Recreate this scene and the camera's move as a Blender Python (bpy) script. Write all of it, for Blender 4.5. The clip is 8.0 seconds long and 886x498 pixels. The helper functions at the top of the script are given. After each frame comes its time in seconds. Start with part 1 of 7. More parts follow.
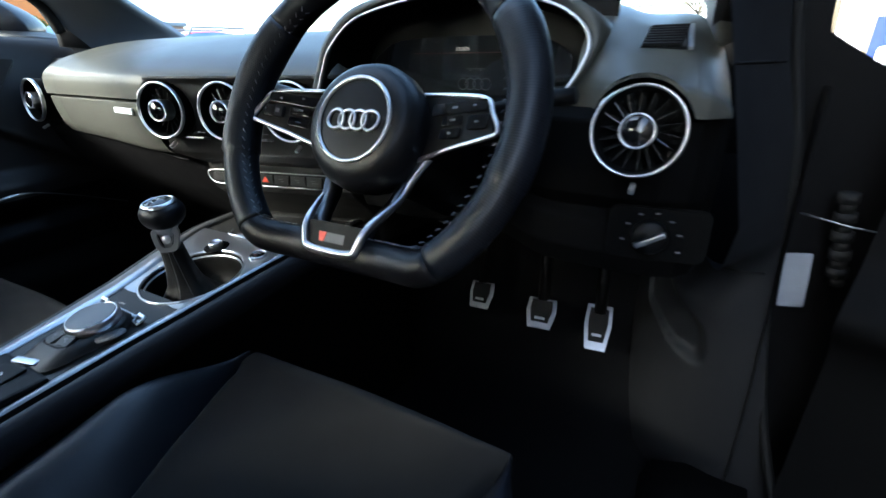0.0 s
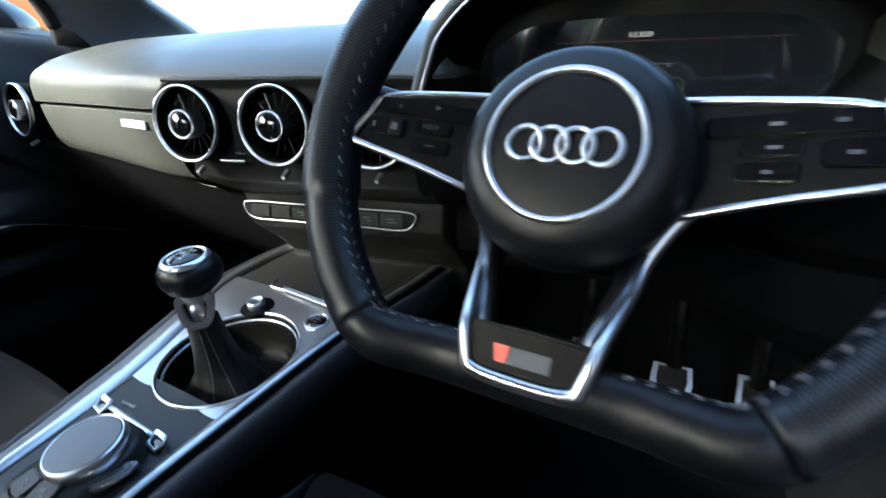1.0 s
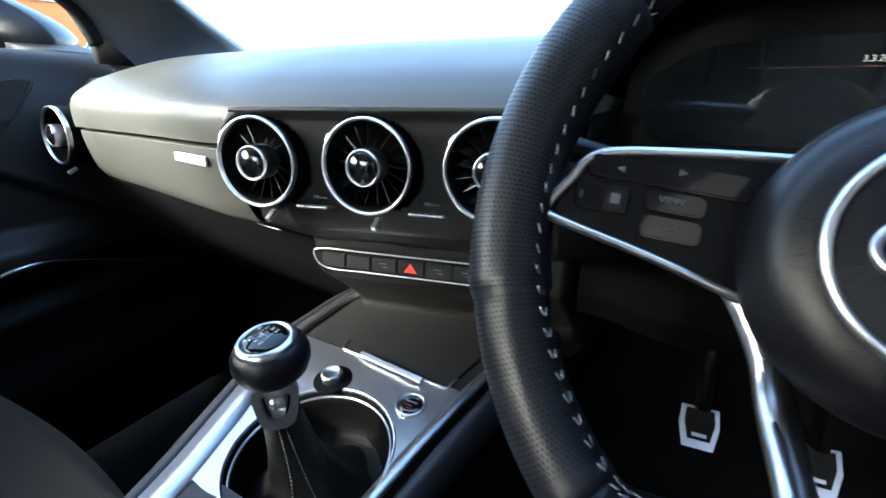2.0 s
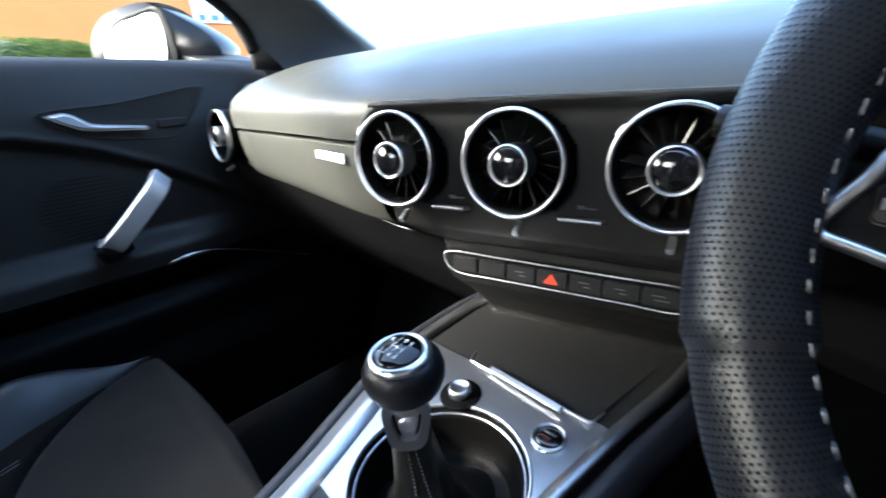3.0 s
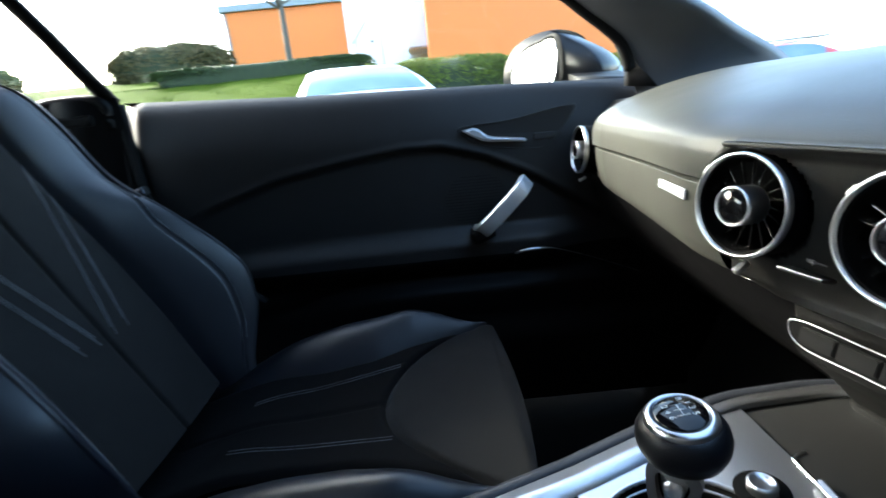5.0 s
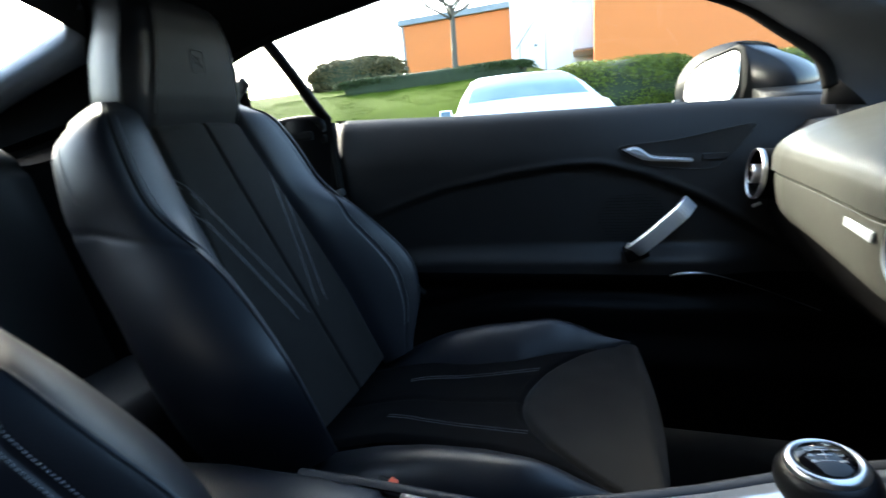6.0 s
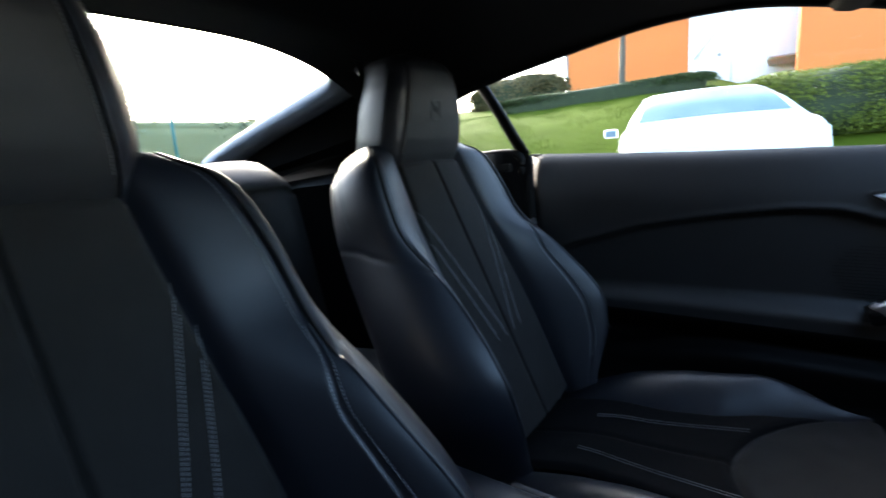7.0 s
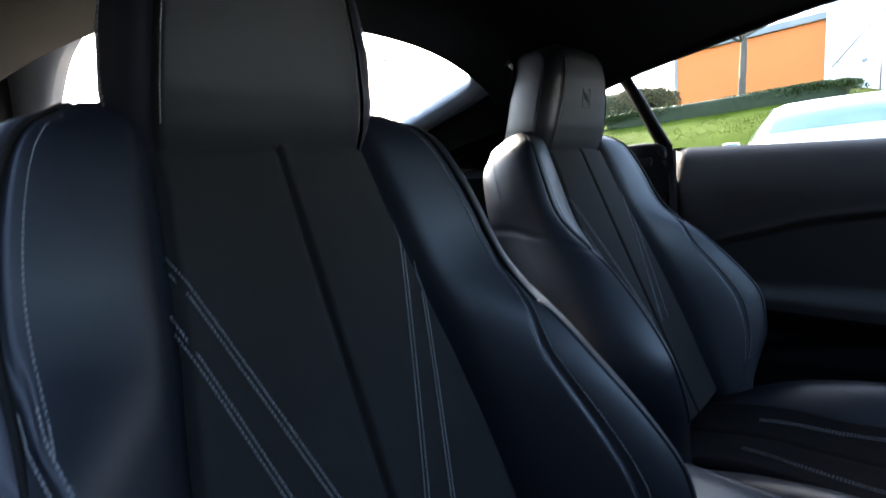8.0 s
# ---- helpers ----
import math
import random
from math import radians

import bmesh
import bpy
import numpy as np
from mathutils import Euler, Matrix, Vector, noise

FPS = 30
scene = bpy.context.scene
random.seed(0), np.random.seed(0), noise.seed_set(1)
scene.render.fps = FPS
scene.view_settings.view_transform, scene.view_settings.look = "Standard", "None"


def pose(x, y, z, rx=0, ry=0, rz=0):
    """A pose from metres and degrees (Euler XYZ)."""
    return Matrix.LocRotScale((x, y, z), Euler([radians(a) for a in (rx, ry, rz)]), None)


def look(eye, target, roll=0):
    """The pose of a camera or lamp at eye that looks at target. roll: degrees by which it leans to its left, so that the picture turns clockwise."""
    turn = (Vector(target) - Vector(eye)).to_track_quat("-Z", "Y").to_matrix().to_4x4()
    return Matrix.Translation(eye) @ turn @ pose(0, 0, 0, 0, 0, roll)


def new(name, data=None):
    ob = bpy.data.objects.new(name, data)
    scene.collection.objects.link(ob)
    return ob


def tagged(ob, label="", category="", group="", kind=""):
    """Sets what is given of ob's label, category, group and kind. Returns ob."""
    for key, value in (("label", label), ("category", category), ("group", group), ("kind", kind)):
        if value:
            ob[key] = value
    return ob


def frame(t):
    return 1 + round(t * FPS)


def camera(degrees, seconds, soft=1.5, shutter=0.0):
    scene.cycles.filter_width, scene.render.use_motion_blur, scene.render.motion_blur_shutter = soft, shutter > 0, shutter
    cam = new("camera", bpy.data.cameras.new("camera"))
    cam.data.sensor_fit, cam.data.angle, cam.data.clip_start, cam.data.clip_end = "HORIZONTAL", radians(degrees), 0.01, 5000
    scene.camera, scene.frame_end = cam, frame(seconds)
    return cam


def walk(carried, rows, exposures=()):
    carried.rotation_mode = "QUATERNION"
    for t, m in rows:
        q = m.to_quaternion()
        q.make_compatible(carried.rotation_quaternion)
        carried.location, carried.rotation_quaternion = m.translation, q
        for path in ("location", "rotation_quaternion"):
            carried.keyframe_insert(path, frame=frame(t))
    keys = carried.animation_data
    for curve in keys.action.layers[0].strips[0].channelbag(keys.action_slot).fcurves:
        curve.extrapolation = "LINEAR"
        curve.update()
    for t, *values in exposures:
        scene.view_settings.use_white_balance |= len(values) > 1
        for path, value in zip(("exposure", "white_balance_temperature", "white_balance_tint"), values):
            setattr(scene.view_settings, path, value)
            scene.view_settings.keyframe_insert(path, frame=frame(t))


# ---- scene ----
cam = camera(89.4, 8.0, shutter=0.4)
PATH = [
    (0, (0.68, 0.112, 0.939), (-0.205, 1.719, 0.143), -0.9),
    (0.5, (0.558, 0.182, 0.926), (-0.327, 1.799, 0.148), -0.9),
    (1, (0.437, 0.226, 0.922), (-0.454, 1.848, 0.163), -0.9),
    (1.5, (0.344, 0.255, 0.933), (-0.554, 1.884, 0.199), -0.9),
    (1.7, (0.318, 0.265, 0.939), (-0.604, 1.886, 0.215), -0.9),
    (2.8, (0.235, 0.293, 0.934), (-0.963, 1.721, 0.209), -3.0),
    (3, (0.233, 0.299, 0.931), (-1.11, 1.598, 0.217), -4.0),
    (3.5, (0.242, 0.29, 0.936), (-1.345, 1.283, 0.234), -5.1),
    (4, (0.254, 0.266, 0.947), (-1.505, 0.949, 0.285), -5.7),
    (4.2, (0.253, 0.267, 0.951), (-1.54, 0.859, 0.292), -5.5),
    (5.5, (0.291, 0.333, 0.981), (-1.591, -0.044, 0.42), -5.7),
    (6, (0.334, 0.309, 1.0), (-1.489, -0.316, 0.467), -5.6),
    (6.5, (0.379, 0.278, 1.021), (-1.327, -0.648, 0.541), -6.1),
    (7, (0.427, 0.231, 1.055), (-1.129, -0.956, 0.645), -5.1),
    (7.5, (0.495, 0.184, 1.069), (-0.858, -1.255, 0.752), -5.1),
    (8, (0.543, 0.166, 0.997), (-0.767, -1.315, 0.701), -4.7),
]
EXPOSURES = [(0, 3.45, 5800, 2), (1.5, 3.95, 5800, 3), (3, 4.15, 5900, 7), (4.2, 4.15, 6000, 8), (5.3, 3.6, 6150, 1), (6.5, 3.6, 6350, 5), (8, 3.9, 6500, 11)]
walk(cam, [(t, look(eye, target, roll)) for t, eye, target, roll in PATH], EXPOSURES)

# daylight: bright hazy sky, low sun behind the car
world = bpy.data.worlds.new("world")
scene.world = world
world.use_nodes = True
wn = world.node_tree.nodes
sky = wn.new("ShaderNodeTexSky")
sky.sky_type, sky.sun_disc = "NISHITA", False
sky.sun_elevation, sky.sun_rotation = radians(28), radians(-148)
sky.dust_density, sky.air_density, sky.altitude = 3.0, 1.0, 50
wn["Background"].inputs["Strength"].default_value = 0.15
world.node_tree.links.new(sky.outputs[0], wn["Background"].inputs["Color"])
sun = new("sun", bpy.data.lights.new("sun", "SUN"))
sun.data.energy, sun.data.angle, sun.data.color = 1.5, radians(10), (1.0, 0.92, 0.80)
sun.matrix_world = look((-5, -8, 5.0), (0, 0, 0))


# ---- materials ----
def material(name, col, rough=0.5, metal=0.0, var=0.2, scale=12.0, bump=0.0, bscale=500.0, tex="noise",
             spec=0.5, coat=0.0, sheen=0.0, col2=None, stretch=None, rvar=0.0, rand=0.0):
    m = bpy.data.materials.new(name)
    m.use_nodes = True
    n, ln = m.node_tree.nodes, m.node_tree.links
    b = n["Principled BSDF"]
    b.inputs["Roughness"].default_value = rough
    b.inputs["Metallic"].default_value = metal
    b.inputs["Specular IOR Level"].default_value = spec
    b.inputs["Coat Weight"].default_value = coat
    b.inputs["Sheen Weight"].default_value = sheen
    tc = n.new("ShaderNodeTexCoord")
    src = tc.outputs["Object"]
    if stretch:
        mp = n.new("ShaderNodeMapping")
        mp.inputs["Scale"].default_value = stretch
        ln.new(src, mp.inputs["Vector"])
        src = mp.outputs["Vector"]
    big = n.new("ShaderNodeTexNoise")
    big.inputs["Scale"].default_value, big.inputs["Detail"].default_value = scale, 6
    ln.new(src, big.inputs["Vector"])
    mix = n.new("ShaderNodeMix")
    mix.data_type = "RGBA"
    c2 = col2 or tuple(c * (1 - var) for c in col)
    c1 = col if col2 else tuple(min(1, c * (1 + var)) for c in col)
    mix.inputs["A"].default_value, mix.inputs["B"].default_value = (*c1, 1), (*c2, 1)
    ln.new(big.outputs["Fac"], mix.inputs["Factor"])
    out = mix.outputs["Result"]
    if rand:
        oi = n.new("ShaderNodeObjectInfo")
        hv = n.new("ShaderNodeHueSaturation")
        mr = n.new("ShaderNodeMapRange")
        mr.inputs["To Min"].default_value, mr.inputs["To Max"].default_value = 1 - rand, 1 + rand
        ln.new(oi.outputs["Random"], mr.inputs["Value"])
        ln.new(mr.outputs["Result"], hv.inputs["Value"])
        ln.new(out, hv.inputs["Color"])
        out = hv.outputs["Color"]
    ln.new(out, b.inputs["Base Color"])
    if rvar:
        mr = n.new("ShaderNodeMapRange")
        mr.inputs["To Min"].default_value, mr.inputs["To Max"].default_value = max(0.02, rough - rvar), min(1, rough + rvar)
        r2 = n.new("ShaderNodeTexNoise")
        r2.inputs["Scale"].default_value, r2.inputs["Detail"].default_value = scale * 2.3, 8
        ln.new(src, r2.inputs["Vector"])
        ln.new(r2.outputs["Fac"], mr.inputs["Value"])
        ln.new(mr.outputs["Result"], b.inputs["Roughness"])
    if bump:
        if tex == "voronoi":
            fine = n.new("ShaderNodeTexVoronoi")
            fine.inputs["Scale"].default_value = bscale
            h = fine.outputs["Distance"]
        else:
            fine = n.new("ShaderNodeTexNoise")
            fine.inputs["Scale"].default_value, fine.inputs["Detail"].default_value = bscale, 3
            h = fine.outputs["Fac"]
        ln.new(src, fine.inputs["Vector"])
        bp = n.new("ShaderNodeBump")
        bp.inputs["Strength"].default_value, bp.inputs["Distance"].default_value = bump, 0.001
        ln.new(h, bp.inputs["Height"])
        ln.new(bp.outputs["Normal"], b.inputs["Normal"])
    return m


def glass_pane(name, tint=(0.93, 0.97, 0.95), gloss=0.05):
    m = bpy.data.materials.new(name)
    m.use_nodes = True
    n, ln = m.node_tree.nodes, m.node_tree.links
    n.remove(n["Principled BSDF"])
    tr, gl, mx, fr = (n.new("ShaderNodeBsdfTransparent"), n.new("ShaderNodeBsdfGlossy"), n.new("ShaderNodeMixShader"),
                      n.new("ShaderNodeFresnel"))
    tr.inputs["Color"].default_value = (*tint, 1)
    gl.inputs["Roughness"].default_value = 0.01
    fr.inputs["IOR"].default_value = 1.35
    ln.new(fr.outputs[0], mx.inputs[0])
    ln.new(tr.outputs[0], mx.inputs[1])
    ln.new(gl.outputs[0], mx.inputs[2])
    ln.new(mx.outputs[0], n["Material Output"].inputs["Surface"])
    return m


def glowing(name, col, strength):
    m = material(name, (0.01, 0.01, 0.01), 0.3)
    b = m.node_tree.nodes["Principled BSDF"]
    b.inputs["Emission Color"].default_value = (*col, 1)
    b.inputs["Emission Strength"].default_value = strength
    return m


M_DASH = material("soft_dash_plastic", (0.0385, 0.0395, 0.0335), 0.44, var=0.12, scale=9, spec=0.36, bump=0.07, bscale=750, tex="voronoi", rvar=0.05)
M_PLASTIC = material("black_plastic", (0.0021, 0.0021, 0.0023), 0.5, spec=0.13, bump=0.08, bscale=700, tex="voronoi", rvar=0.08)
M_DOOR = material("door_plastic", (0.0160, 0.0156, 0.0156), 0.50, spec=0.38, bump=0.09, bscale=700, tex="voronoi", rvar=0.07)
M_COWL = material("cowl_plastic", (0.0070, 0.0072, 0.0080), 0.55, spec=0.18, bump=0.06, bscale=900, rvar=0.06)
M_TRIM = material("pillar_trim", (0.06375, 0.068, 0.0765), 0.55, spec=0.35, bump=0.06, bscale=900, rvar=0.06)
M_GLOSS = material("gloss_black", (0.006, 0.006, 0.007), 0.12, rvar=0.05, coat=0.3)
M_CAP = material("black_knob_glass", (0.003, 0.003, 0.0035), 0.06, spec=0.3, rvar=0.02)
M_LEATHER = material("black_leather", (0.0050, 0.0063, 0.0102), 0.44, spec=0.50, bump=0.09, bscale=900, tex="voronoi", rvar=0.08, scale=7)
M_LEATHERM = material("matt_leather", (0.0062, 0.0066, 0.0076), 0.58, spec=0.36, bump=0.09, bscale=900, tex="voronoi", rvar=0.08, scale=7)
M_LEATHER2 = material("rear_seat_leather", (0.0105, 0.0112, 0.0125), 0.52, spec=0.4, bump=0.09, bscale=900, tex="voronoi", rvar=0.08, scale=7)
M_RIM = material("grip_leather", (0.0050, 0.0063, 0.0098), 0.40, spec=0.45, bump=0.10, bscale=800, tex="voronoi", rvar=0.07)
M_RIMS = material("smooth_wheel_leather", (0.0038, 0.0040, 0.0053), 0.40, spec=0.27, bump=0.10, bscale=800, tex="voronoi", rvar=0.07)
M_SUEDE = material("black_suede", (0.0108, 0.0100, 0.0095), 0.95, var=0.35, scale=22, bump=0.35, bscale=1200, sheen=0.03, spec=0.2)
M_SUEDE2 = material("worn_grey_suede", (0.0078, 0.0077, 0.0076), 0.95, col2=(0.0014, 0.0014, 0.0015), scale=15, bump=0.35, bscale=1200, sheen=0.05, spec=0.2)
# the backrest's suede again, darkened for the shade low on the cushions
M_SUEDEB = material("shaded_black_suede", (0.0017, 0.0017, 0.0020), 0.95, var=0.4, scale=20, bump=0.35, bscale=1200, spec=0.12)
M_CLOTH = material("roof_cloth", (0.0036, 0.0033, 0.0033), 0.95, var=0.2, scale=30, bump=0.5, bscale=900, spec=0.15)
M_CARPET = material("black_carpet", (0.0015, 0.0015, 0.00175), 1.0, var=0.5, scale=60, bump=1.0, bscale=600, spec=0.1)
M_ALU = material("brushed_aluminium", (0.494, 0.5035, 0.5225), 0.34, 1.0, var=0.03, scale=30, bump=0.04, bscale=260, stretch=(0.95, 8.55, 8.55), rvar=0.03)
M_CHROME = material("satin_chrome", (0.627, 0.6365, 0.6555), 0.30, 1.0, var=0.03, rvar=0.02, scale=4)
M_HANDLE = material("bare_handle_metal", (0.74, 0.78, 0.83), 0.42, 0.85, var=0.03, rvar=0.03, scale=20)
M_STEEL = material("pedal_steel", (0.26, 0.265, 0.28), 0.35, 1.0, var=0.1, rvar=0.1)
M_SATIN = material("satin_silver", (0.42, 0.43, 0.45), 0.32, 1.0, var=0.05, rvar=0.05)
M_SILVER = material("silver_paint", (0.46, 0.47, 0.48), 0.34, 0.75, var=0.04, rvar=0.04)
M_BOOT = material("boot_leather", (0.0036, 0.0034, 0.0032), 0.46, spec=0.28, bump=0.25, bscale=420, tex="voronoi", rvar=0.1, scale=30)
# boot leather once more, darkened for the shade down in the lever opening
M_WELLB = material("shaded_boot_leather", (0.0022, 0.0020, 0.0018), 0.6, spec=0.12, bump=0.25, bscale=420, tex="voronoi", scale=30)
M_ROLL = material("padded_edge", (0.0117, 0.01305, 0.0171), 0.5, spec=0.4, bump=0.08, bscale=800, tex="voronoi", rvar=0.06)
M_LID = material("grey_satin_plastic", (0.0130, 0.0131, 0.0127), 0.42, spec=0.36, var=0.12, bump=0.05, bscale=800, tex="voronoi", rvar=0.05)
M_MID2 = material("button_plastic", (0.0062, 0.0062, 0.0062), 0.45, spec=0.35, bump=0.05, bscale=900)
# black plastic darkened and dulled to stand for shade round the driver's doorway
M_DOORD = material("shaded_black_plastic", (0.0011, 0.0011, 0.0012), 0.8, spec=0.06, bump=0.1, bscale=600)
M_RUBBER = material("black_rubber", (0.004, 0.004, 0.004), 0.75, spec=0.15, bump=0.15, bscale=300)
M_FORK = material("satin_dark_metal", (0.22, 0.23, 0.25), 0.32, 1.0, var=0.05, rvar=0.05)
M_BLADE_B = material("vent_blade_plastic", (0.012, 0.012, 0.0115), 0.14, spec=0.75, rvar=0.05)
M_DIALTOP = material("grey_dial_top", (0.0825, 0.08625, 0.09), 0.38, var=0.1, bump=0.05, bscale=900)
M_STITCH = material("grey_thread", (0.16, 0.16, 0.168), 0.8, var=0.2, scale=900)
M_THREAD = material("dull_grey_thread", (0.13, 0.13, 0.14), 0.8, var=0.3, scale=900)
M_MARK = material("white_print", (0.42, 0.42, 0.42), 0.6, var=0.1)
M_RED = material("red_print", (0.75, 0.05, 0.02), 0.4, var=0.1)
M_WHITE = material("white_label", (0.14, 0.15, 0.17), 0.6, var=0.15, scale=60)
M_SCREEN = material("display_glass", (0.010, 0.012, 0.014), 0.06, rvar=0.02, coat=0.4, spec=0.6)
M_GLOWW = glowing("display_text", (0.8, 0.7, 0.6), 0.06)
M_DIM = material("grey_print", (0.085, 0.085, 0.090), 0.6, var=0.1)
M_REDDIM = material("dark_red_print", (0.07, 0.012, 0.010), 0.5, var=0.1)
M_HOLE = material("hole_dark", (0.004, 0.004, 0.005), 0.8, spec=0.15)
M_MIRROR = material("mirror_glass", (0.9, 0.9, 0.9), 0.01, 1.0, var=0.0)
M_GLASS = glass_pane("window_glass")
M_PAINT_D = material("dark_blue_car_paint", (0.02, 0.024, 0.035), 0.3, var=0.05, coat=0.6)
M_SHELL = material("mirror_shell_paint", (0.0032, 0.004, 0.0064), 0.32, var=0.05, spec=0.25)
M_REAR = material("rear_trim_plastic", (0.30, 0.34, 0.39), 0.5, spec=0.4, bump=0.05, bscale=900, rvar=0.06)
M_BODY = material("door_jamb_paint", (0.0015, 0.0015, 0.00175), 0.6, var=0.2, spec=0.08)
M_ORANGE_B = material("buckle_orange", (0.7, 0.09, 0.03), 0.5, var=0.1)


# ---- mesh helpers ----
def smooth(bm, on=True):
    for f in bm.faces:
        f.smooth = on
    return bm


def grid(fn, us, vs):
    """A surface from fn(u, v) over two lists of values."""
    bm = bmesh.new()
    rows = [[bm.verts.new(fn(u, v)) for u in us] for v in vs]
    for a, b in zip(rows, rows[1:]):
        for i in range(len(us) - 1):
            bm.faces.new((a[i], a[i + 1], b[i + 1], b[i]))
    return smooth(bm)


def loft(rings, closed=True, caps=True):
    bm = bmesh.new()
    rows = [[bm.verts.new(p) for p in r] for r in rings]
    n = len(rows[0])
    for a, b in zip(rows, rows[1:]):
        for i in range(n if closed else n - 1):
            j = (i + 1) % n
            bm.faces.new((a[i], a[j], b[j], b[i]))
    if caps and closed:
        bm.faces.new(rows[0][::-1])
        bm.faces.new(rows[-1])
    bmesh.ops.recalc_face_normals(bm, faces=bm.faces)
    return smooth(bm)


def tube(points, radius, n=10, closed=False, flat=1.0, up=(0, 0, 1)):
    """A tube along points; flat squeezes it along the second axis."""
    pts = [Vector(p) for p in points]
    rings, k = [], len(pts)
    ref = Vector(up)
    for i, p in enumerate(pts):
        a, b = pts[(i - 1) % k] if closed or i else p, pts[(i + 1) % k] if closed or i < k - 1 else p
        d = (b - a).normalized()
        s = d.cross(ref)
        s = s.normalized() if s.length > 1e-5 else Vector((1, 0, 0))
        w = s.cross(d).normalized()
        r = radius[i] if isinstance(radius, (list, tuple)) else radius
        rings.append([p + s * (r * math.cos(q)) + w * (r * flat * math.sin(q)) for q in (2 * math.pi * j / n for j in range(n))])
    if closed:
        rings.append(rings[0])
        bm = loft(rings, True, False)
        bmesh.ops.remove_doubles(bm, verts=bm.verts, dist=1e-6)
        return bm
    return loft(rings)


def lathe(profile, m, n=48, caps=True):
    """Turns (radius, height) pairs round the z axis of the pose m."""
    rings = []
    for r, h in profile:
        rings.append([m @ Vector((max(r, 1e-5) * math.cos(2 * math.pi * i / n), max(r, 1e-5) * math.sin(2 * math.pi * i / n), h)) for i in range(n)])
    return loft(rings, True, caps)


def block(sx, sy, sz, m, bevel=0.004, seg=2):
    bm = bmesh.new()
    bmesh.ops.create_cube(bm, size=1, matrix=Matrix.Diagonal((sx, sy, sz, 1)))
    if bevel:
        bmesh.ops.bevel(bm, geom=bm.edges[:], offset=bevel, segments=seg, affect="EDGES", profile=0.6)
    bmesh.ops.transform(bm, matrix=m, verts=bm.verts)
    return smooth(bm, False)


def prism(outline, depth, m, bevel=0.0, seg=2):
    """A flat outline (x, y) raised by depth along z of the pose m."""
    bm = bmesh.new()
    lo = [bm.verts.new((x, y, 0)) for x, y in outline]
    hi = [bm.verts.new((x, y, depth)) for x, y in outline]
    n = len(lo)
    for i in range(n):
        j = (i + 1) % n
        bm.faces.new((lo[i], lo[j], hi[j], hi[i]))
    bm.faces.new(lo[::-1])
    top = bm.faces.new(hi)
    bmesh.ops.recalc_face_normals(bm, faces=bm.faces)
    if bevel:
        bmesh.ops.bevel(bm, geom=list(top.edges), offset=bevel, segments=seg, affect="EDGES")
    bmesh.ops.transform(bm, matrix=m, verts=bm.verts)
    return smooth(bm, False)


def joined(*parts):
    bm = parts[0]
    for b in parts[1:]:
        me = bpy.data.meshes.new("tmp")
        b.to_mesh(me)
        b.free()
        bm.from_mesh(me)
        bpy.data.meshes.remove(me)
    return bm


def curve_pts(pts, n=12, closed=False):
    """A smooth line through points."""
    p = [Vector(q) for q in pts]
    k = len(p)
    out = []
    for i in range(k if closed else k - 1):
        a, b = p[i], p[(i + 1) % k]
        a0 = p[(i - 1) % k] if closed or i else a
        b1 = p[(i + 2) % k] if closed or i < k - 2 else b
        for j in range(n):
            t = j / n
            out.append(0.5 * ((2 * a) + (b - a0) * t + (2 * a0 - 5 * a + 4 * b - b1) * t * t + (3 * a - a0 - 3 * b + b1) * t ** 3))
    if not closed:
        out.append(p[-1])
    return out


def rounded(w, h, r, n=6):
    out = []
    for cx, cy, a0 in ((w / 2 - r, h / 2 - r, 0), (-w / 2 + r, h / 2 - r, 90), (-w / 2 + r, -h / 2 + r, 180), (w / 2 - r, -h / 2 + r, 270)):
        out += [(cx + r * math.cos(radians(a0 + 90 * i / n)), cy + r * math.sin(radians(a0 + 90 * i / n))) for i in range(n + 1)]
    return out


ORIGIN = {}


def thing(name, at, label, category, group="", kind=""):
    ob = new(name)
    ob.empty_display_size = 0.1
    ob.location = at
    ORIGIN[ob.name] = Vector(at)
    return tagged(ob, label, category, group, kind)


def part(name, bm, mat, parent, label="", kind=""):
    """Links a bmesh, given in the place's metres, as one mesh under a thing or a part."""
    o = ORIGIN[parent.name]
    bmesh.ops.translate(bm, verts=bm.verts, vec=-o)
    me = bpy.data.meshes.new(name)
    bm.to_mesh(me)
    bm.free()
    me.materials.append(mat)
    ob = new(name, me)
    ob.parent = parent
    ORIGIN[ob.name] = o
    return tagged(ob, label, kind=kind)


def solid(name, bm, mat, label, category="", kind="", group=""):
    """A thing or a piece of the setting that is one mesh."""
    me = bpy.data.meshes.new(name)
    bm.to_mesh(me)
    bm.free()
    me.materials.append(mat)
    ob = new(name, me)
    ORIGIN[ob.name] = Vector((0, 0, 0))
    return tagged(ob, label, category, group, kind)


def lettering(name, words, size, m, mat, parent, depth=0.0002, align="CENTER"):
    cu = bpy.data.curves.new(name, "FONT")
    cu.body, cu.size, cu.extrude, cu.align_x, cu.align_y = words, size, depth, align, "CENTER"
    tmp = bpy.data.objects.new("tmp", cu)
    me = bpy.data.meshes.new_from_object(tmp)
    bpy.data.objects.remove(tmp)
    bm = bmesh.new()
    bm.from_mesh(me)
    bpy.data.meshes.remove(me)
    bmesh.ops.transform(bm, matrix=m, verts=bm.verts)
    return part(name, bm, mat, parent)


def lerp(a, b, t):
    return a + (b - a) * t


def step(a, b, x):
    t = min(1, max(0, (x - a) / (b - a)))
    return t * t * (3 - 2 * t)


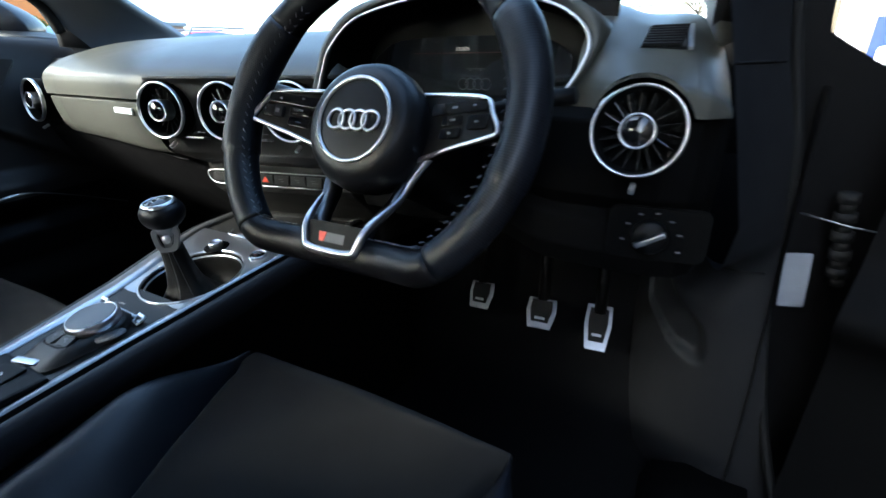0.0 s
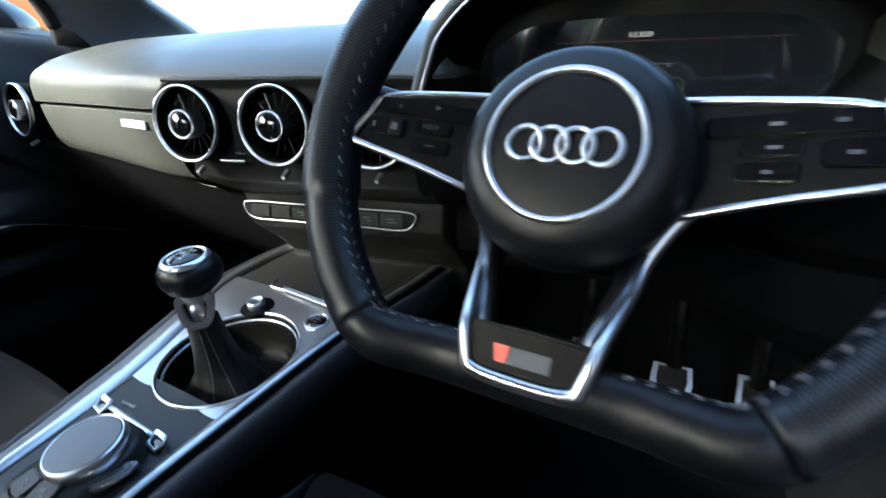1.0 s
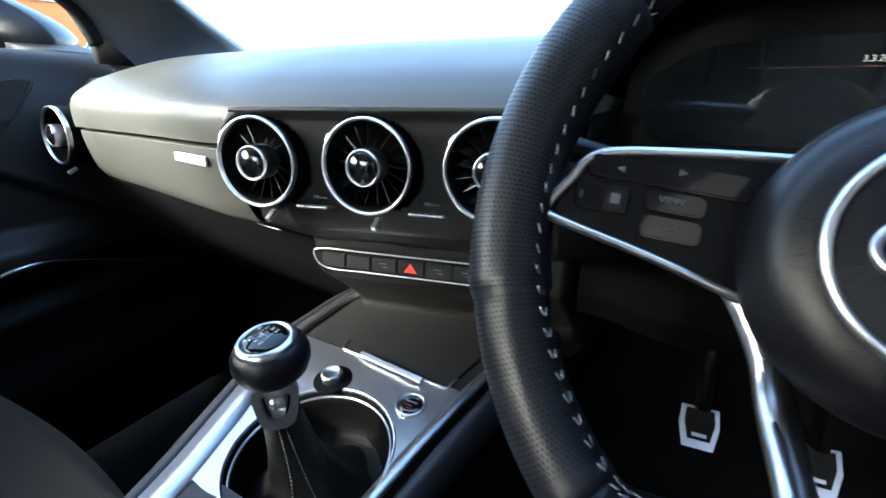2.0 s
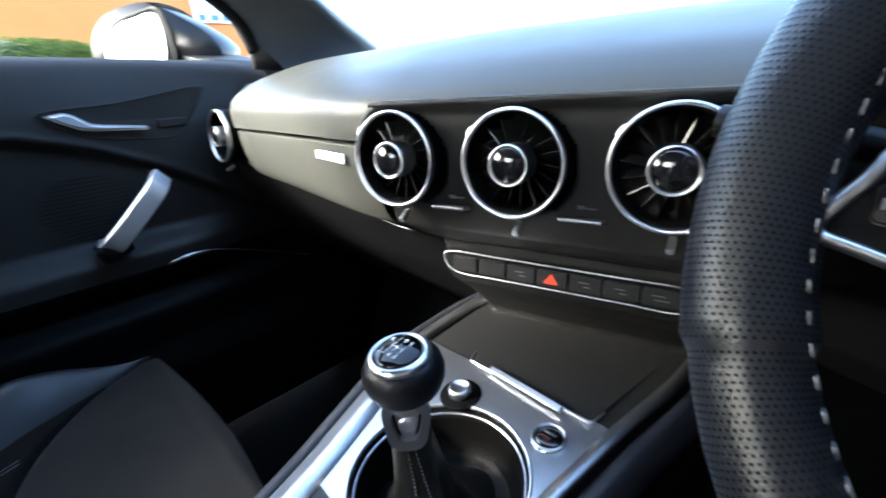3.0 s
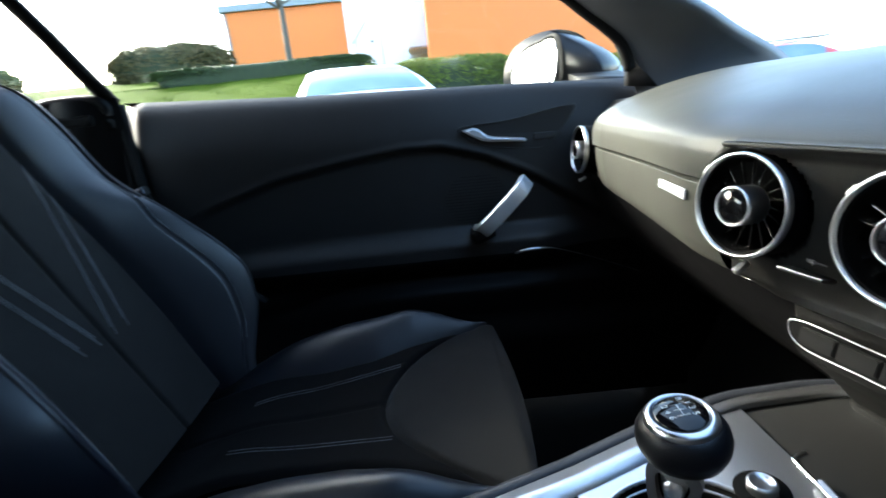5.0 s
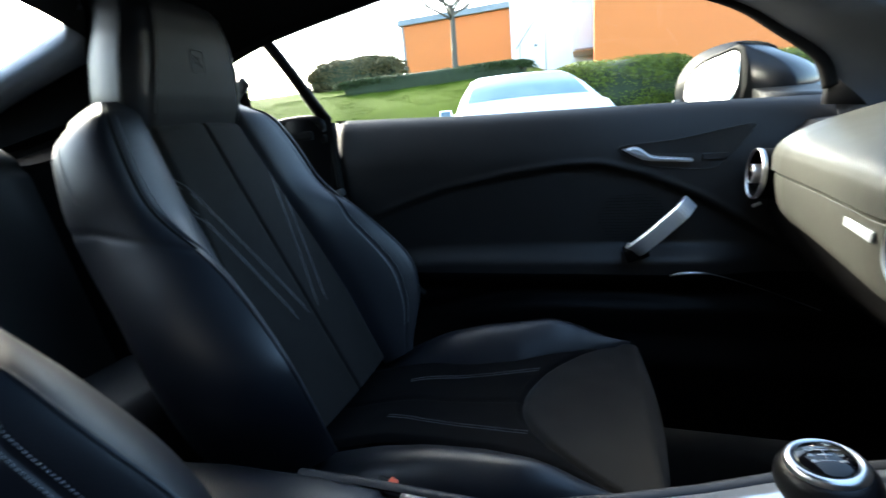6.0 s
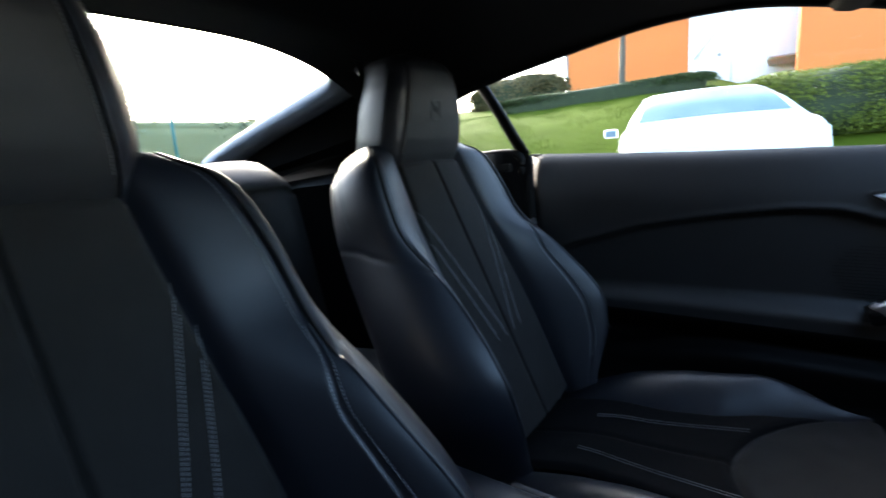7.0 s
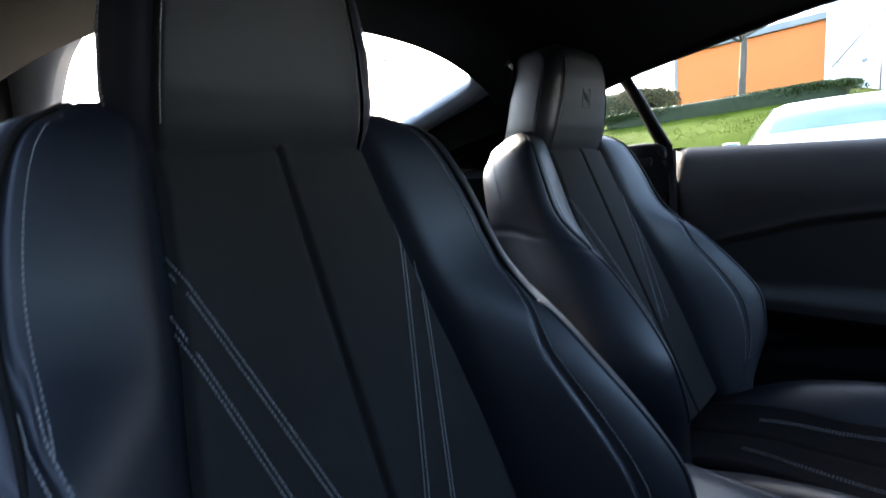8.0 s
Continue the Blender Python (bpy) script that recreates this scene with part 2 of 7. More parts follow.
def span(a, b, n):
    return [a + (b - a) * i / (n - 1) for i in range(n)]



# ---- the car's shell ----
YR = [-0.80, -0.62, -0.50, -0.38, -0.16, 0.014, 0.16, 0.28, 0.42, 0.556, 0.627, 0.694, 0.723]
ZR = [1.13, 1.165, 1.19, 1.222, 1.255, 1.275, 1.272, 1.25, 1.212, 1.16, 1.109, 1.052, 0.985]
XR = [0.60, 0.61, 0.61, 0.61, 0.61, 0.61, 0.615, 0.63, 0.655, 0.68, 0.68, 0.68, 0.685]


def rail(y):
    return float(np.interp(y, YR, XR)), float(np.interp(y, YR, ZR))


def roof_point(u, y, lift=0.0):
    x, z = rail(y)
    crown = float(np.interp(y, [-0.74, -0.5, 0.0, 0.33], [0.205, 0.13, 0.075, 0.055]))
    p = lerp(3.0, 2.2, step(-0.7, 0.0, y))
    return (u * (x + lift * 0.6), y, z + crown * (1 - abs(u) ** p) + lift)


ceiling = solid("ceiling", grid(lambda u, y: roof_point(u, y), span(-1, 1, 41), span(-0.74, 0.33, 31)), M_CLOTH,
                "black cloth roof lining of the car", kind="structure")
solid("roof", grid(lambda u, y: roof_point(u, y, 0.035), span(-1, 1, 31), span(-0.78, 0.36, 21)), M_PAINT_D,
      "dark painted car roof above the lining", kind="structure")

# seals along the window tops
for sx, nm in ((-1, "left"), (1, "right")):
    pts = curve_pts([(sx * rail(y)[0], y, rail(y)[1] + 0.004) for y in (-0.52, -0.38, -0.16, 0.014, 0.16, 0.28, 0.42, 0.556, 0.627, 0.694, 0.718)], 6)
    solid("trim", tube(pts, 0.012, 8), M_RUBBER, "black rubber seal along the window top", kind="structure")

# front pillars: from the dash up to the roof's front edge
PIL_OUT = [(0.685, 0.740, 0.940), (0.685, 0.723, 0.985), (0.68, 0.694, 1.052), (0.68, 0.627, 1.109), (0.68, 0.556, 1.16), (0.655, 0.42, 1.212), (0.63, 0.28, 1.25)]
PIL_IN = [(0.70, 1.07, 0.955), (0.692, 1.017, 1.000), (0.632, 0.892, 1.045), (0.577, 0.775, 1.092), (0.578, 0.64, 1.165), (0.58, 0.48, 1.235), (0.58, 0.31, 1.285)]


def pillar(sx, name):
    o, i = curve_pts(PIL_OUT, 8), curve_pts(PIL_IN, 8)
    us = span(0, 1, 9)
    rings = []
    for a, b in zip(o, i):
        row = []
        for u in us:
            p = a.lerp(b, u)
            bulge = 0.022 * math.sin(math.pi * u)
            row.append(Vector((sx * (p.x - bulge), p.y - bulge * 0.5, p.z)))
        for u in us[::-1]:
            p = a.lerp(b, u)
            row.append(Vector((sx * (p.x + 0.03), p.y + 0.03, p.z + 0.012)))
        rings.append(row)
    return solid(name, loft(rings), M_TRIM, "dark grey grained windscreen pillar trim", kind="structure")


pillar(-1, "trim_pillar_left")
pillar(1, "trim_pillar_right")
# lower corner panels between pillar and door window
for sx in (-1, 1):
    solid("trim_corner", loft([[(sx * x, y, z) for y, z in ((0.716, 0.97), (0.716, 1.0), (0.69, 1.062), (0.78, 1.04), (0.86, 0.985), (0.86, 0.955))] for x in (0.678, 0.705)]),
          M_COWL, "dark grey corner panel at the door window", kind="structure")

wind = curve_pts(PIL_IN, 6)
glass = solid("window_1", grid(lambda u, k: (u * (wind[k].x + 0.02), wind[k].y + 0.02 + 0.07 * (1 - u * u), wind[k].z + 0.012), span(-1, 1, 25), range(len(wind))),
              M_GLASS, "clear windscreen of the car", kind="structure")
glass.visible_shadow = False
header = [(u * 0.60, 0.31 + 0.08 * (1 - u * u) - 0.0, roof_point(u, 0.33)[2]) for u in span(-1, 1, 21)]
solid("trim_header", tube(header, 0.03, 8, flat=0.5), M_CLOTH, "black trim above the windscreen", kind="structure")

# rear: window surround of the hatch
EDGE = [(0.375, -0.745, 1.318), (0.430, -0.760, 1.291), (0.450, -0.79, 1.270), (0.460, -0.86, 1.254), (0.467, -0.98, 1.232), (0.475, -1.18, 1.195), (0.475, -1.47, 1.133), (0.45, -1.58, 1.09)]
RIMO = [(0.47, -0.70, 1.300), (0.515, -0.703, 1.280), (0.525, -0.73, 1.262), (0.532, -0.82, 1.236), (0.532, -0.97, 1.203), (0.54, -1.18, 1.162), (0.54, -1.47, 1.09), (0.52, -1.62, 1.04)]


def surround(sx, name):
    e, r = curve_pts(EDGE, 6), curve_pts(RIMO, 6)
    rings = []
    for a, b in zip(e, r):
        rings.append([Vector((sx * a.x, a.y, a.z + 0.02)), Vector((sx * a.x, a.y, a.z)), Vector((sx * (a.x + 0.003), a.y + 0.002, a.z - 0.010)), Vector((sx * (a.x + 0.020), a.y + 0.002, a.z - 0.016)), Vector((sx * (a.x + 0.022), a.y + 0.002, a.z - 0.021)),
                      Vector((sx * b.x, b.y, b.z)),
                      Vector((sx * (b.x + 0.03), b.y, b.z + 0.03)), Vector((sx * (a.x + 0.02), a.y, a.z + 0.035))])
    return solid(name, loft(rings), M_REAR, "grey plastic trim round the rear window", kind="structure")


surround(-1, "trim_rear_left")
surround(1, "trim_rear_right")
top = curve_pts([(-0.43, -0.74, 1.296), (-0.36, -0.735, 1.328), (-0.2, -0.725, 1.345), (0, -0.72, 1.350), (0.2, -0.725, 1.345), (0.36, -0.735, 1.328), (0.43, -0.74, 1.296)], 8)
solid("trim_rear_top", tube(top, 0.012, 10, flat=0.6), M_CLOTH, "black cloth edge above the rear window", kind="structure")
rg = solid("window_2", grid(lambda u, k: (u * lerp(0.46, 0.49, k), lerp(-0.73, -1.60, k) - 0.05 * (1 - u * u), lerp(1.35, 1.075, k) + 0.03 * (1 - u * u) + 0.05 * math.sin(math.pi * k) - 0.04 * u * u * (1 - k)),
                            span(-1, 1, 21), span(0, 1, 13)), M_GLASS, "clear rear window of the car", kind="structure")
rg.visible_shadow = False


# side walls behind the doors
def side_rear(sx, name):
    def fn(y, k):
        # k: 0 at the belt line, 1 at the floor; below the quarter window
        z0 = float(np.interp(y, [-1.6, -1.0, -0.62, -0.33], [0.98, 1.03, 1.05, 1.045]))
        x = float(np.interp(k, [0, 0.06, 0.3, 1], [0.735, 0.705, 0.69, 0.68])) - 0.10 * step(-0.6, -1.3, y)
        return (sx * x, y, lerp(z0, 0.25, k))
    solid(name, grid(fn, span(-1.62, -0.325, 24), [0, 0.02, 0.05, 0.1, 0.2, 0.3, 0.5, 0.75, 1]), M_PLASTIC, "black plastic side lining behind the door", kind="structure")

    def cp(k, v):
        # c-pillar lining from the quarter window up to the roof
        lo = Vector((lerp(0.715, 0.66, v), lerp(-0.50, -1.62, v), lerp(1.05, 0.98, v)))
        hi = Vector((lerp(0.61, 0.53, v), lerp(-0.50, -1.58, v), lerp(1.19, 1.01, v)))
        p = lo.lerp(hi, k)
        return (sx * p.x, p.y, p.z)
    solid(name.replace("wall", "trim_quarter"), grid(lambda k, v: cp(k, lerp(0.06, 1, v)), span(0, 1, 7), span(0, 1, 12)), M_PLASTIC,
          "black lining of the rear quarter", kind="structure")

    def web(k, v):
        # between the quarter lining's top and the rear window surround
        y = lerp(-0.54, -1.58, v)
        hi = Vector((lerp(0.650, 0.56, v), y, lerp(1.155, 0.975, v)))
        b = Vector((float(np.interp(-y, [0.54, 0.76, 0.95, 1.18, 1.47, 1.6], [0.56, 0.545, 0.545, 0.55, 0.55, 0.53])), y,
                    float(np.interp(-y, [0.54, 0.70, 0.76, 0.95, 1.18, 1.47, 1.6], [1.285, 1.285, 1.262, 1.222, 1.180, 1.105, 1.05]))))
        p = hi.lerp(b, k)
        return (sx * p.x, p.y, p.z)
    solid(name.replace("wall", "trim_web"), grid(web, span(0, 1, 5), span(0, 1, 16)), M_CLOTH, "black lining beside the rear window", kind="structure")


side_rear(-1, "wall_left")
side_rear(1, "wall_right")
solid("wall_rear", grid(lambda u, k: (u * 0.62, -1.62, lerp(0.25, 1.06, k)), span(-1, 1, 5), span(0, 1, 5)), M_PLASTIC, "black lining of the tailgate", kind="structure")

# floor with tunnel and front bulkhead
def floor_pt(x, y):
    z = 0.22
    z += 0.16 * math.exp(-(x / 0.10) ** 4)
    z += 0.55 * step(0.86, 1.15, y) + 0.10 * step(-0.35, -0.75, y) * 1.5
    return (x, y, z)


solid("floor", grid(floor_pt, span(-0.82, 0.82, 42), span(-1.62, 1.18, 57)), M_CARPET, "black carpeted car floor", kind="structure")
solid("wall_front", grid(lambda x, k: (x, lerp(1.16, 1.10, k), lerp(0.5, 0.975, k)), span(-0.82, 0.82, 5), [0, 1]), M_PLASTIC, "dark bulkhead under the windscreen", kind="structure")

solid("wall_kick_left", grid(lambda y, z: (-0.705 - 0.02 * step(0.9, 0.3, z), y, z), span(0.80, 1.18, 6), span(0.2, 0.97, 8)), M_PLASTIC, "black footwell side lining", kind="structure")
solid("wall_kick_right", grid(lambda y, z: (0.806 + 0.02 * step(0.9, 0.3, z), y, z), span(0.775, 1.18, 6), span(0.2, 0.90, 8)), M_COWL, "dark footwell side lining", kind="structure")
# posts between door window and quarter window, with the quarter panes
for sx in (-1, 1):
    pts = [(sx * 0.722, -0.335, 1.035), (sx * 0.69, -0.352, 1.09), (sx * 0.655, -0.372, 1.155), (sx * 0.615, -0.398, 1.225)]
    solid("trim_post", tube(pts, [0.022, 0.021, 0.020, 0.020], 8, flat=0.6), M_PLASTIC, "black post between the side windows", kind="structure")
    q = solid("window_quarter", grid(lambda a, b: (sx * lerp(0.725, 0.617, b), lerp(lerp(-0.345, -0.62, a), lerp(-0.405, -0.53, a), b), lerp(1.05, lerp(1.22, 1.187, a), b)), [0, 0.5, 1], [0, 0.5, 1]),
              M_GLASS, "small quarter window pane", kind="structure")
    q.visible_shadow = False

# b-pillar lining with belt guide
def b_pillar(sx, name):
    th = thing(name, (sx * 0.70, -0.40, 0.3), "black plastic door pillar lining with belt guide", "pillar trim")

    def fn(y, z):
        k = (z - 0.3) / 0.75
        x = 0.742 - 0.05 * math.sin(min(1, k) * math.pi * 0.5) * 0.6 - 0.03 * math.exp(-((y + 0.40) / 0.06) ** 2)
        x -= 0.012 * math.exp(-((z - 1.0) / 0.03) ** 2)
        return (sx * x, y + 0.10 * (1 - k), z)
    part("lining", grid(fn, span(-0.49, -0.315, 12), span(0.3, 1.045, 24)), M_PLASTIC, th)
    cap = curve_pts([(sx * 0.70, -0.335, 0.985), (sx * 0.70, -0.335, 1.025), (sx * 0.70, -0.36, 1.042), (sx * 0.70, -0.45, 1.042), (sx * 0.70, -0.475, 1.03)], 6)
    part("guide_rim", tube(cap, 0.012, 8), M_PLASTIC, th)
    part("guide_slot", block(0.02, 0.10, 0.022, pose(sx * 0.682, -0.405, 1.005), 0.006), M_RUBBER, th)
    part("edge_seal", tube(curve_pts([(sx * 0.715, -0.318, 1.03), (sx * 0.70, -0.310, 0.93), (sx * 0.69, -0.295, 0.82), (sx * 0.68, -0.22, 0.70), (sx * 0.68, -0.10, 0.58)], 8), 0.010, 8), M_RUBBER, th)
    part("latch", block(0.02, 0.025, 0.018, pose(sx * 0.682, -0.305, 0.855, 20), 0.003), M_STEEL, th, "small steel latch")
    return th


b_pillar(-1, "pillar_trim")
b_pillar(1, "pillar_trim")


# ---- passenger door ----
def sill_z(y):
    return float(np.interp(y, [-0.34, 0.05, 0.43, 0.75, 0.88], [1.036, 1.014, 1.001, 0.987, 0.976]))


ARC_Y = [-0.30, -0.18, -0.03, 0.124, 0.25, 0.33, 0.42, 0.527, 0.62, 0.70]
ARC_Z = [0.755, 0.801, 0.847, 0.872, 0.886, 0.884, 0.857, 0.806, 0.745, 0.69]


def door_x(y, z):
    s = sill_z(y)
    d = s - z
    x = -0.748
    x += 0.030 * (1 - math.exp(-d / 0.02)) + 0.016 * step(0.02, 0.12, d)
    arc = float(np.interp(y, ARC_Y, ARC_Z))
    below = step(-0.004, 0.012, arc - z)
    x -= 0.016 * below * step(-0.30, -0.20, y)
    x += 0.003 * math.exp(-((z - arc - 0.006) / 0.006) ** 2) * step(-0.25, -0.15, y) * (1 - step(0.55, 0.66, y))
    # armrest ledge
    at = 0.690 - 0.012 * step(0.0, -0.3, y) + 0.004 * math.sin(3 * y)
    led = step(at + 0.016, at - 0.030, z) * step(0.555, 0.640, z)
    fade = step(-0.27, -0.12, y) * (1 - step(0.52, 0.70, y))
    x += 0.034 * led * fade
    low = step(0.60, 0.55, z)
    x += 0.025 * low * step(-0.3, -0.1, y) + 0.02 * step(0.5, 0.42, z)
    # map pocket mouth
    x -= 0.02 * math.exp(-((z - 0.585 + 0.06 * step(0.2, -0.2, y)) / 0.022) ** 2) * step(-0.2, 0.0, y) * (1 - step(0.45, 0.6, y))
    # rear edge turns out
    x -= 0.02 * step(-0.29, -0.33, y)
    return x


pd = thing("passenger_door", (-0.78, 0.27, 0.3), "closed passenger door with black grained panel and bare metal handles", "car door")
ys = span(-0.33, 0.88, 122)
part("panel", grid(lambda y, k: (door_x(y, lerp(sill_z(y), 0.64, k)), y, lerp(sill_z(y), 0.64, k)), ys, span(0, 1, 80)), M_DOOR, pd)
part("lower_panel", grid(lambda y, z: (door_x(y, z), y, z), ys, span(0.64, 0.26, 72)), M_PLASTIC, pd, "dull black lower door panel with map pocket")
part("sill", grid(lambda y, k: (lerp(-0.748, -0.79, k), y, sill_z(y) - 0.004 * k - 0.02 * k * k), ys[::4], [0, 0.3, 0.6, 1]), M_RUBBER, pd, "black rubber window channel")
part("skin", grid(lambda y, k: (-0.79 - 0.07 * math.sin(math.pi * k * 0.9), y, lerp(sill_z(y) - 0.024, 0.26, k)), ys[::6], span(0, 1, 14)), M_PAINT_D, pd, "dark painted outer skin")
pane = part("pane", grid(lambda y, k: (-lerp(0.752, rail(y)[0] + 0.012, k), y, lerp(sill_z(y) - 0.03, rail(y)[1] + 0.01, k)), span(-0.345, 0.715, 30), [0, 0.33, 0.66, 1]), M_GLASS, pd, "clear door window")
pane.visible_shadow = False
# release lever in its bowl
bowl = [(0.366, 0.916), (0.395, 0.923), (0.477, 0.927), (0.585, 0.944), (0.615, 0.942), (0.595, 0.912), (0.560, 0.873), (0.53, 0.864), (0.44, 0.874), (0.395, 0.892)]
part("bowl", prism([(y, z) for y, z in bowl], 0.0022, Matrix(((0, 0, 1, -0.706), (1, 0, 0, 0), (0, 1, 0, 0), (0, 0, 0, 1))), 0.0018), M_DOOR, pd)
part("bowl_rim", tube([(-0.701, p.x, p.y) for p in curve_pts([(y, z, 0) for y, z in bowl], 4, True)], 0.0010, 6, True), M_DOOR, pd)
lever = [(0.374, 0.914), (0.398, 0.9185), (0.410, 0.9145), (0.429, 0.899), (0.445, 0.8955), (0.505, 0.8875), (0.509, 0.884), (0.506, 0.8805), (0.432, 0.8865), (0.415, 0.890), (0.392, 0.902)]
part("release_lever", prism(lever, 0.010, Matrix(((0, 0, 1, -0.699), (1, 0, 0, 0), (0, 1, 0, 0), (0, 0, 0, 1))), 0.004, 3), M_HANDLE, pd, "satin silver release lever")
part("lock_button", block(0.006, 0.045, 0.014, pose(-0.7015, 0.548, 0.888), 0.002), M_DOOR, pd)


def slab(pts, w, t):
    """A flat bar with softened edges along points on the door."""
    rings = []
    for i, p in enumerate(pts):
        d = (pts[min(i + 1, len(pts) - 1)] - pts[max(i - 1, 0)]).normalized()
        s = d.cross(Vector((1, 0, 0))).normalized()
        n = s.cross(d).normalized()
        rings.append([p + s * (a * w) + n * (b * t) for a, b in ((-1, -0.6), (-1, 0.5), (-0.86, 1), (0.86, 1), (1, 0.5), (1, -0.6), (0.8, -1), (-0.8, -1))])
    return smooth(loft(rings), False)


# pull handle
grab = curve_pts([(-0.676, 0.397, 0.703), (-0.652, 0.401, 0.708), (-0.643, 0.420, 0.727), (-0.642, 0.455, 0.760), (-0.648, 0.484, 0.787), (-0.672, 0.500, 0.801)], 6)
part("pull_handle", slab(grab, 0.0165, 0.008), M_HANDLE, pd, "brushed aluminium pull handle")
part("handle_foot", block(0.05, 0.05, 0.03, pose(-0.672, 0.402, 0.698, 20), 0.008), M_PLASTIC, pd)
# bright blade on the storage bin
blade = curve_pts([(-0.650, 0.467, 0.650), (-0.644, 0.488, 0.6575), (-0.642, 0.517, 0.660), (-0.642, 0.555, 0.6545), (-0.644, 0.635, 0.626), (-0.648, 0.735, 0.583)], 8)
part("bin_blade", tube(blade, [0.0012 + 0.0048 * math.sin(math.pi * min(1, (i + 1) / (0.55 * len(blade)))) ** 0.8 for i in range(len(blade))], 8, flat=0.6), M_CHROME, pd, "thin bright trim blade")
# loudspeaker grille: rows of fine slots
sp = [block(0.002, 0.0042, 0.0016, pose(door_x(0.40, 0.77) + 0.001 + 0.0, 0.33 + 0.0075 * i, 0.705 + 0.0068 * j), 0)
      for j in range(17) for i in range(18) if ((i - 9) / 9.2) ** 2 + ((j - 8.5) / 8.8) ** 2 < 1]
part("speaker_grille", joined(*sp), M_RUBBER, pd, "fine black loudspeaker slots", kind="stuff")

# mirror outside the passenger window
mi = thing("door_mirror", (-0.98, 0.72, 0.95), "dark painted door mirror reflecting white sky", "door mirror")
MT, MN, MG = Vector((-0.84, -0.54, 0)), Vector((0.54, -0.84, 0)), Vector((-1.03, 0.610, 1.054))
M_OUT = [(-0.185, -0.062), (-0.195, -0.03), (-0.168, 0.018), (-0.130, 0.052), (-0.085, 0.076), (-0.02, 0.080), (0.05, 0.064), (0.095, 0.028), (0.115, -0.012), (0.115, -0.05), (0.10, -0.072), (0.04, -0.078), (-0.06, -0.080), (-0.14, -0.076)]
M_PANE = [(-0.088, -0.066), (-0.088, 0.066), (-0.02, 0.066), (0.04, 0.052), (0.08, 0.022), (0.096, -0.014), (0.096, -0.042), (0.082, -0.060), (0.03, -0.066)]
mo = [Vector((p.x * (0.80 if p.x < -0.088 else 1.0), p.y * (0.86 if p.y > 0 else 0.97), 0)) for p in curve_pts([(a, b, 0) for a, b in M_OUT], 5, True)]
rings = []
for k, (sc, dep) in enumerate(((1.0, 0.012), (1.02, 0.0), (1.0, -0.03), (0.92, -0.07), (0.78, -0.105), (0.55, -0.13), (0.25, -0.142))):
    rings.append([MG + MT * ((p.x + 0.04) * sc - 0.04 - (0.05 * step(-0.09, -0.2, p.x) * 0.3)) + Vector((0, 0, p.y * sc)) + MN * (dep - 0.09 * step(-0.08, -0.20, p.x)) for p in mo])
part("housing", loft(rings), M_SHELL, mi, "dark blue painted housing")
M_PANE2 = [(-0.084 + (a + 0.088) * 0.81, -0.061 + (b + 0.066) * 0.78) for a, b in M_PANE]
pn = [MG + MT * p.x + Vector((0, 0, p.y)) + MN * 0.016 for p in curve_pts([(a, b, 0) for a, b in M_PANE2], 3, True)]
part("surround", loft([[p + (p - MG) * 0.20 for p in pn], [p + MN * 0.004 + (p - MG) * 0.13 for p in pn], [p + MN * 0.002 for p in pn]], True, False), M_PLASTIC, mi, "matt black mirror surround")
part("mirror_glass", smooth(loft([[p - MN * 0.012 for p in pn], [p + MN * (0.0130 - 0.13 * (p.z - MG.z + 0.05)) for p in pn]]), False), M_MIRROR, mi, "silvered mirror glass")
part("arm", loft([[(-0.775, y, z) for y, z in ((0.66, 0.965), (0.80, 0.955), (0.80, 0.985), (0.66, 0.992))], [(-0.90, y, z) for y, z in ((0.66, 0.985), (0.78, 0.98), (0.78, 1.01), (0.66, 1.012))]]), M_PLASTIC, mi, "black mirror arm")
part("side_lamp", block(0.012, 0.02, 0.012, Matrix.Translation(MG + MT * 0.104 + MN * 0.018 + Vector((0, 0, -0.055))), 0.003), M_WHITE, mi, "small pale indicator window")

# ---- driver's door, standing wide open ----
dd = thing("driver_door", (0.84, 0.86, 0.3), "open driver's door with black inner panel darkened for shade", "car door")
HX, HY = 0.90, 0.80
DX, DY = 0.93, -0.36
NX, NY = -0.36, -0.93


def dpt(l, h, off=0.0):
    """l along the open door from its hinge, off towards the cabin."""
    return (HX + DX * l + NX * off, HY + DY * l + NY * off, h)


def dtop(l):
    return float(np.interp(l, [0, 0.08, 0.2, 1.2], [0.955, 0.97, 0.985, 1.03]))


# inner panel: darker than the passenger door's, with shade put into its colour
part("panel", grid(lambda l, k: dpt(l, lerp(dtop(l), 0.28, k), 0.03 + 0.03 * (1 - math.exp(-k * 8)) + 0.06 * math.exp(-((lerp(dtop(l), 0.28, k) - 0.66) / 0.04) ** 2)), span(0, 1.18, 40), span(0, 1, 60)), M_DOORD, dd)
part("skin", grid(lambda l, k: dpt(l, lerp(dtop(l), 0.26, k), -0.05 - 0.06 * math.sin(math.pi * k)), span(-0.02, 1.2, 16), span(0, 1, 14)), M_PAINT_D, dd, "dark painted outer skin")
part("front_edge", grid(lambda a, k: dpt(0.0, lerp(dtop(0), 0.28, k), lerp(-0.055, 0.035, a)), [0, 0.3, 0.7, 1], span(0, 1, 10)), M_BODY, dd)
part("top_edge", grid(lambda l, a: dpt(l, dtop(l) + 0.004 * math.sin(math.pi * a), lerp(-0.055, 0.035, a)), span(0, 1.18, 12), span(0, 1, 5)), M_RUBBER, dd)
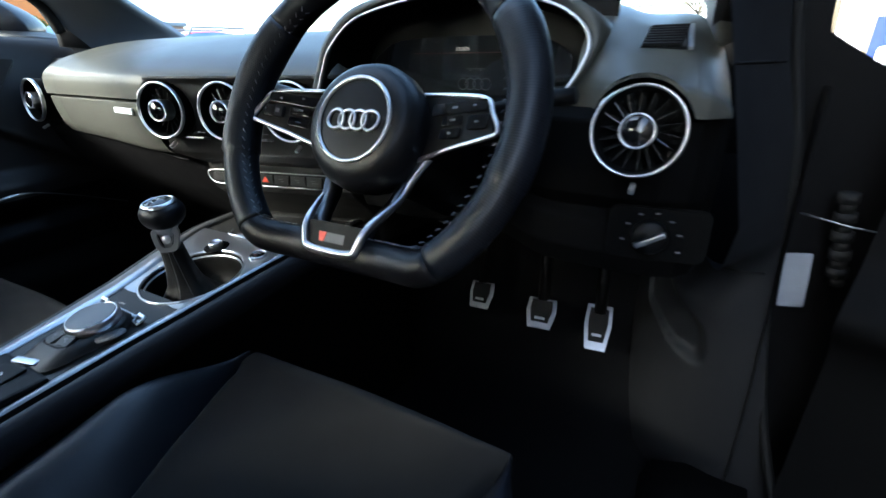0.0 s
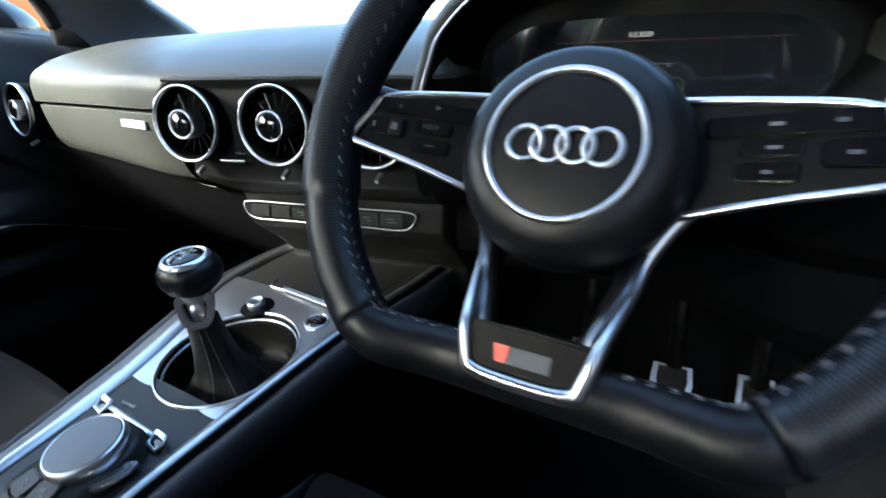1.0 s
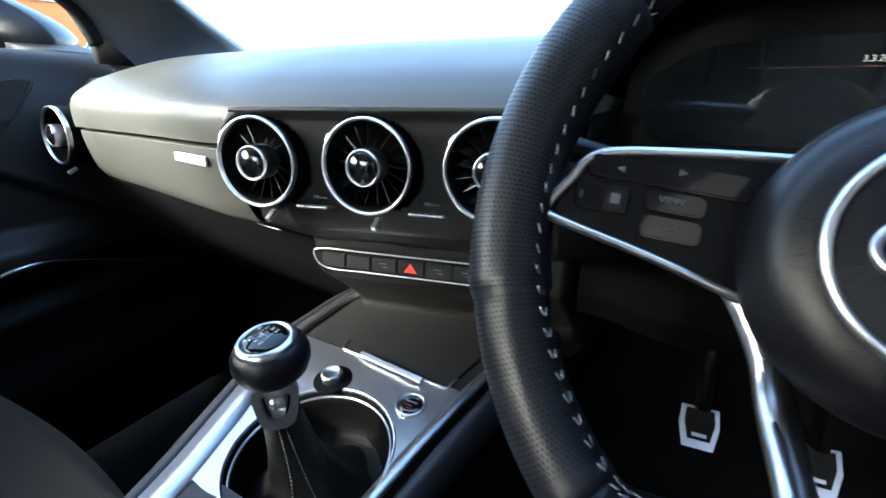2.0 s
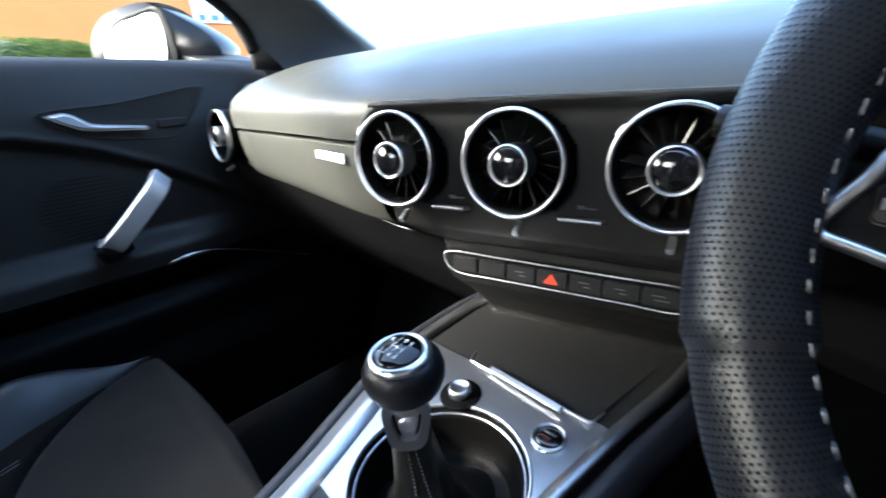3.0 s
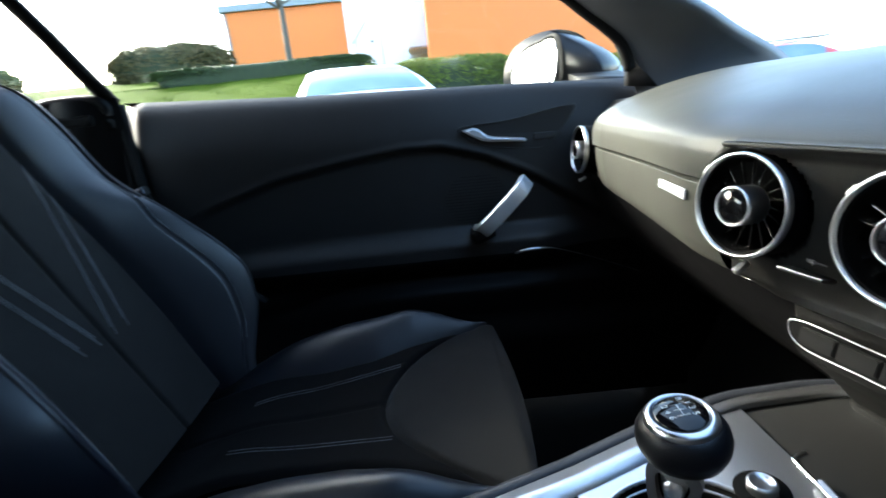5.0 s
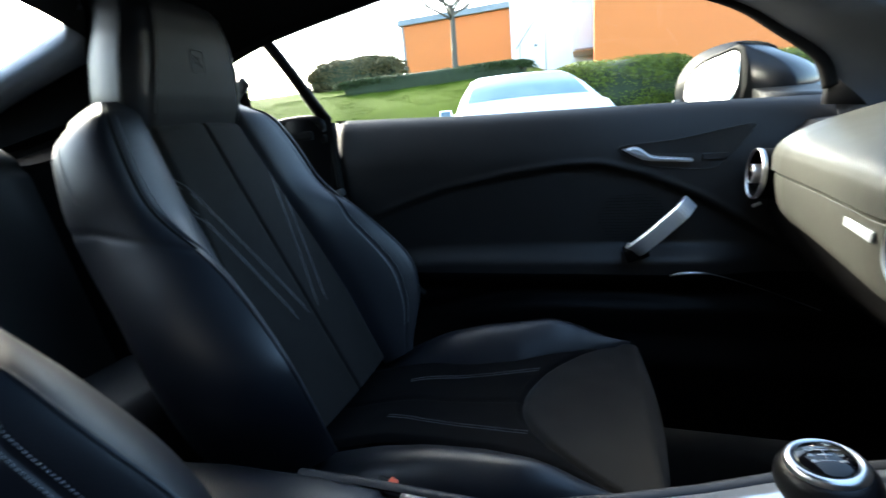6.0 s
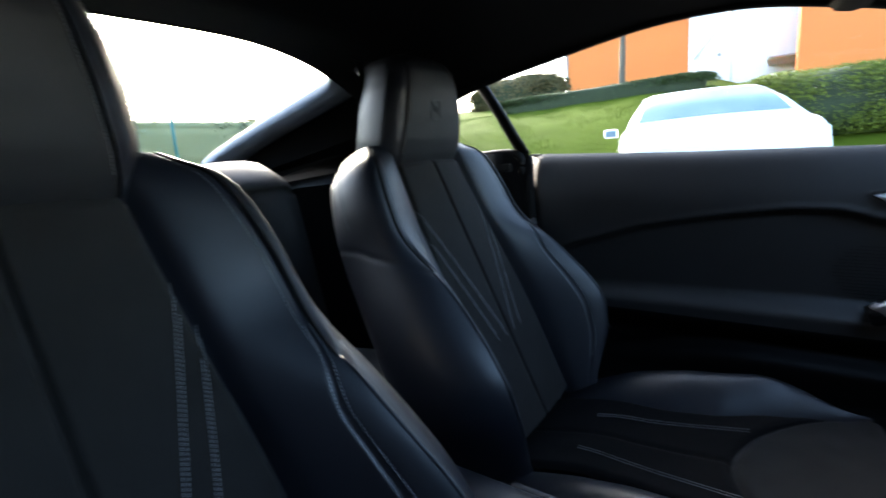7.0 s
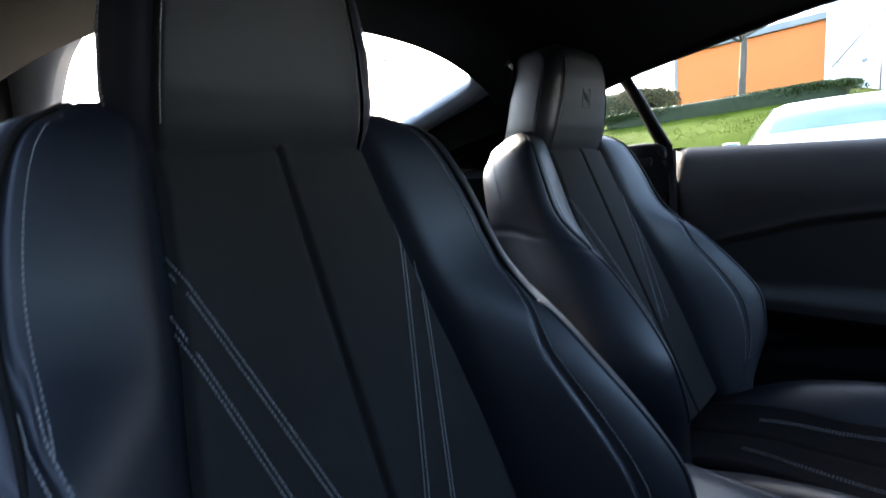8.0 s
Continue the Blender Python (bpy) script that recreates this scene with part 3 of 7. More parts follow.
part("check_strap", tube([(0.818, 0.795, 0.750), (0.87, 0.790, 0.741), (0.93, 0.785, 0.736), (1.02, 0.745, 0.725)], 0.0012, 6), M_FORK, dd, "thin steel check strap")
hz = [tube([(0.876 - 0.0018 * i, 0.800, 0.66 + 0.012 * i), (0.875 - 0.0018 * i, 0.800, 0.672 + 0.012 * i)], 0.009 + 0.003 * (i % 2), 8) for i in range(10)]
part("cable_boot", joined(*hz), M_RUBBER, dd, "ribbed black cable boot")

# ---- driver-side door frame: cowl lining, jamb, sill ----
def cowl_out(z):
    return float(np.interp(z, [0.22, 0.30, 0.47, 0.60, 0.73, 0.84, 0.93, 0.96, 1.07], [0.90, 0.880, 0.843, 0.817, 0.806, 0.790, 0.764, 0.757, 0.740]))


POCKET = [(p.x, p.y) for p in curve_pts([(0.664, 0.535, 0), (0.690, 0.510, 0), (0.722, 0.492, 0), (0.757, 0.487, 0), (0.768, 0.510, 0), (0.757, 0.556, 0), (0.722, 0.578, 0), (0.706, 0.600, 0), (0.700, 0.640, 0), (0.672, 0.630, 0)], 4, True)]


def pocket(x, z):
    """1 inside the moulded pocket of the footwell lining, 0 outside, with a soft lip."""
    if not (0.64 < x < 0.80 and 0.46 < z < 0.67):
        return 0.0
    near, inside = 1.0, False
    for (ax, az), (bx, bz) in zip(POCKET, POCKET[1:] + POCKET[:1]):
        if (az > z) != (bz > z) and x < ax + (bx - ax) * (z - az) / (bz - az):
            inside = not inside
        t = max(0.0, min(1.0, ((x - ax) * (bx - ax) + (z - az) * (bz - az)) / ((bx - ax) ** 2 + (bz - az) ** 2)))
        near = min(near, math.hypot(x - ax - t * (bx - ax), z - az - t * (bz - az)))
    return step(0.0, 0.010, near) if inside else 0.0


def cowl(k, z):
    a = Vector((float(np.interp(z, [0.22, 0.30, 0.60, 0.66, 0.762, 0.854, 0.931, 0.986, 1.07], [0.62, 0.63, 0.645, 0.730, 0.743, 0.722, 0.703, 0.689, 0.668])), 0.66 + 0.34 * step(0.72, 0.60, z), z))
    b = Vector((cowl_out(z), 0.79, z))
    p = a.lerp(b, k)
    p.y = lerp(b.y, a.y, (1 - k) ** lerp(1.0, 2.6, step(0.72, 0.60, z)))
    out = 0.010 * math.sin(math.pi * k)
    return (p.x - out, p.y - out + 0.026 * pocket(p.x, z), z)


solid("wall_cowl_right", grid(cowl, span(0, 1, 60), span(0.22, 1.07, 150)), M_COWL, "dark grey lining at the foot of the pillar", kind="structure")
solid("trim_cowl_seam", tube([(cowl(k, 0.927)[0] - 0.002, cowl(k, 0.927)[1] - 0.003, 0.927) for k in span(0.05, 0.95, 8)], 0.002, 6), M_RUBBER, "dark joint line in the pillar lining", kind="structure")
solid("trim_cowl_joint", tube([(cowl(k, 0.655)[0] - 0.002, cowl(k, 0.655)[1] - 0.003, 0.655 + 0.01 * k) for k in span(0.0, 0.9, 8)], 0.002, 6), M_RUBBER, "dark joint line in the pillar lining", kind="structure")
solid("trim_seal_right", tube(curve_pts([(0.748, 0.790, 1.07), (0.764, 0.797, 0.96), (0.801, 0.800, 0.80), (0.816, 0.800, 0.60), (0.853, 0.79, 0.42), (0.89, 0.72, 0.31), (0.90, 0.55, 0.30)], 8), 0.006, 8), M_RUBBER, "black door rubber seal", kind="structure")


def jamb(x, v):
    """The jamb's upper edge falls away outwards."""
    z = lerp(0.2, float(np.interp(x, [0.745, 0.786, 0.797, 0.851, 0.90, 0.96], [1.10, 1.08, 0.957, 0.924, 0.896, 0.86])), v)
    return (max(x, cowl_out(z) - 0.014), 0.797 + 0.25 * (x - 0.745), z)


solid("wall_jamb_right", grid(jamb, span(0.745, 0.785, 5) + span(0.787, 0.80, 8) + span(0.81, 0.96, 8), span(0, 1, 30)), M_BODY, "dark painted door jamb", kind="structure")
st = thing("sticker", (0.834, 0.80, 0.60), "pale blank label stuck on the dark door jamb", "label")
part("label", prism(rounded(0.030, 0.078, 0.003), 0.0006, Matrix.Translation((0.834, 0.7965, 0.658)) @ pose(0, 0, 0, 90, 0, 8) @ pose(0, 0, 0, 0, 0, 6)), M_WHITE, st)
solid("door_sill", loft([[(0.70, y, 0.20), (0.72, y, 0.34 - 0.07 * step(0.40, 0.75, y)), (0.78, y, 0.36 - 0.07 * step(0.40, 0.75, y)), (0.86, y, 0.34 - 0.05 * step(0.40, 0.75, y)), (0.88, y, 0.20)] for y in span(-0.35, 0.80, 12)]), M_PLASTIC, "black plastic door sill", kind="structure")
solid("trim_sill_plate", block(0.05, 0.5, 0.004, pose(0.80, 0.32, 0.362), 0.001), M_ALU, "bright sill plate on the door sill", kind="structure")
solid("wall_side_right", grid(lambda y, z: (0.90, y, z), span(-1.6, -0.30, 4), span(0.2, 1.03, 4)), M_PAINT_D, "dark painted car side", kind="structure")
solid("wall_side_left", grid(lambda y, z: (-0.90, y, z), span(-1.6, -0.33, 4), span(0.2, 1.03, 4)), M_PAINT_D, "dark painted car side", kind="structure")
# unseen wall added beside the car to block daylight at the open door
solid("shade_wall_right", block(0.3, 8.5, 2.9, pose(2.15, 0.1, 1.45), 0.02), M_BODY, "added dark wall that keeps light from the open door", kind="structure")

# ---- dashboard ----
VENTS = [(-0.632, 0.859), (-0.111, 0.860), (0.009, 0.860), (0.128, 0.861), (0.632, 0.866)]


def mid_y(x):
    """The middle of the dashboard, with its three vents, is turned towards the driver."""
    return 0.601 + 0.235 * (max(-0.162, min(0.205, x)) - 0.009)


def dash_y(x, soft=0.03):
    """Front line of the dashboard: it swells on the passenger's side."""
    ks = ([-0.62, -0.50, -0.40, -0.30, -0.22, -0.17, 0.205, 0.30, 0.56], [0.601, 0.598, 0.592, 0.584, 0.576, 0.5690, 0.6560, 0.645, 0.600])
    return sum(float(np.interp(x + soft * o / 6, *ks)) for o in range(-6, 7)) / 13


def recess(x, z, r=0.0440, deep=0.06):
    """Round hollow behind each vent."""
    return deep if any((x - a) ** 2 + (z - b) ** 2 < r * r for a, b in VENTS) else 0.0


def pad_low(x):
    """Height of the upper pad's lower edge: it arches over the middle vents."""
    if x < -0.111:
        return max(0.876, min(0.909, 0.860 + math.sqrt(max(0.0, 0.052 ** 2 - (x + 0.111) ** 2))))
    if x < 0.45:
        return 0.909
    return max(0.880, 0.866 + math.sqrt(max(0.0, 0.0505 ** 2 - (x - 0.632) ** 2)))


def pad_front(x):
    """How far the pad's front edge draws back at its two ends."""
    if x < -0.50:
        return float(np.interp(-x, [0.50, 0.555, 0.58, 0.60, 0.655, 0.69, 0.71], [0, 0.004, 0.016, 0.04, 0.13, 0.20, 0.26]))
    # set back behind the instrument display
    cut = 0.165 * step(0.203, 0.214, x) * (1 - step(0.546, 0.557, x))
    return max(cut, 0.050 * step(0.50, 0.54, x) * (1 - step(0.553, 0.625, x))) + float(np.interp(x, [0.62, 0.66, 0.69, 0.711], [0, 0.003, 0.012, 0.030]))


PROF = [(0.030, 0.80), (0.004, 0.80), (-0.001, 0.86), (-0.002, 0.895), (0.000, 0.908), (0.005, 0.918), (0.020, 0.930), (0.05, 0.945), (0.10, 0.960), (0.15, 0.972), (0.20, 0.980), (0.26, 0.986), (0.33, 0.987), (0.42, 0.98), (0.52, 0.955)]


PROFC = curve_pts([(a, b, 0) for a, b in PROF], 6)
PAD_Z, PAD_Y = [p.y for p in PROFC[12:]], [p.x for p in PROFC[12:]]


def pad_pt(x, k):
    dy, h = PROFC[k].x, PROFC[k].y
    lo = pad_low(x) if x > -0.55 else 0.876 + 0.06 * step(-0.57, -0.70, x)
    if h < lo:
        dy = 0.030 if k == 0 else float(np.interp(lo, PAD_Z, PAD_Y))
    z = max(h, lo + 0.0002 * k)
    z -= 0.009 * step(0.56, 0.60, x) * math.sin(math.pi * max(0.0, min(1.0, (h - 0.905) / 0.060)))
    # it rises to the instrument hood and falls away at the car's sides
    z += 0.022 * step(0.625, 0.56, x) * step(0.45, 0.53, x) * step(0.905, 0.945, h) * (1 - step(0.15, 0.3, dy))
    z = lo + (z - lo) * (math.sqrt(max(0.0, 1 - (max(0.0, x - 0.64) / 0.0711) ** 2)) - 0.2 * step(-0.60, -0.71, x))
    y = 0.600 + dy + (pad_front(x) + dash_y(x, 0.05) - 0.603) * (1 - step(0.10, 0.5, dy) * 0.95)
    return (x, y, z)


da = thing("dashboard", (0, 0.75, 0.6), "black soft-grained wing-shaped car dashboard with round vents", "dashboard")
xs = span(-0.71, -0.17, 80) + span(-0.168, -0.10, 35) + span(-0.095, 0.54, 110) + span(0.543, 0.69, 50) + span(0.692, 0.711, 16)
part("upper_pad", grid(pad_pt, xs, range(len(PROFC))), M_DASH, da, "soft grained upper pad")


FASC = curve_pts([(0.030, 0.8725, 0), (0.003, 0.871, 0), (-0.001, 0.866, 0), (0.002, 0.84, 0), (0.008, 0.815, 0), (0.016, 0.800, 0), (0.024, 0.793, 0), (0.036, 0.789, 0), (0.05, 0.789, 0)], 8)


def fas_pt(x, k):
    # lower fascia on the passenger side
    y, z = FASC[k].x, FASC[k].y
    back = float(np.interp(-x, [0.50, 0.555, 0.575, 0.59], [0, 0.006, 0.02, 0.06]))
    z -= 0.012 * step(-0.55, -0.2, x) * (0.874 - z) / 0.09
    return (x, dash_y(x, 0.05) + y + back + recess(x, z), z)


part("fascia", grid(fas_pt, span(-0.59, -0.150, 150), range(len(FASC))), M_DASH, da, "grey satin fascia panel")
M_MID = material("middle_plastic", (0.0088, 0.0086, 0.0080), 0.45, spec=0.26, var=0.12, bump=0.08, bscale=750, tex="voronoi", rvar=0.06)
# recessed middle section that carries the vents
mid = [(0.030, 0.918), (0.005, 0.912), (0.006, 0.89), (0.010, 0.86), (0.014, 0.82), (0.020, 0.785), (0.030, 0.770), (0.045, 0.760), (0.042, 0.752), (0.040, 0.720), (0.048, 0.708), (0.080, 0.68), (0.112, 0.645), (0.115, 0.60)]


def mid_pt(x, k):
    i = min(len(mid) - 2, int(k))
    f = k - i
    y, z = lerp(mid[i][0], mid[i + 1][0], f), lerp(mid[i][1], mid[i + 1][1], f)
    edge = step(-0.10, -0.20, x)
    low = step(0.79, 0.74, z)
    y += (1 - low) * (mid_y(x) - 0.600 + 0.008 * step(0.912, 0.900, z) + 0.12 * step(0.200, 0.215, x) + 0.05 * step(-0.140, -0.160, x))
    away = 0.020 + 0.22 * max(-0.11, min(x, 0.19)) + 0.15 * step(0.175, 0.215, x)
    return (x, 0.600 + y + edge * low * 0.10 + away * low + recess(x, z), z)


part("middle_panel", grid(mid_pt, span(-0.215, 0.24, 230), [i / 8 for i in range(8 * (len(mid) - 1) + 1)]), M_MID, da, "black middle panel")
# driver side lower panel and knee panel
low = [(0.03, 0.885), (0.012, 0.875), (0.016, 0.82), (0.025, 0.79), (0.045, 0.77), (0.036, 0.755), (0.03, 0.72), (0.04, 0.695), (0.09, 0.675), (0.2, 0.66)]


def low_pt(x, k):
    i = min(len(low) - 2, int(k))
    f = k - i
    back = 0.07 * math.exp(-((x - 0.375) / 0.13) ** 4)
    end = float(np.interp(x, [0.66, 0.69, 0.705, 0.715], [0, 0.010, 0.03, 0.07]))
    z = lerp(low[i][1], low[i + 1][1], f)
    inner = 0.08 * step(0.30, 0.20, x) * step(0.80, 0.75, z)
    return (x, 0.600 + lerp(low[i][0], low[i + 1][0], f) + back + end + inner + recess(x, z), z)


# shade under the dashboard is put into this panel's colour
part("knee_panel", grid(low_pt, span(0.19, 0.715, 200), [i / 8 for i in range(8 * (len(low) - 1) + 1)]), M_DOORD, da, "black knee panel, darkened for shade")
# passenger knee side and glove box
gb = [(0.05, 0.795), (0.045, 0.782), (0.05, 0.765), (0.062, 0.74), (0.10, 0.68), (0.18, 0.60), (0.30, 0.50)]


def gb_pt(x, k):
    i = min(len(gb) - 2, int(k))
    f = k - i
    return (x, 0.600 + lerp(gb[i][0], gb[i + 1][0], f), lerp(gb[i][1], gb[i + 1][1], f))


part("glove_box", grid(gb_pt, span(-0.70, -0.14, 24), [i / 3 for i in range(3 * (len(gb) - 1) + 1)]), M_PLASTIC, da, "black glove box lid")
part("glove_latch", tube(curve_pts([(-0.275, 0.642, 0.778), (-0.24, 0.634, 0.770), (-0.20, 0.632, 0.764), (-0.165, 0.636, 0.760)], 6), [0.003] * 19, 8, flat=0.5), M_GLOSS, da, "gloss black latch")
part("end_block", loft([[(x, y, z) for y, z in ((0.66, 0.79), (0.655, 0.90), (0.70, 0.945), (0.95, 0.96), (0.95, 0.75), (0.72, 0.72))] for x in (-0.715, -0.585)]), M_PLASTIC, da)
part("badge_plate", block(0.078, 0.003, 0.0108, pose(-0.231, dash_y(-0.231, 0.05) - 0.0008, 0.8545, -4, 0, -8), 0.001), M_HANDLE, da, "small bright blank plate")
part("airbag_mark", block(0.022, 0.001, 0.0035, pose(-0.505, 0.6015, 0.860, -4), 0), M_RUBBER, da)


M_WELL = material("vent_well", (0.0012, 0.0012, 0.0012), 0.7, spec=0.06)
# round air vents, each with rings, a hub and blades
def vent(name, x, y, z, yaw, tilt, knob=True):
    m = Matrix.Translation((x, y, z)) @ pose(0, 0, 0, 90 - tilt, 0, yaw) @ Matrix.Scale(0.957, 4)
    v = part(name, lathe([(0.048, -0.10), (0.048, -0.004), (0.047, 0.0), (0.0435, 0.0), (0.0425, -0.003), (0.0420, -0.035), (0.02, -0.04), (0.0, -0.04)], m, 64), M_WELL, da, "round turbine-like air vent")
    part("ring", lathe([(0.0478, -0.004), (0.0484, 0.0), (0.0481, 0.0030), (0.0466, 0.0042), (0.0450, 0.0028), (0.0443, -0.004)], m, 72, False), M_CHROME, v, "satin chrome outer ring")
    part("hub_ring", lathe([(0.0178, -0.014), (0.0184, 0.006), (0.0181, 0.0086), (0.0170, 0.0094), (0.0160, 0.0076)], m, 48, False), M_CHROME, v, "bright hub ring")
    part("hub", lathe([(0.0165, -0.03), (0.0163, 0.004), (0.0160, 0.0074), (0.0142, 0.0092), (0.010, 0.0110), (0.006, 0.0120), (0.003, 0.0124), (0.0, 0.0126)], m, 40), M_GLOSS, v, "glossy black hub")
    for i in range(18):
        a = 2 * math.pi * (i + 0.5) / 18
        bl = block(0.0255, 0.0015, 0.016, m @ pose(0, 0, 0, 0, 0, math.degrees(a)) @ Matrix.Translation((0.030, 0, -0.021)) @ pose(0, 0, 0, -30, 0, 0), 0.0003, 1)
        part("blade", bl, M_BLADE_B, v)
    if knob:
        part("ring_tab", block(0.010, 0.004, 0.008, m @ pose(0, 0, 0, 0, 0, 55) @ Matrix.Translation((0, 0.0480, -0.001)), 0.0015), M_CHROME, v)
        part("slider", block(0.006, 0.006, 0.016, m @ Matrix.Translation((0.003, -0.0600, -0.010)) @ pose(0, 0, 0, 30, 0, 0), 0.0015), M_SILVER, v, "small bright slider")
    return v


vent("air_vent", -0.632, 0.600, 0.859, 0, 4)
for vx, vz in VENTS[1:4]:
    vent("air_vent", vx, mid_y(vx), vz, 13.2, 3)
vent("air_vent", 0.632, 0.606, 0.866, 0, 10)
# small display tabs between the vents
for x in (-0.053, 0.066):
    tm = Matrix.Translation((x, mid_y(x), 0.8155)) @ pose(0, 0, 0, 0, 0, 13.2)
    tab = part("seat_heat_tab", block(0.036, 0.016, 0.0034, tm @ pose(0, 0.006, 0, -12), 0.0015), M_FORK, da, "small bright rocker tab")
    part("tab_mark", joined(block(0.006, 0.001, 0.0030, tm @ pose(-0.003, 0.0135, 0.0085), 0), block(0.009, 0.001, 0.0011, tm @ pose(0.005, 0.0135, 0.0080), 0)), M_DIM, tab)

# bar of push buttons, curving away towards the wheel
mb = Matrix.Translation((0, 0.642, 0.736)) @ pose(0, 0, 0, 84, 0, 0)


def bent(bm):
    for v in bm.verts:
        v.co.y += 0.016 + 0.22 * v.co.x
    return bm


def strip(x0, x1, h, depth, m, bevel, n=12):
    """A long bar cut across so that it can bend."""
    xs2 = span(x0, x1, n)
    return prism([(x, -h * (1.0 if 0 < i < n - 1 else 0.6)) for i, x in enumerate(xs2)] + [(x + (0.006 if i == 0 else -0.006 if i == n - 1 else 0), h) for i, x in enumerate(xs2[::-1])], depth, m, bevel)


sb = part("switch_bar", bent(strip(-0.104, 0.142, 0.0112, 0.004, mb, 0.001)), M_PLASTIC, da, "black bar of push buttons with bright outline")
ol = curve_pts([(-0.108, 0.003, 0), (-0.098, 0.0118, 0), (-0.04, 0.0122, 0), (0.02, 0.0122, 0), (0.08, 0.0122, 0), (0.134, 0.0118, 0), (0.145, 0.004, 0), (0.130, -0.0118, 0), (0.08, -0.0122, 0), (0.02, -0.0122, 0), (-0.04, -0.0122, 0), (-0.092, -0.0118, 0)], 6, True)
part("outline", bent(tube([mb @ Vector((p.x, p.y, 0.004)) for p in ol], 0.0009, 6, True)), M_CHROME, sb, "bright chrome outline")
for i in range(7):
    bx = -0.080 + i * 0.0322
    b = part("button", bent(prism(rounded(0.0305, 0.0165, 0.002, 3), 0.003, mb @ Matrix.Translation((bx, 0, 0.004)), 0.001)), M_MID2, sb)
    if i == 3:
        part("hazard_sign", bent(prism([(-0.0075, -0.0052), (0.0075, -0.0052), (0, 0.006)], 0.0006, mb @ Matrix.Translation((bx, 0, 0.0068)))), M_RED, sb, "red warning triangle")
    elif i > 1:
        for j, w in enumerate((0.009, 0.006) if i < 6 else (0.010, 0.012)):
            part("mark", bent(block(w, 0.0012, 0.0004, mb @ Matrix.Translation((bx + (0.002 if j else -0.001), 0.002 - 0.004 * j, 0.0071)), 0)), M_DIM, sb)

# lamp switch panel
lp = part("lamp_panel", prism(rounded(0.105, 0.062, 0.012), 0.004, Matrix.Translation((0.665, 0.634, 0.752)) @ pose(0, 0, 0, 88, 0, 8), 0.002), M_WELL, da, "black headlamp switch panel")
ml = Matrix.Translation((0.658, 0.630, 0.750)) @ pose(0, 0, 0, 88, 0, 8)
part("dial", lathe([(0.019, 0.0), (0.019, 0.010), (0.017, 0.013), (0.0, 0.013)], ml, 32), M_PLASTIC, lp)
part("dial_grip", block(0.006, 0.034, 0.008, ml @ pose(0, 0, 0.016, 0, 0, -60), 0.002), M_FORK, lp, "bright grip bar")
for a, r in ((150, 0.027), (115, 0.028), (80, 0.028), (45, 0.028), (10, 0.030), (-25, 0.034), (190, 0.028)):
    part("mark", block(0.005, 0.0020, 0.0004, ml @ Matrix.Translation((r * math.cos(radians(a)), r * math.sin(radians(a)), 0.006)), 0), M_DIM, lp)

# side demister grille
DMM = Matrix.Translation((0.641, 0.6825, 0.9505)) @ pose(0, 0, 0, 23, 0, -4) @ Matrix.Diagonal((0.74, 1.2, 1.0, 1))
sg = part("demister", prism([(-0.030, -0.022), (-0.034, 0.024), (0.018, 0.024), (0.030, -0.022)], 0.003, DMM), M_GLOSS, da, "slotted demister outlet with a pale edge")
for i in range(8):
    part("slat", block(0.050, 0.0022, 0.004, DMM @ Matrix.Translation((-0.004 + 0.0, -0.018 + 0.0055 * i, 0.004)), 0.0005, 1), M_PLASTIC, sg)
part("edge", block(0.006, 0.05, 0.004, DMM @ Matrix.Translation((0.029, 0.001, 0.002)) @ pose(0, 0, 0, 0, 0, 13), 0.001), M_ALU, sg)

# instrument hood
HOOD = [(0.190, 0.885), (0.196, 0.920), (0.205, 0.950), (0.242, 0.984), (0.31, 1.001), (0.375, 1.006), (0.45, 1.003), (0.515, 0.990), (0.554, 0.968), (0.566, 0.945), (0.558, 0.918), (0.540, 0.888)]
hc = curve_pts([(a, 0, b) for a, b in HOOD], 6)
hood_rings = []
for yy, g, dz in ((0.655, 1.0, 0.0), (0.648, 1.03, 0.003), (0.652, 1.06, 0.008), (0.70, 1.10, 0.006), (0.78, 1.14, -0.008), (0.88, 1.18, -0.03)):
    hood_rings.append([Vector((0.378 + (p.x - 0.378) * g, yy + 0.02 * ((p.z - 0.95) / 0.06), 0.90 + (p.z - 0.90) * (g if yy < 0.66 else 1.0) + dz)) for p in hc])
part("hood", loft(hood_rings, False, False), M_DASH, da, "grained hood over the instruments")
part("hood_lining", loft([[Vector((0.378 + (p.x - 0.378) * g, yy + 0.02 * ((p.z - 0.95) / 0.06) * (1 if yy < 0.7 else 0), 0.90 + (p.z - 0.90) * g)) for p in hc] for yy, g in ((0.656, 0.995), (0.69, 0.96), (0.745, 0.92))], False, False), M_PLASTIC, da, "dark inner lining of the hood")
part("hood_trim", tube([(0.378 + (p.x - 0.378) * 1.005, 0.650 + 0.02 * ((p.z - 0.95) / 0.06), 0.90 + (p.z - 0.9) * 1.005) for p in hc], 0.0022, 6), M_CHROME, da, "thin bright line round the hood")
SCR = [(0.228, 0.925), (0.245, 0.945), (0.275, 0.958), (0.34, 0.962), (0.42, 0.962), (0.49, 0.957), (0.52, 0.945), (0.532, 0.925), (0.50, 0.875), (0.26, 0.875)]
scm = Matrix(((1, 0, 0, 0), (0, 0.0, -1, 0.728), (0, 1, 0.0, 0), (0, 0, 0, 1)))
scr = part("display", prism([(p.x, p.y) for p in curve_pts([(a, b, 0) for a, b in SCR], 4, True)], 0.004, scm, 0.001), M_SCREEN, da, "glassy dark instrument display")
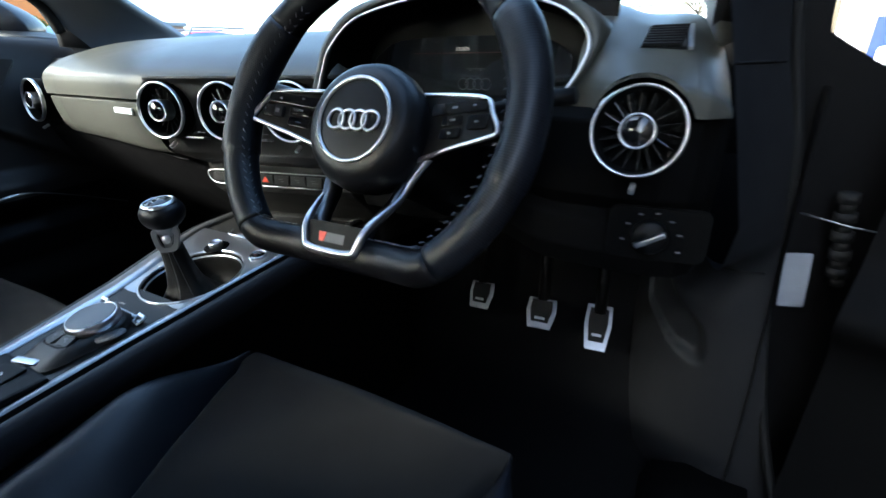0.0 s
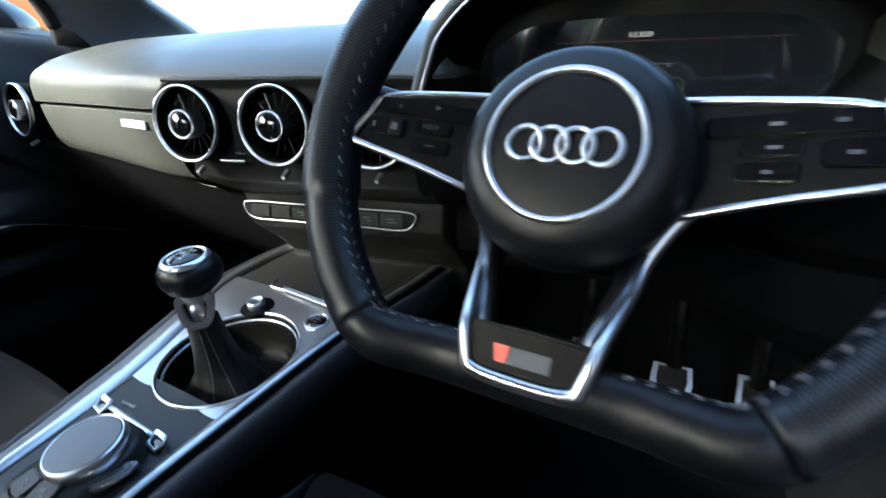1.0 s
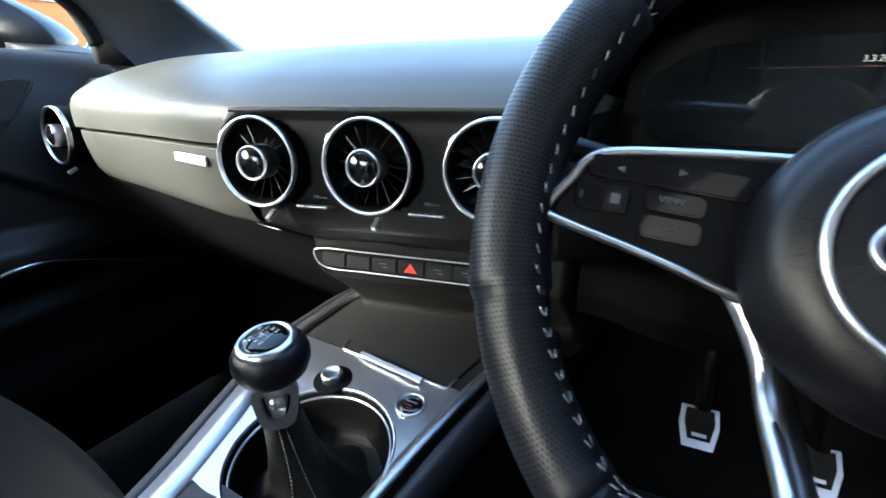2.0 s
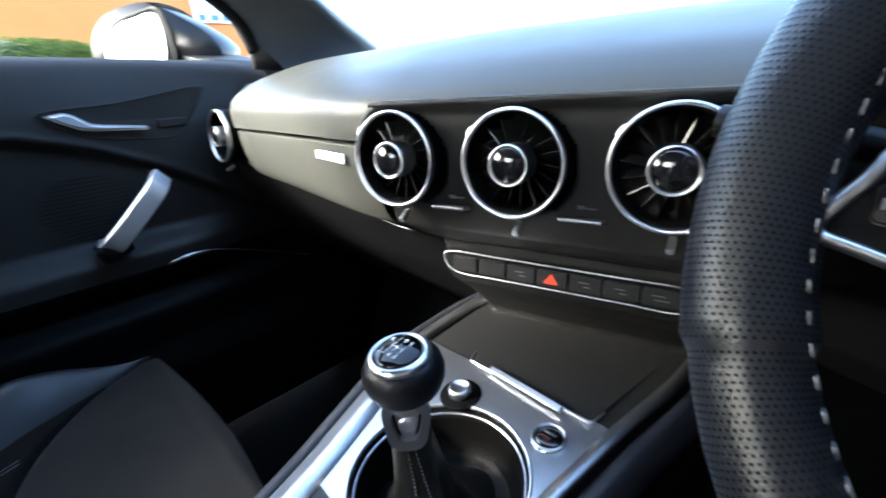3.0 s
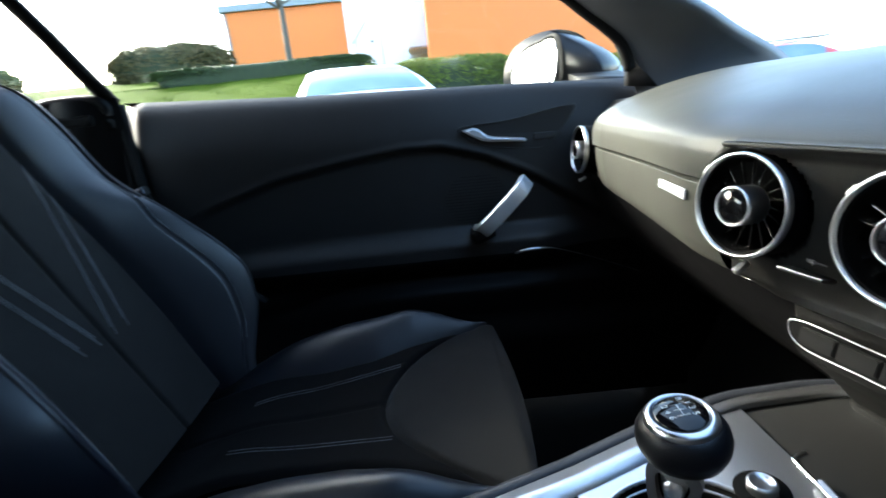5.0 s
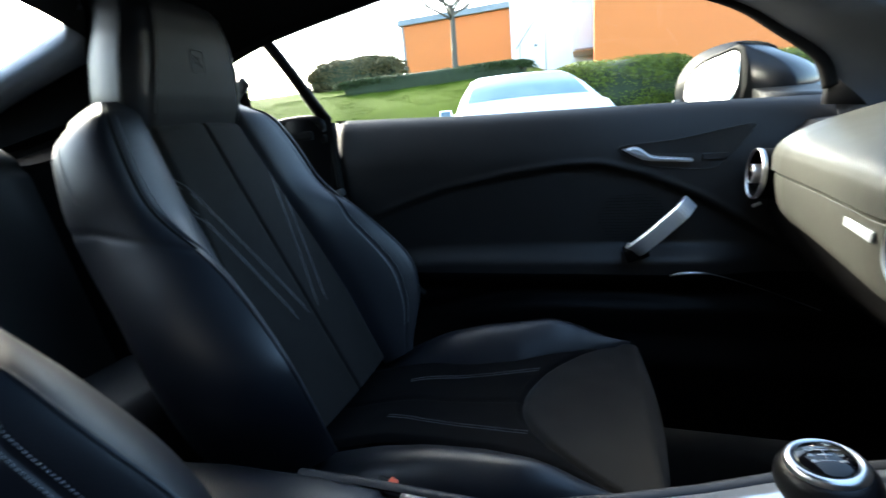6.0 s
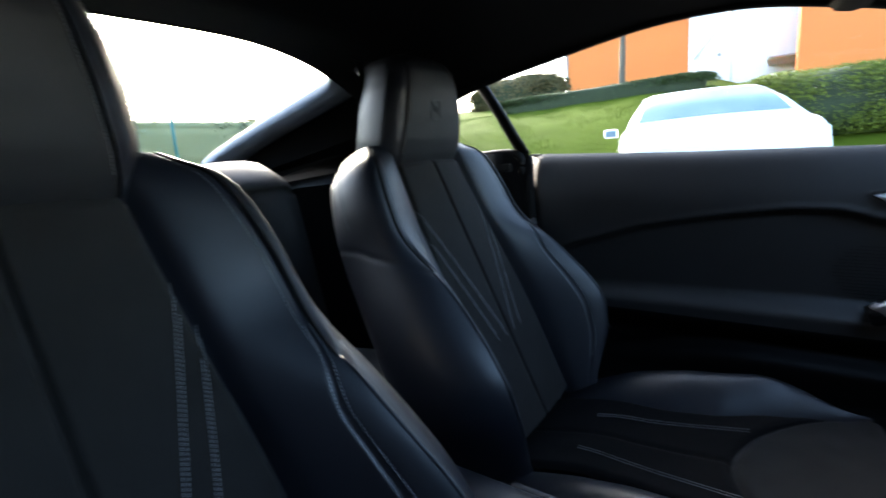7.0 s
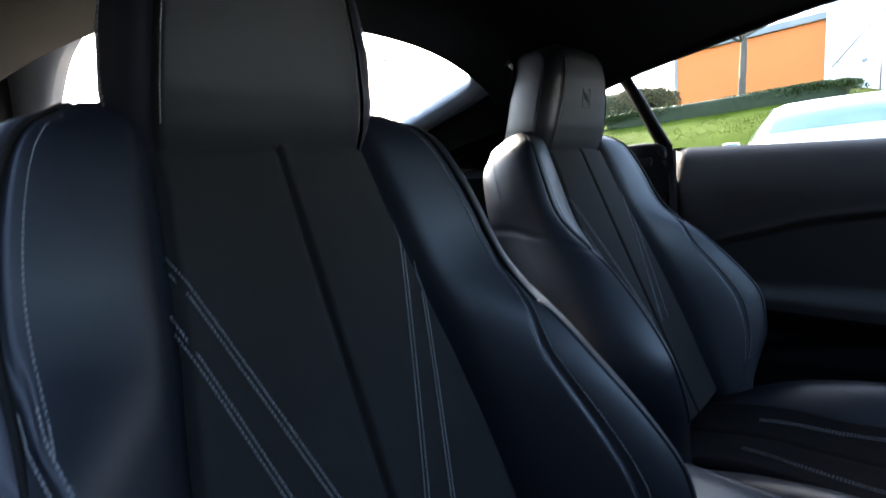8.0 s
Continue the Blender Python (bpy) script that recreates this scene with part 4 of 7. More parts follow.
part("display_back", block(0.40, 0.01, 0.16, pose(0.378, 0.742, 0.925), 0), M_PLASTIC, da)
lettering("date", "3.3.2020", 0.0062, Matrix.Translation((0.379, 0.7232, 0.946)) @ pose(0, 0, 0, 90), M_GLOWW, scr)
part("display_line", block(0.20, 0.0006, 0.0009, pose(0.40, 0.7236, 0.941), 0), M_REDDIM, scr)
for i in range(4):
    part("display_ring", tube([(0.380 + 0.0117 * i + 0.0076 * math.cos(t), 0.7236, 0.9005 + 0.0076 * math.sin(t)) for t in (2 * math.pi * j / 32 for j in range(32))], 0.0006, 5, True), M_DIM, scr, "plain faint ring shape")
part("display_bar", block(0.028, 0.0006, 0.0010, pose(0.399, 0.7236, 0.9205), 0), M_DIM, scr)
for dx in (-0.008, 0.008):
    part("display_dot", block(0.003, 0.0006, 0.0018, pose(0.399 + dx, 0.7236, 0.9185), 0), M_DIM, scr)

# ---- steering column stalks ----
part("column", tube([(0.378, 0.525, 0.860), (0.378, 0.60, 0.82), (0.378, 0.70, 0.77)], [0.042, 0.055, 0.06], 20), M_PLASTIC, da, "black steering column shroud")
for sx in (-1, 1):
    part("stalk", tube([(0.375 + sx * 0.04, 0.565, 0.872), (0.375 + sx * 0.11, 0.560, 0.885), (0.375 + sx * 0.175, 0.552, 0.899), (0.375 + sx * 0.205, 0.55, 0.903)], [0.008, 0.008, 0.012, 0.011], 10, flat=0.7), M_PLASTIC, da, "black column stalk")

# ---- steering wheel ----
WC = Vector((0.3745, 0.494, 0.880))
WM = Matrix.Translation(WC) @ pose(0, 0, 0, 90 - 28, 0, 0)
sw = thing("steering_wheel", WC, "flat-bottomed black leather steering wheel with satin silver trim", "steering wheel")


def rim_xy(a):
    """The rim's centre line: a circle with its foot cut flat."""
    x, y = 0.003 + 0.176 * math.sin(a), 0.176 * math.cos(a)
    fl = -0.1405
    if y < fl:
        y = fl
        x = 0.003 + 0.176 * math.sin(a)
    return x, y


RIM = []
for i in range(200):
    a = 2 * math.pi * i / 200
    RIM.append(Vector((*rim_xy(a), 0)))
for _ in range(5):
    RIM = [(RIM[i - 1] + RIM[i] * 2 + RIM[(i + 1) % 200]) / 4 for i in range(200)]


def rim_piece(i0, i1, r, grow=1.0):
    rings = []
    for i in range(i0, i1 + 1):
        p, q = RIM[i % 200], RIM[(i + 1) % 200]
        d = (q - RIM[(i - 1) % 200]).normalized()
        s = Vector((d.y, -d.x, 0))
        ring = []
        for j in range(20):
            t = 2 * math.pi * j / 20
            fat = 1.0 + 0.14 * math.exp(-((abs(p.x) - 0.158) / 0.02) ** 2) * (1 if p.y > -0.05 else 0)
            dip = step(0.112, 0.05, abs(p.x)) if p.y < -0.10 else 0.0
            ring.append(WM @ (p + s * (-0.0185 * fat * grow * math.cos(t)) + Vector((0, 0, (0.0195 - 0.005 * dip) * fat * grow * math.sin(t) - 0.011 * dip))))
        rings.append(ring)
    return loft(rings)


part("rim_top", rim_piece(-30, 30, 0.017), M_RIMS, sw, "smooth leather upper rim")
part("rim_grip", rim_piece(30, 77, 0.017, 1.02), M_RIM, sw, "perforated leather grip")
part("rim_grip", rim_piece(123, 170, 0.017, 1.02), M_RIM, sw, "perforated leather grip")


def holes(i0, i1):
    """Small punched holes in staggered rows over a grip."""
    bm = bmesh.new()
    nu, nt = int((i1 - i0) * 0.169 * 2 * math.pi / 200 / 0.0023), 52
    for a in range(nu):
        q = i0 + (i1 - i0) * (a + 0.5) / nu
        i, f = int(q), q - int(q)
        p = RIM[i % 200].lerp(RIM[(i + 1) % 200], f)
        d = (RIM[(i + 1) % 200] - RIM[i % 200]).normalized()
        s = Vector((d.y, -d.x, 0))
        fat = 1.0 + 0.14 * math.exp(-((abs(p.x) - 0.158) / 0.02) ** 2) * (1 if p.y > -0.05 else 0)
        for j in range(nt):
            t = 2 * math.pi * (j + 0.5 * (a % 2)) / nt
            if math.sin(t) < -0.45:
                continue
            n = (s * (-math.cos(t)) + Vector((0, 0, math.sin(t)))).normalized()
            c = p + s * (-0.0185 * fat * 1.02 * math.cos(t)) + Vector((0, 0, 0.0195 * fat * 1.02 * math.sin(t))) + n * 0.00025
            e = n.cross(d).normalized()
            bm.faces.new([bm.verts.new(WM @ (c + d * (0.00062 * math.cos(w)) + e * (0.00062 * math.sin(w)))) for w in (math.pi * m / 3 for m in range(6))])
    bmesh.ops.recalc_face_normals(bm, faces=bm.faces)
    return bm


part("perforation", holes(32, 75), M_HOLE, sw, "small punched holes in the leather", kind="stuff")
part("perforation", holes(125, 168), M_HOLE, sw, "small punched holes in the leather", kind="stuff")
part("rim_foot", rim_piece(77, 123, 0.017, 0.97), M_RIMS, sw, "smooth leather flat foot of the rim")
st = []
for i in list(range(22, 92, 2)) + list(range(108, 178, 2)):
    p, q = RIM[i], RIM[(i + 1) % 200]
    d = (q - p).normalized()
    s = Vector((d.y, -d.x, 0))
    inn = s if s.dot(p) < 0 else -s
    for zz in (0.004, 0.009):
        a = p + inn * 0.0187 + Vector((0, 0, zz + 0.003))
        b = a + d * 0.0035 + Vector((0, 0, 0.004 if zz > 0.005 else -0.003))
        st.append(tube([WM @ a, WM @ b], 0.0006, 4))
part("stitching", joined(*st), M_THREAD, sw, "pale grey cross stitching", kind="stuff")
# airbag cover
part("airbag_cover", lathe([(0.055, -0.06), (0.066, -0.04), (0.0700, -0.018), (0.0685, -0.002), (0.062, 0.010), (0.055, 0.0150), (0.046, 0.0165), (0.02, 0.017), (0, 0.017)], WM @ Matrix.Translation((-0.001, -0.0055, -0.007)), 64), M_RIMS, sw, "round black airbag cover")
ring = part("cover_ring", lathe([(0.0420, 0.017), (0.0423, 0.0198), (0.0442, 0.0208), (0.0462, 0.0196), (0.0467, 0.0165)], WM @ Matrix.Translation((-0.0015, -0.005, -0.0085)), 72, False), M_CHROME, sw, "satin chrome ring")
for i in range(4):
    part("emblem_ring", tube([WM @ Vector((-0.0222 + 0.0146 * i + 0.0100 * math.cos(t), -0.0062 + 0.0100 * math.sin(t), 0.0112 + 0.0006 * math.sin(2 * t + i))) for t in (2 * math.pi * j / 40 for j in range(40))], 0.0018, 8, True), M_CHROME, ring, "plain chrome ring")


# spokes
def plate(name, pts, z0, depth, mat, label="", bevel=0.002, n=4):
    out = [(p.x, p.y) for p in curve_pts([(a, b, 0) for a, b in pts], n, True)]
    return part(name, prism(out, depth, WM @ Matrix.Translation((0, 0, z0)), bevel), mat, sw, label)


def slant(bm):
    """Leans a button pod: its inner end lies deeper than its tip."""
    inv = WM.inverted()
    for v in bm.verts:
        p = inv @ v.co
        p.z -= 0.33 * (0.156 - abs(p.x)) + 0.002
        v.co = WM @ p
    return bm


def flat_plate(pts, z0, depth, bevel=0.002, n=4):
    return prism([(p.x, p.y) for p in curve_pts([(a, b, 0) for a, b in pts], n, True)], depth, WM @ Matrix.Translation((0, 0, z0)), bevel)


POD = [(-0.1520, -0.008), (-0.1440, 0.010), (-0.1350, 0.0255), (-0.0920, 0.0335), (-0.0470, 0.038), (-0.0420, 0.0), (-0.0480, -0.036), (-0.0670, -0.030), (-0.1070, -0.019), (-0.1420, -0.012)]
LINE = [(-0.0480, -0.036), (-0.0720, -0.029), (-0.1070, -0.0195), (-0.1420, -0.0120), (-0.1550, -0.0070), (-0.1460, 0.011), (-0.1350, 0.0260), (-0.0920, 0.0340), (-0.0500, 0.0388)]
for sx in (-1, 1):
    pod = part("button_pod", slant(flat_plate([(-sx * a, b) for a, b in (POD if sx < 0 else POD[::-1])], -0.008, 0.014)), M_PLASTIC, sw, "black multifunction button pod")
    part("outline", slant(tube([WM @ Vector((-sx * p.x, p.y, 0.006)) for p in curve_pts([(a, b, 0) for a, b in LINE], 6)], 0.0026, 8)), M_CHROME, pod, "satin chrome outline")
    for (bx, by, bw, bh) in ((-0.104, 0.020, 0.070, 0.012), (-0.131, 0.004, 0.024, 0.014), (-0.099, 0.0075, 0.026, 0.010), (-0.099, -0.0055, 0.026, 0.011)):
        part("button", slant(prism(rounded(bw, bh, 0.003, 3), 0.003, WM @ Matrix.Translation((bx * -sx, by, 0.0055)), 0.001)), M_GLOSS, pod)
    if sx < 0:
        for tx, ty, f in ((-0.1245, 0.0195, -1), (-0.0980, 0.0225, 1)):
            part("mark", slant(prism([(tx + 0.0022 * f, ty), (tx - 0.0016 * f, ty + 0.0018), (tx - 0.0016 * f, ty - 0.0018)][::f], 0.0004, WM @ Matrix.Translation((0, 0, 0.0086)))), M_DIM, pod)
        word = lettering("word", "VIEW", 0.0050, WM @ Matrix.Translation((-0.1005, 0.0078, 0.0087)) @ pose(0, 0, 0, 0, 18, 0) @ Matrix.Translation((0, 0, 0)), M_DIM, pod)
        word.location = WM.to_3x3() @ Vector((0, 0, -0.33 * (0.156 - 0.1005) - 0.0012))
        part("mark", slant(block(0.006, 0.0010, 0.0004, WM @ Matrix.Translation((-0.099, -0.0055, 0.0088)), 0)), M_DIM, pod)
        part("roller", slant(block(0.011, 0.014, 0.006, WM @ Matrix.Translation((-0.124, 0.004, 0.0075)), 0.0025)), M_RUBBER, pod)
        part("mark", slant(block(0.004, 0.005, 0.0004, WM @ Matrix.Translation((-0.1245, 0.004, 0.0108)), 0)), M_DIM, pod)
        part("mark", slant(block(0.0015, 0.004, 0.0004, WM @ Matrix.Translation((-0.140, 0.004, 0.0088)), 0)), M_DIM, pod)
    else:
        for mx, my, mw in ((0.124, 0.020, 0.004), (0.100, 0.020, 0.006), (0.130, 0.004, 0.005), (0.100, 0.0075, 0.006), (0.099, -0.0055, 0.004)):
            part("mark", slant(block(mw, 0.002, 0.0004, WM @ Matrix.Translation((mx, my, 0.0088)), 0)), M_DIM, pod)
# forked lower spoke
lowsp = plate("lower_spoke", [(-0.036, -0.118), (-0.032, -0.138), (-0.026, -0.1425), (0.026, -0.1425), (0.032, -0.138), (0.036, -0.118), (0.03, -0.113), (-0.03, -0.113)], -0.010, 0.0135, M_PLASTIC, "black foot of the forked spoke")
fork = [(-0.073, -0.0215), (-0.062, -0.038), (-0.0525, -0.058), (-0.0480, -0.078), (-0.0410, -0.105), (-0.0345, -0.132), (-0.028, -0.1415), (0, -0.1435), (0.028, -0.1415), (0.0345, -0.132), (0.0410, -0.105), (0.0480, -0.078), (0.0525, -0.058), (0.062, -0.038), (0.073, -0.0215)]
part("fork_trim", tube([WM @ Vector((p.x, p.y, lerp(-0.036, 0.004, step(-0.060, -0.125, p.y)))) for p in curve_pts([(a, b, 0) for a, b in fork], 8)], 0.0040, 10, flat=1.2), M_CHROME, lowsp, "satin chrome fork trim")
for sx in (-1, 1):
    part("fork_leg", loft([[WM @ Vector((sx * x, y, z + lerp(-0.031, -0.002, step(-0.060, -0.125, y)))) for x, z in ((xo, 0.004), (xo - 0.010, 0.0), (xo - 0.014, -0.012), (xo - 0.002, -0.012))] for xo, y in ((0.053, -0.055), (0.048, -0.08), (0.041, -0.105), (0.0345, -0.132))]), M_FORK, lowsp, "satin inner leg of the fork")
part("badge_red", prism([(-0.016, -0.1335), (-0.018, -0.1235), (-0.008, -0.1235), (-0.010, -0.1335)], 0.0008, WM @ Matrix.Translation((0, 0, 0.0032))), M_RED, lowsp, "plain red badge shape")
part("badge_pale", prism([(-0.009, -0.1335), (-0.007, -0.1235), (0.016, -0.1235), (0.016, -0.1335)], 0.0008, WM @ Matrix.Translation((0, 0, 0.0032))), M_DIM, lowsp, "plain silver badge shape")

# ---- pedals ----
for nm, px, py, pz, w, h, lab in (("clutch_pedal", 0.340, 0.900, 0.458, 0.052, 0.058, "clutch pedal with steel cover and rubber pad"), ("brake_pedal", 0.474, 0.898, 0.450, 0.060, 0.062, "brake pedal with steel cover and rubber pad"),
                                  ("accelerator_pedal", 0.586, 0.900, 0.448, 0.050, 0.088, "accelerator pedal with steel cover and rubber inlay")):
    p = thing(nm, (px, py, pz), lab, "pedal", "foot pedals")
    m = Matrix.Translation((px, py, pz)) @ pose(0, 0, 0, 50, 0, 6)
    w2 = w / 2
    o = [(-w2 * 0.75, -h / 2), (w2 * 0.75, -h / 2), (w2, h * 0.05), (w2 * 0.92, h / 2), (-w2 * 0.92, h / 2), (-w2, h * 0.05)]
    part("plate", prism(o, 0.006, m, 0.002), M_STEEL, p)
    part("pad", prism([(a * 0.74, b * 0.74 + 0.004) for a, b in o], 0.003, m @ Matrix.Translation((0, 0, 0.006)), 0.001), M_RUBBER, p)
    part("slot", block(w * 0.35, 0.005, 0.001, m @ Matrix.Translation((0, -h * 0.18, 0.0095)), 0), M_STEEL, p)
    part("arm", tube([(px, py + 0.01, pz + 0.03), (px - 0.005, py + 0.03, pz + 0.12), (px - 0.01, py + 0.08, pz + 0.26)], 0.011, 8, flat=1.5), M_PLASTIC, p)

# ---- centre console ----
def con_z(y):
    return float(np.interp(y, [-0.2, 0.2, 0.37, 0.42, 0.60, 0.80], [0.585, 0.592, 0.606, 0.610, 0.634, 0.640]))


def con_l(y):
    return float(np.interp(y, [0.05, 0.22, 0.34, 0.42, 0.53, 0.62, 0.70, 0.80], [-0.045, -0.040, -0.068, -0.090, -0.122, -0.138, -0.140, -0.125]))


def con_r(y):
    return float(np.interp(y, [0.05, 0.22, 0.34, 0.42, 0.53, 0.62, 0.70, 0.80], [0.095, 0.092, 0.092, 0.096, 0.108, 0.122, 0.135, 0.140]))


RINGC = Vector((0.016, 0.484, 0.0))
co = thing("centre_console", (0, 0.4, 0.25), "black centre console with brushed aluminium top plate", "centre console")


# aluminium plate in front, with a round opening for the lever
def alu_top():
    bm = bmesh.new()
    n = 72
    inner, outer = [], []
    for i in range(n):
        a = 2 * math.pi * i / n
        c, s = math.cos(a), math.sin(a)
        p = (RINGC.x + 0.076 * c, RINGC.y + 0.076 * s)
        inner.append(bm.verts.new((p[0], p[1], con_z(p[1]) + 0.002)))
        t = 0.07
        while t < 0.5:
            x, y = RINGC.x + t * c, RINGC.y + t * s
            if y > 0.606 or y < 0.415 or x < con_l(y) + 0.004 or x > con_r(y) - 0.004:
                break
            t += 0.002
        t = max(t, 0.079)
        x, y = RINGC.x + t * c, RINGC.y + t * s
        outer.append(bm.verts.new((x, y, con_z(y) + 0.002)))
    for i in range(n):
        j = (i + 1) % n
        bm.faces.new((inner[i], outer[i], outer[j], inner[j]))
    return smooth(bm)


part("top_plate", alu_top(), M_ALU, co, "brushed aluminium top plate")
part("console_body", grid(lambda k, y: (lerp(con_l(y) - 0.004, con_r(y) + 0.004, k), y, con_z(y) - 0.004 - 0.11 * math.exp(-((((k - 0.5) * 0.2) ** 2 + (y - 0.484) ** 2) / 0.0058) ** 3)), span(0, 1, 24), span(0.0, 0.80, 60)), M_PLASTIC, co)


def tw(y, sgn):
    """Width of the aluminium edge: broader beside the lever on one side."""
    return 0.013 if sgn > 0 else 0.012 + 0.018 * step(0.22, 0.44, y) * (1 - step(0.50, 0.58, y))


for sgn, fn, nm in ((-1, con_l, "left"), (1, con_r, "right")):
    yy = span(0.10, 0.80, 60)
    part("side_trim", loft([[Vector((fn(y), y, con_z(y) - 0.006)), Vector((fn(y) - sgn * 0.0, y, con_z(y) + 0.006)), Vector((fn(y) - sgn * tw(y, sgn), y, con_z(y) + 0.003)), Vector((fn(y) - sgn * tw(y, sgn), y, con_z(y) - 0.006))] for y in yy]), M_ALU, co, "brushed aluminium edge")
    part("side_wall", grid(lambda y, k: (fn(y) + sgn * (0.012 * math.sin(math.pi * min(1, k * 4)) + 0.05 * k + 0.002), y, lerp(con_z(y) + 0.004, 0.24, k)), span(-0.02, 0.86, 40), span(0, 1, 14)), M_PLASTIC, co)
    part("side_roll", tube([(fn(y) + sgn * 0.013, y, con_z(y) - 0.022) for y in span(-0.05, 0.80, 66)], 0.024, 14, flat=0.55, up=(1, 0, 0)), M_ROLL, co, "dark padded edge roll")
# tray lid with lip
tl = part("tray_lid", prism([(-0.052, 0.608), (0.091, 0.605), (0.113, 0.77), (-0.096, 0.722)], 0.0022, Matrix.Translation((0, 0, con_z(0.62) - 0.0004)), 0.0008), M_LID, co, "dark grey satin tray lid")
part("lid_surround", grid(lambda k, y: (lerp(con_l(y) + 0.01, con_r(y) - 0.01, k), y, con_z(y) - 0.0015), span(0, 1, 8), span(0.598, 0.80, 10)), M_LID, co, "satin grey surround")
part("lid_seam", tube(curve_pts([(-0.058, 0.622, 0.6372), (-0.0535, 0.609, 0.6368), (-0.046, 0.606, 0.6368), (0.0, 0.605, 0.6368), (0.07, 0.603, 0.6368), (0.090, 0.603, 0.6368), (0.0935, 0.612, 0.637), (0.095, 0.622, 0.637)], 5), 0.0013, 6), M_CHROME, co, "fine bright joint line")
part("lid_lip", block(0.090, 0.0075, 0.004, pose(0.021, 0.601, 0.6405, 28, 0, -5), 0.0015), M_FORK, co, "raised bright lip")
# lever opening
zr = con_z(0.484)
tiltm = Matrix.Translation((RINGC.x, RINGC.y, zr)) @ pose(0, 0, 0, 7, 0, 0)
part("lever_ring", lathe([(0.0790, 0.0), (0.0792, 0.0026), (0.0780, 0.0038), (0.0764, 0.0030), (0.0758, 0.0)], tiltm, 72, False), M_CHROME, co, "bright ring round the lever opening")
part("inner_ring", lathe([(0.0745, -0.0060), (0.0738, -0.0042), (0.0726, -0.0040), (0.0720, -0.0060)], tiltm, 72, False), M_CHROME, co, "thin bright line inside the ring")
# lining of the hollow, its shade put into the leather's colour
part("lever_well", lathe([(0.0760, 0.001), (0.0752, -0.005), (0.0722, -0.0065), (0.0715, -0.012), (0.0695, -0.030), (0.0665, -0.048), (0.058, -0.054), (0.0, -0.055)], tiltm, 64, False), M_WELLB, co, "black leather lining of the lever opening, darkened for shade")
# start button and volume knob
sbm = Matrix.Translation((0.071, 0.568, con_z(0.568) + 0.0025)) @ pose(0, 0, 0, 6)
b = part("start_button", lathe([(0.0125, 0.0), (0.0120, 0.002), (0.004, 0.0012), (0, 0.0010)], sbm, 36), M_GLOSS, co, "black engine button")
part("start_ring", lathe([(0.0155, -0.001), (0.0155, 0.002), (0.0145, 0.0032), (0.0128, 0.0022), (0.0125, 0.0)], sbm, 40, False), M_CHROME, b, "bright ring")
for dx, dy, w in ((-0.003, 0.003, 0.007), (0.003, 0.003, 0.004), (-0.002, -0.002, 0.009), (0.001, -0.0055, 0.006)):
    part("mark", block(w, 0.0022, 0.0003, sbm @ Matrix.Translation((dx, dy, 0.0021)), 0), M_REDDIM if dy < 0 else M_DIM, b)
vm = Matrix.Translation((-0.028, 0.562, con_z(0.562) + 0.0025)) @ pose(0, 0, 0, 6)
v = part("volume_well", lathe([(0.0215, -0.001), (0.0212, 0.0004), (0.0200, 0.0010), (0.0, 0.0008)], vm, 32), M_WELL, co, "dark recess of the volume knob")
part("volume_knob", lathe([(0.0115, -0.003), (0.0115, 0.008), (0.0105, 0.010), (0.009, 0.0105), (0.0085, 0.0095), (0.0, 0.0095)], vm, 36), M_CHROME, v, "small ribbed silver knob")
# control panel behind the lever
part("control_plate", grid(lambda k, y: (lerp(con_l(y) + 0.016, con_r(y) - 0.016, k), y, con_z(y) + 0.001), span(0, 1, 8), span(0.055, 0.425, 20)), M_MID2, co, "black control panel")
kn = Matrix.Translation((0.030, 0.3345, con_z(0.336) + 0.014)) @ pose(0, 0, 0, 8, 0, 0) @ Matrix.Diagonal((0.91, 0.91, 1.0, 1))
hz0 = con_z(0.31)
hump = part("dial_block", loft([[Vector((x, y, hz0 + (0.001 if q == 0 else q) + 0.10 * (y - 0.31) * (q > 0))) for x, y in [(0.027 + (w * u), 0.320 + (h * v) - 0.010 * (q == 0)) for u, v in rounded(2, 2, 0.55, 6)]] for q, w, h in ((0.0, 0.038, 0.056), (0.011, 0.036, 0.051), (0.0165, 0.031, 0.040), (0.0170, 0.0, 0.0))], True, False), M_LID, co, "raised dark grey block under the dial")
rk = part("menu_knob", lathe([(0.030, -0.012), (0.031, 0.0), (0.0345, 0.002), (0.0350, 0.010), (0.0338, 0.0140), (0.0325, 0.0153), (0.0315, 0.0152), (0.0312, 0.0140), (0.0, 0.0140)], kn, 56), M_CHROME, co, "large silver menu dial with a grey touch top")
part("dial_top", lathe([(0.0311, 0.0140), (0.0310, 0.0152), (0.0304, 0.0157), (0.0300, 0.01575), (0.0, 0.01575)], kn, 48), M_DIALTOP, rk, "matt grey dial top")
for tx, ty in ((-0.036, 0.3745), (0.060, 0.3715)):
    tm = Matrix.Translation((tx, ty, con_z(ty) + 0.006)) @ pose(0, 0, 0, 14, 0, -4) @ Matrix.Scale(0.85, 4)
    t = part("toggle", joined(tube([tm @ Vector((x, y, z)) for x, y, z in ((-0.009, 0.006, 0.003), (-0.0095, -0.006, -0.001), (0.0075, -0.0075, -0.001), (0.0105, 0.0, 0.001), (0.009, 0.006, 0.003))], 0.0016, 8, True), block(0.019, 0.006, 0.004, tm @ pose(0, 0.006, 0.0035, 12), 0.0015)), M_HANDLE, co, "satin chrome toggle loop")
    part("toggle_pit", block(0.015, 0.010, 0.002, tm @ pose(0, -0.001, -0.002), 0.0008), M_GLOSS, t)
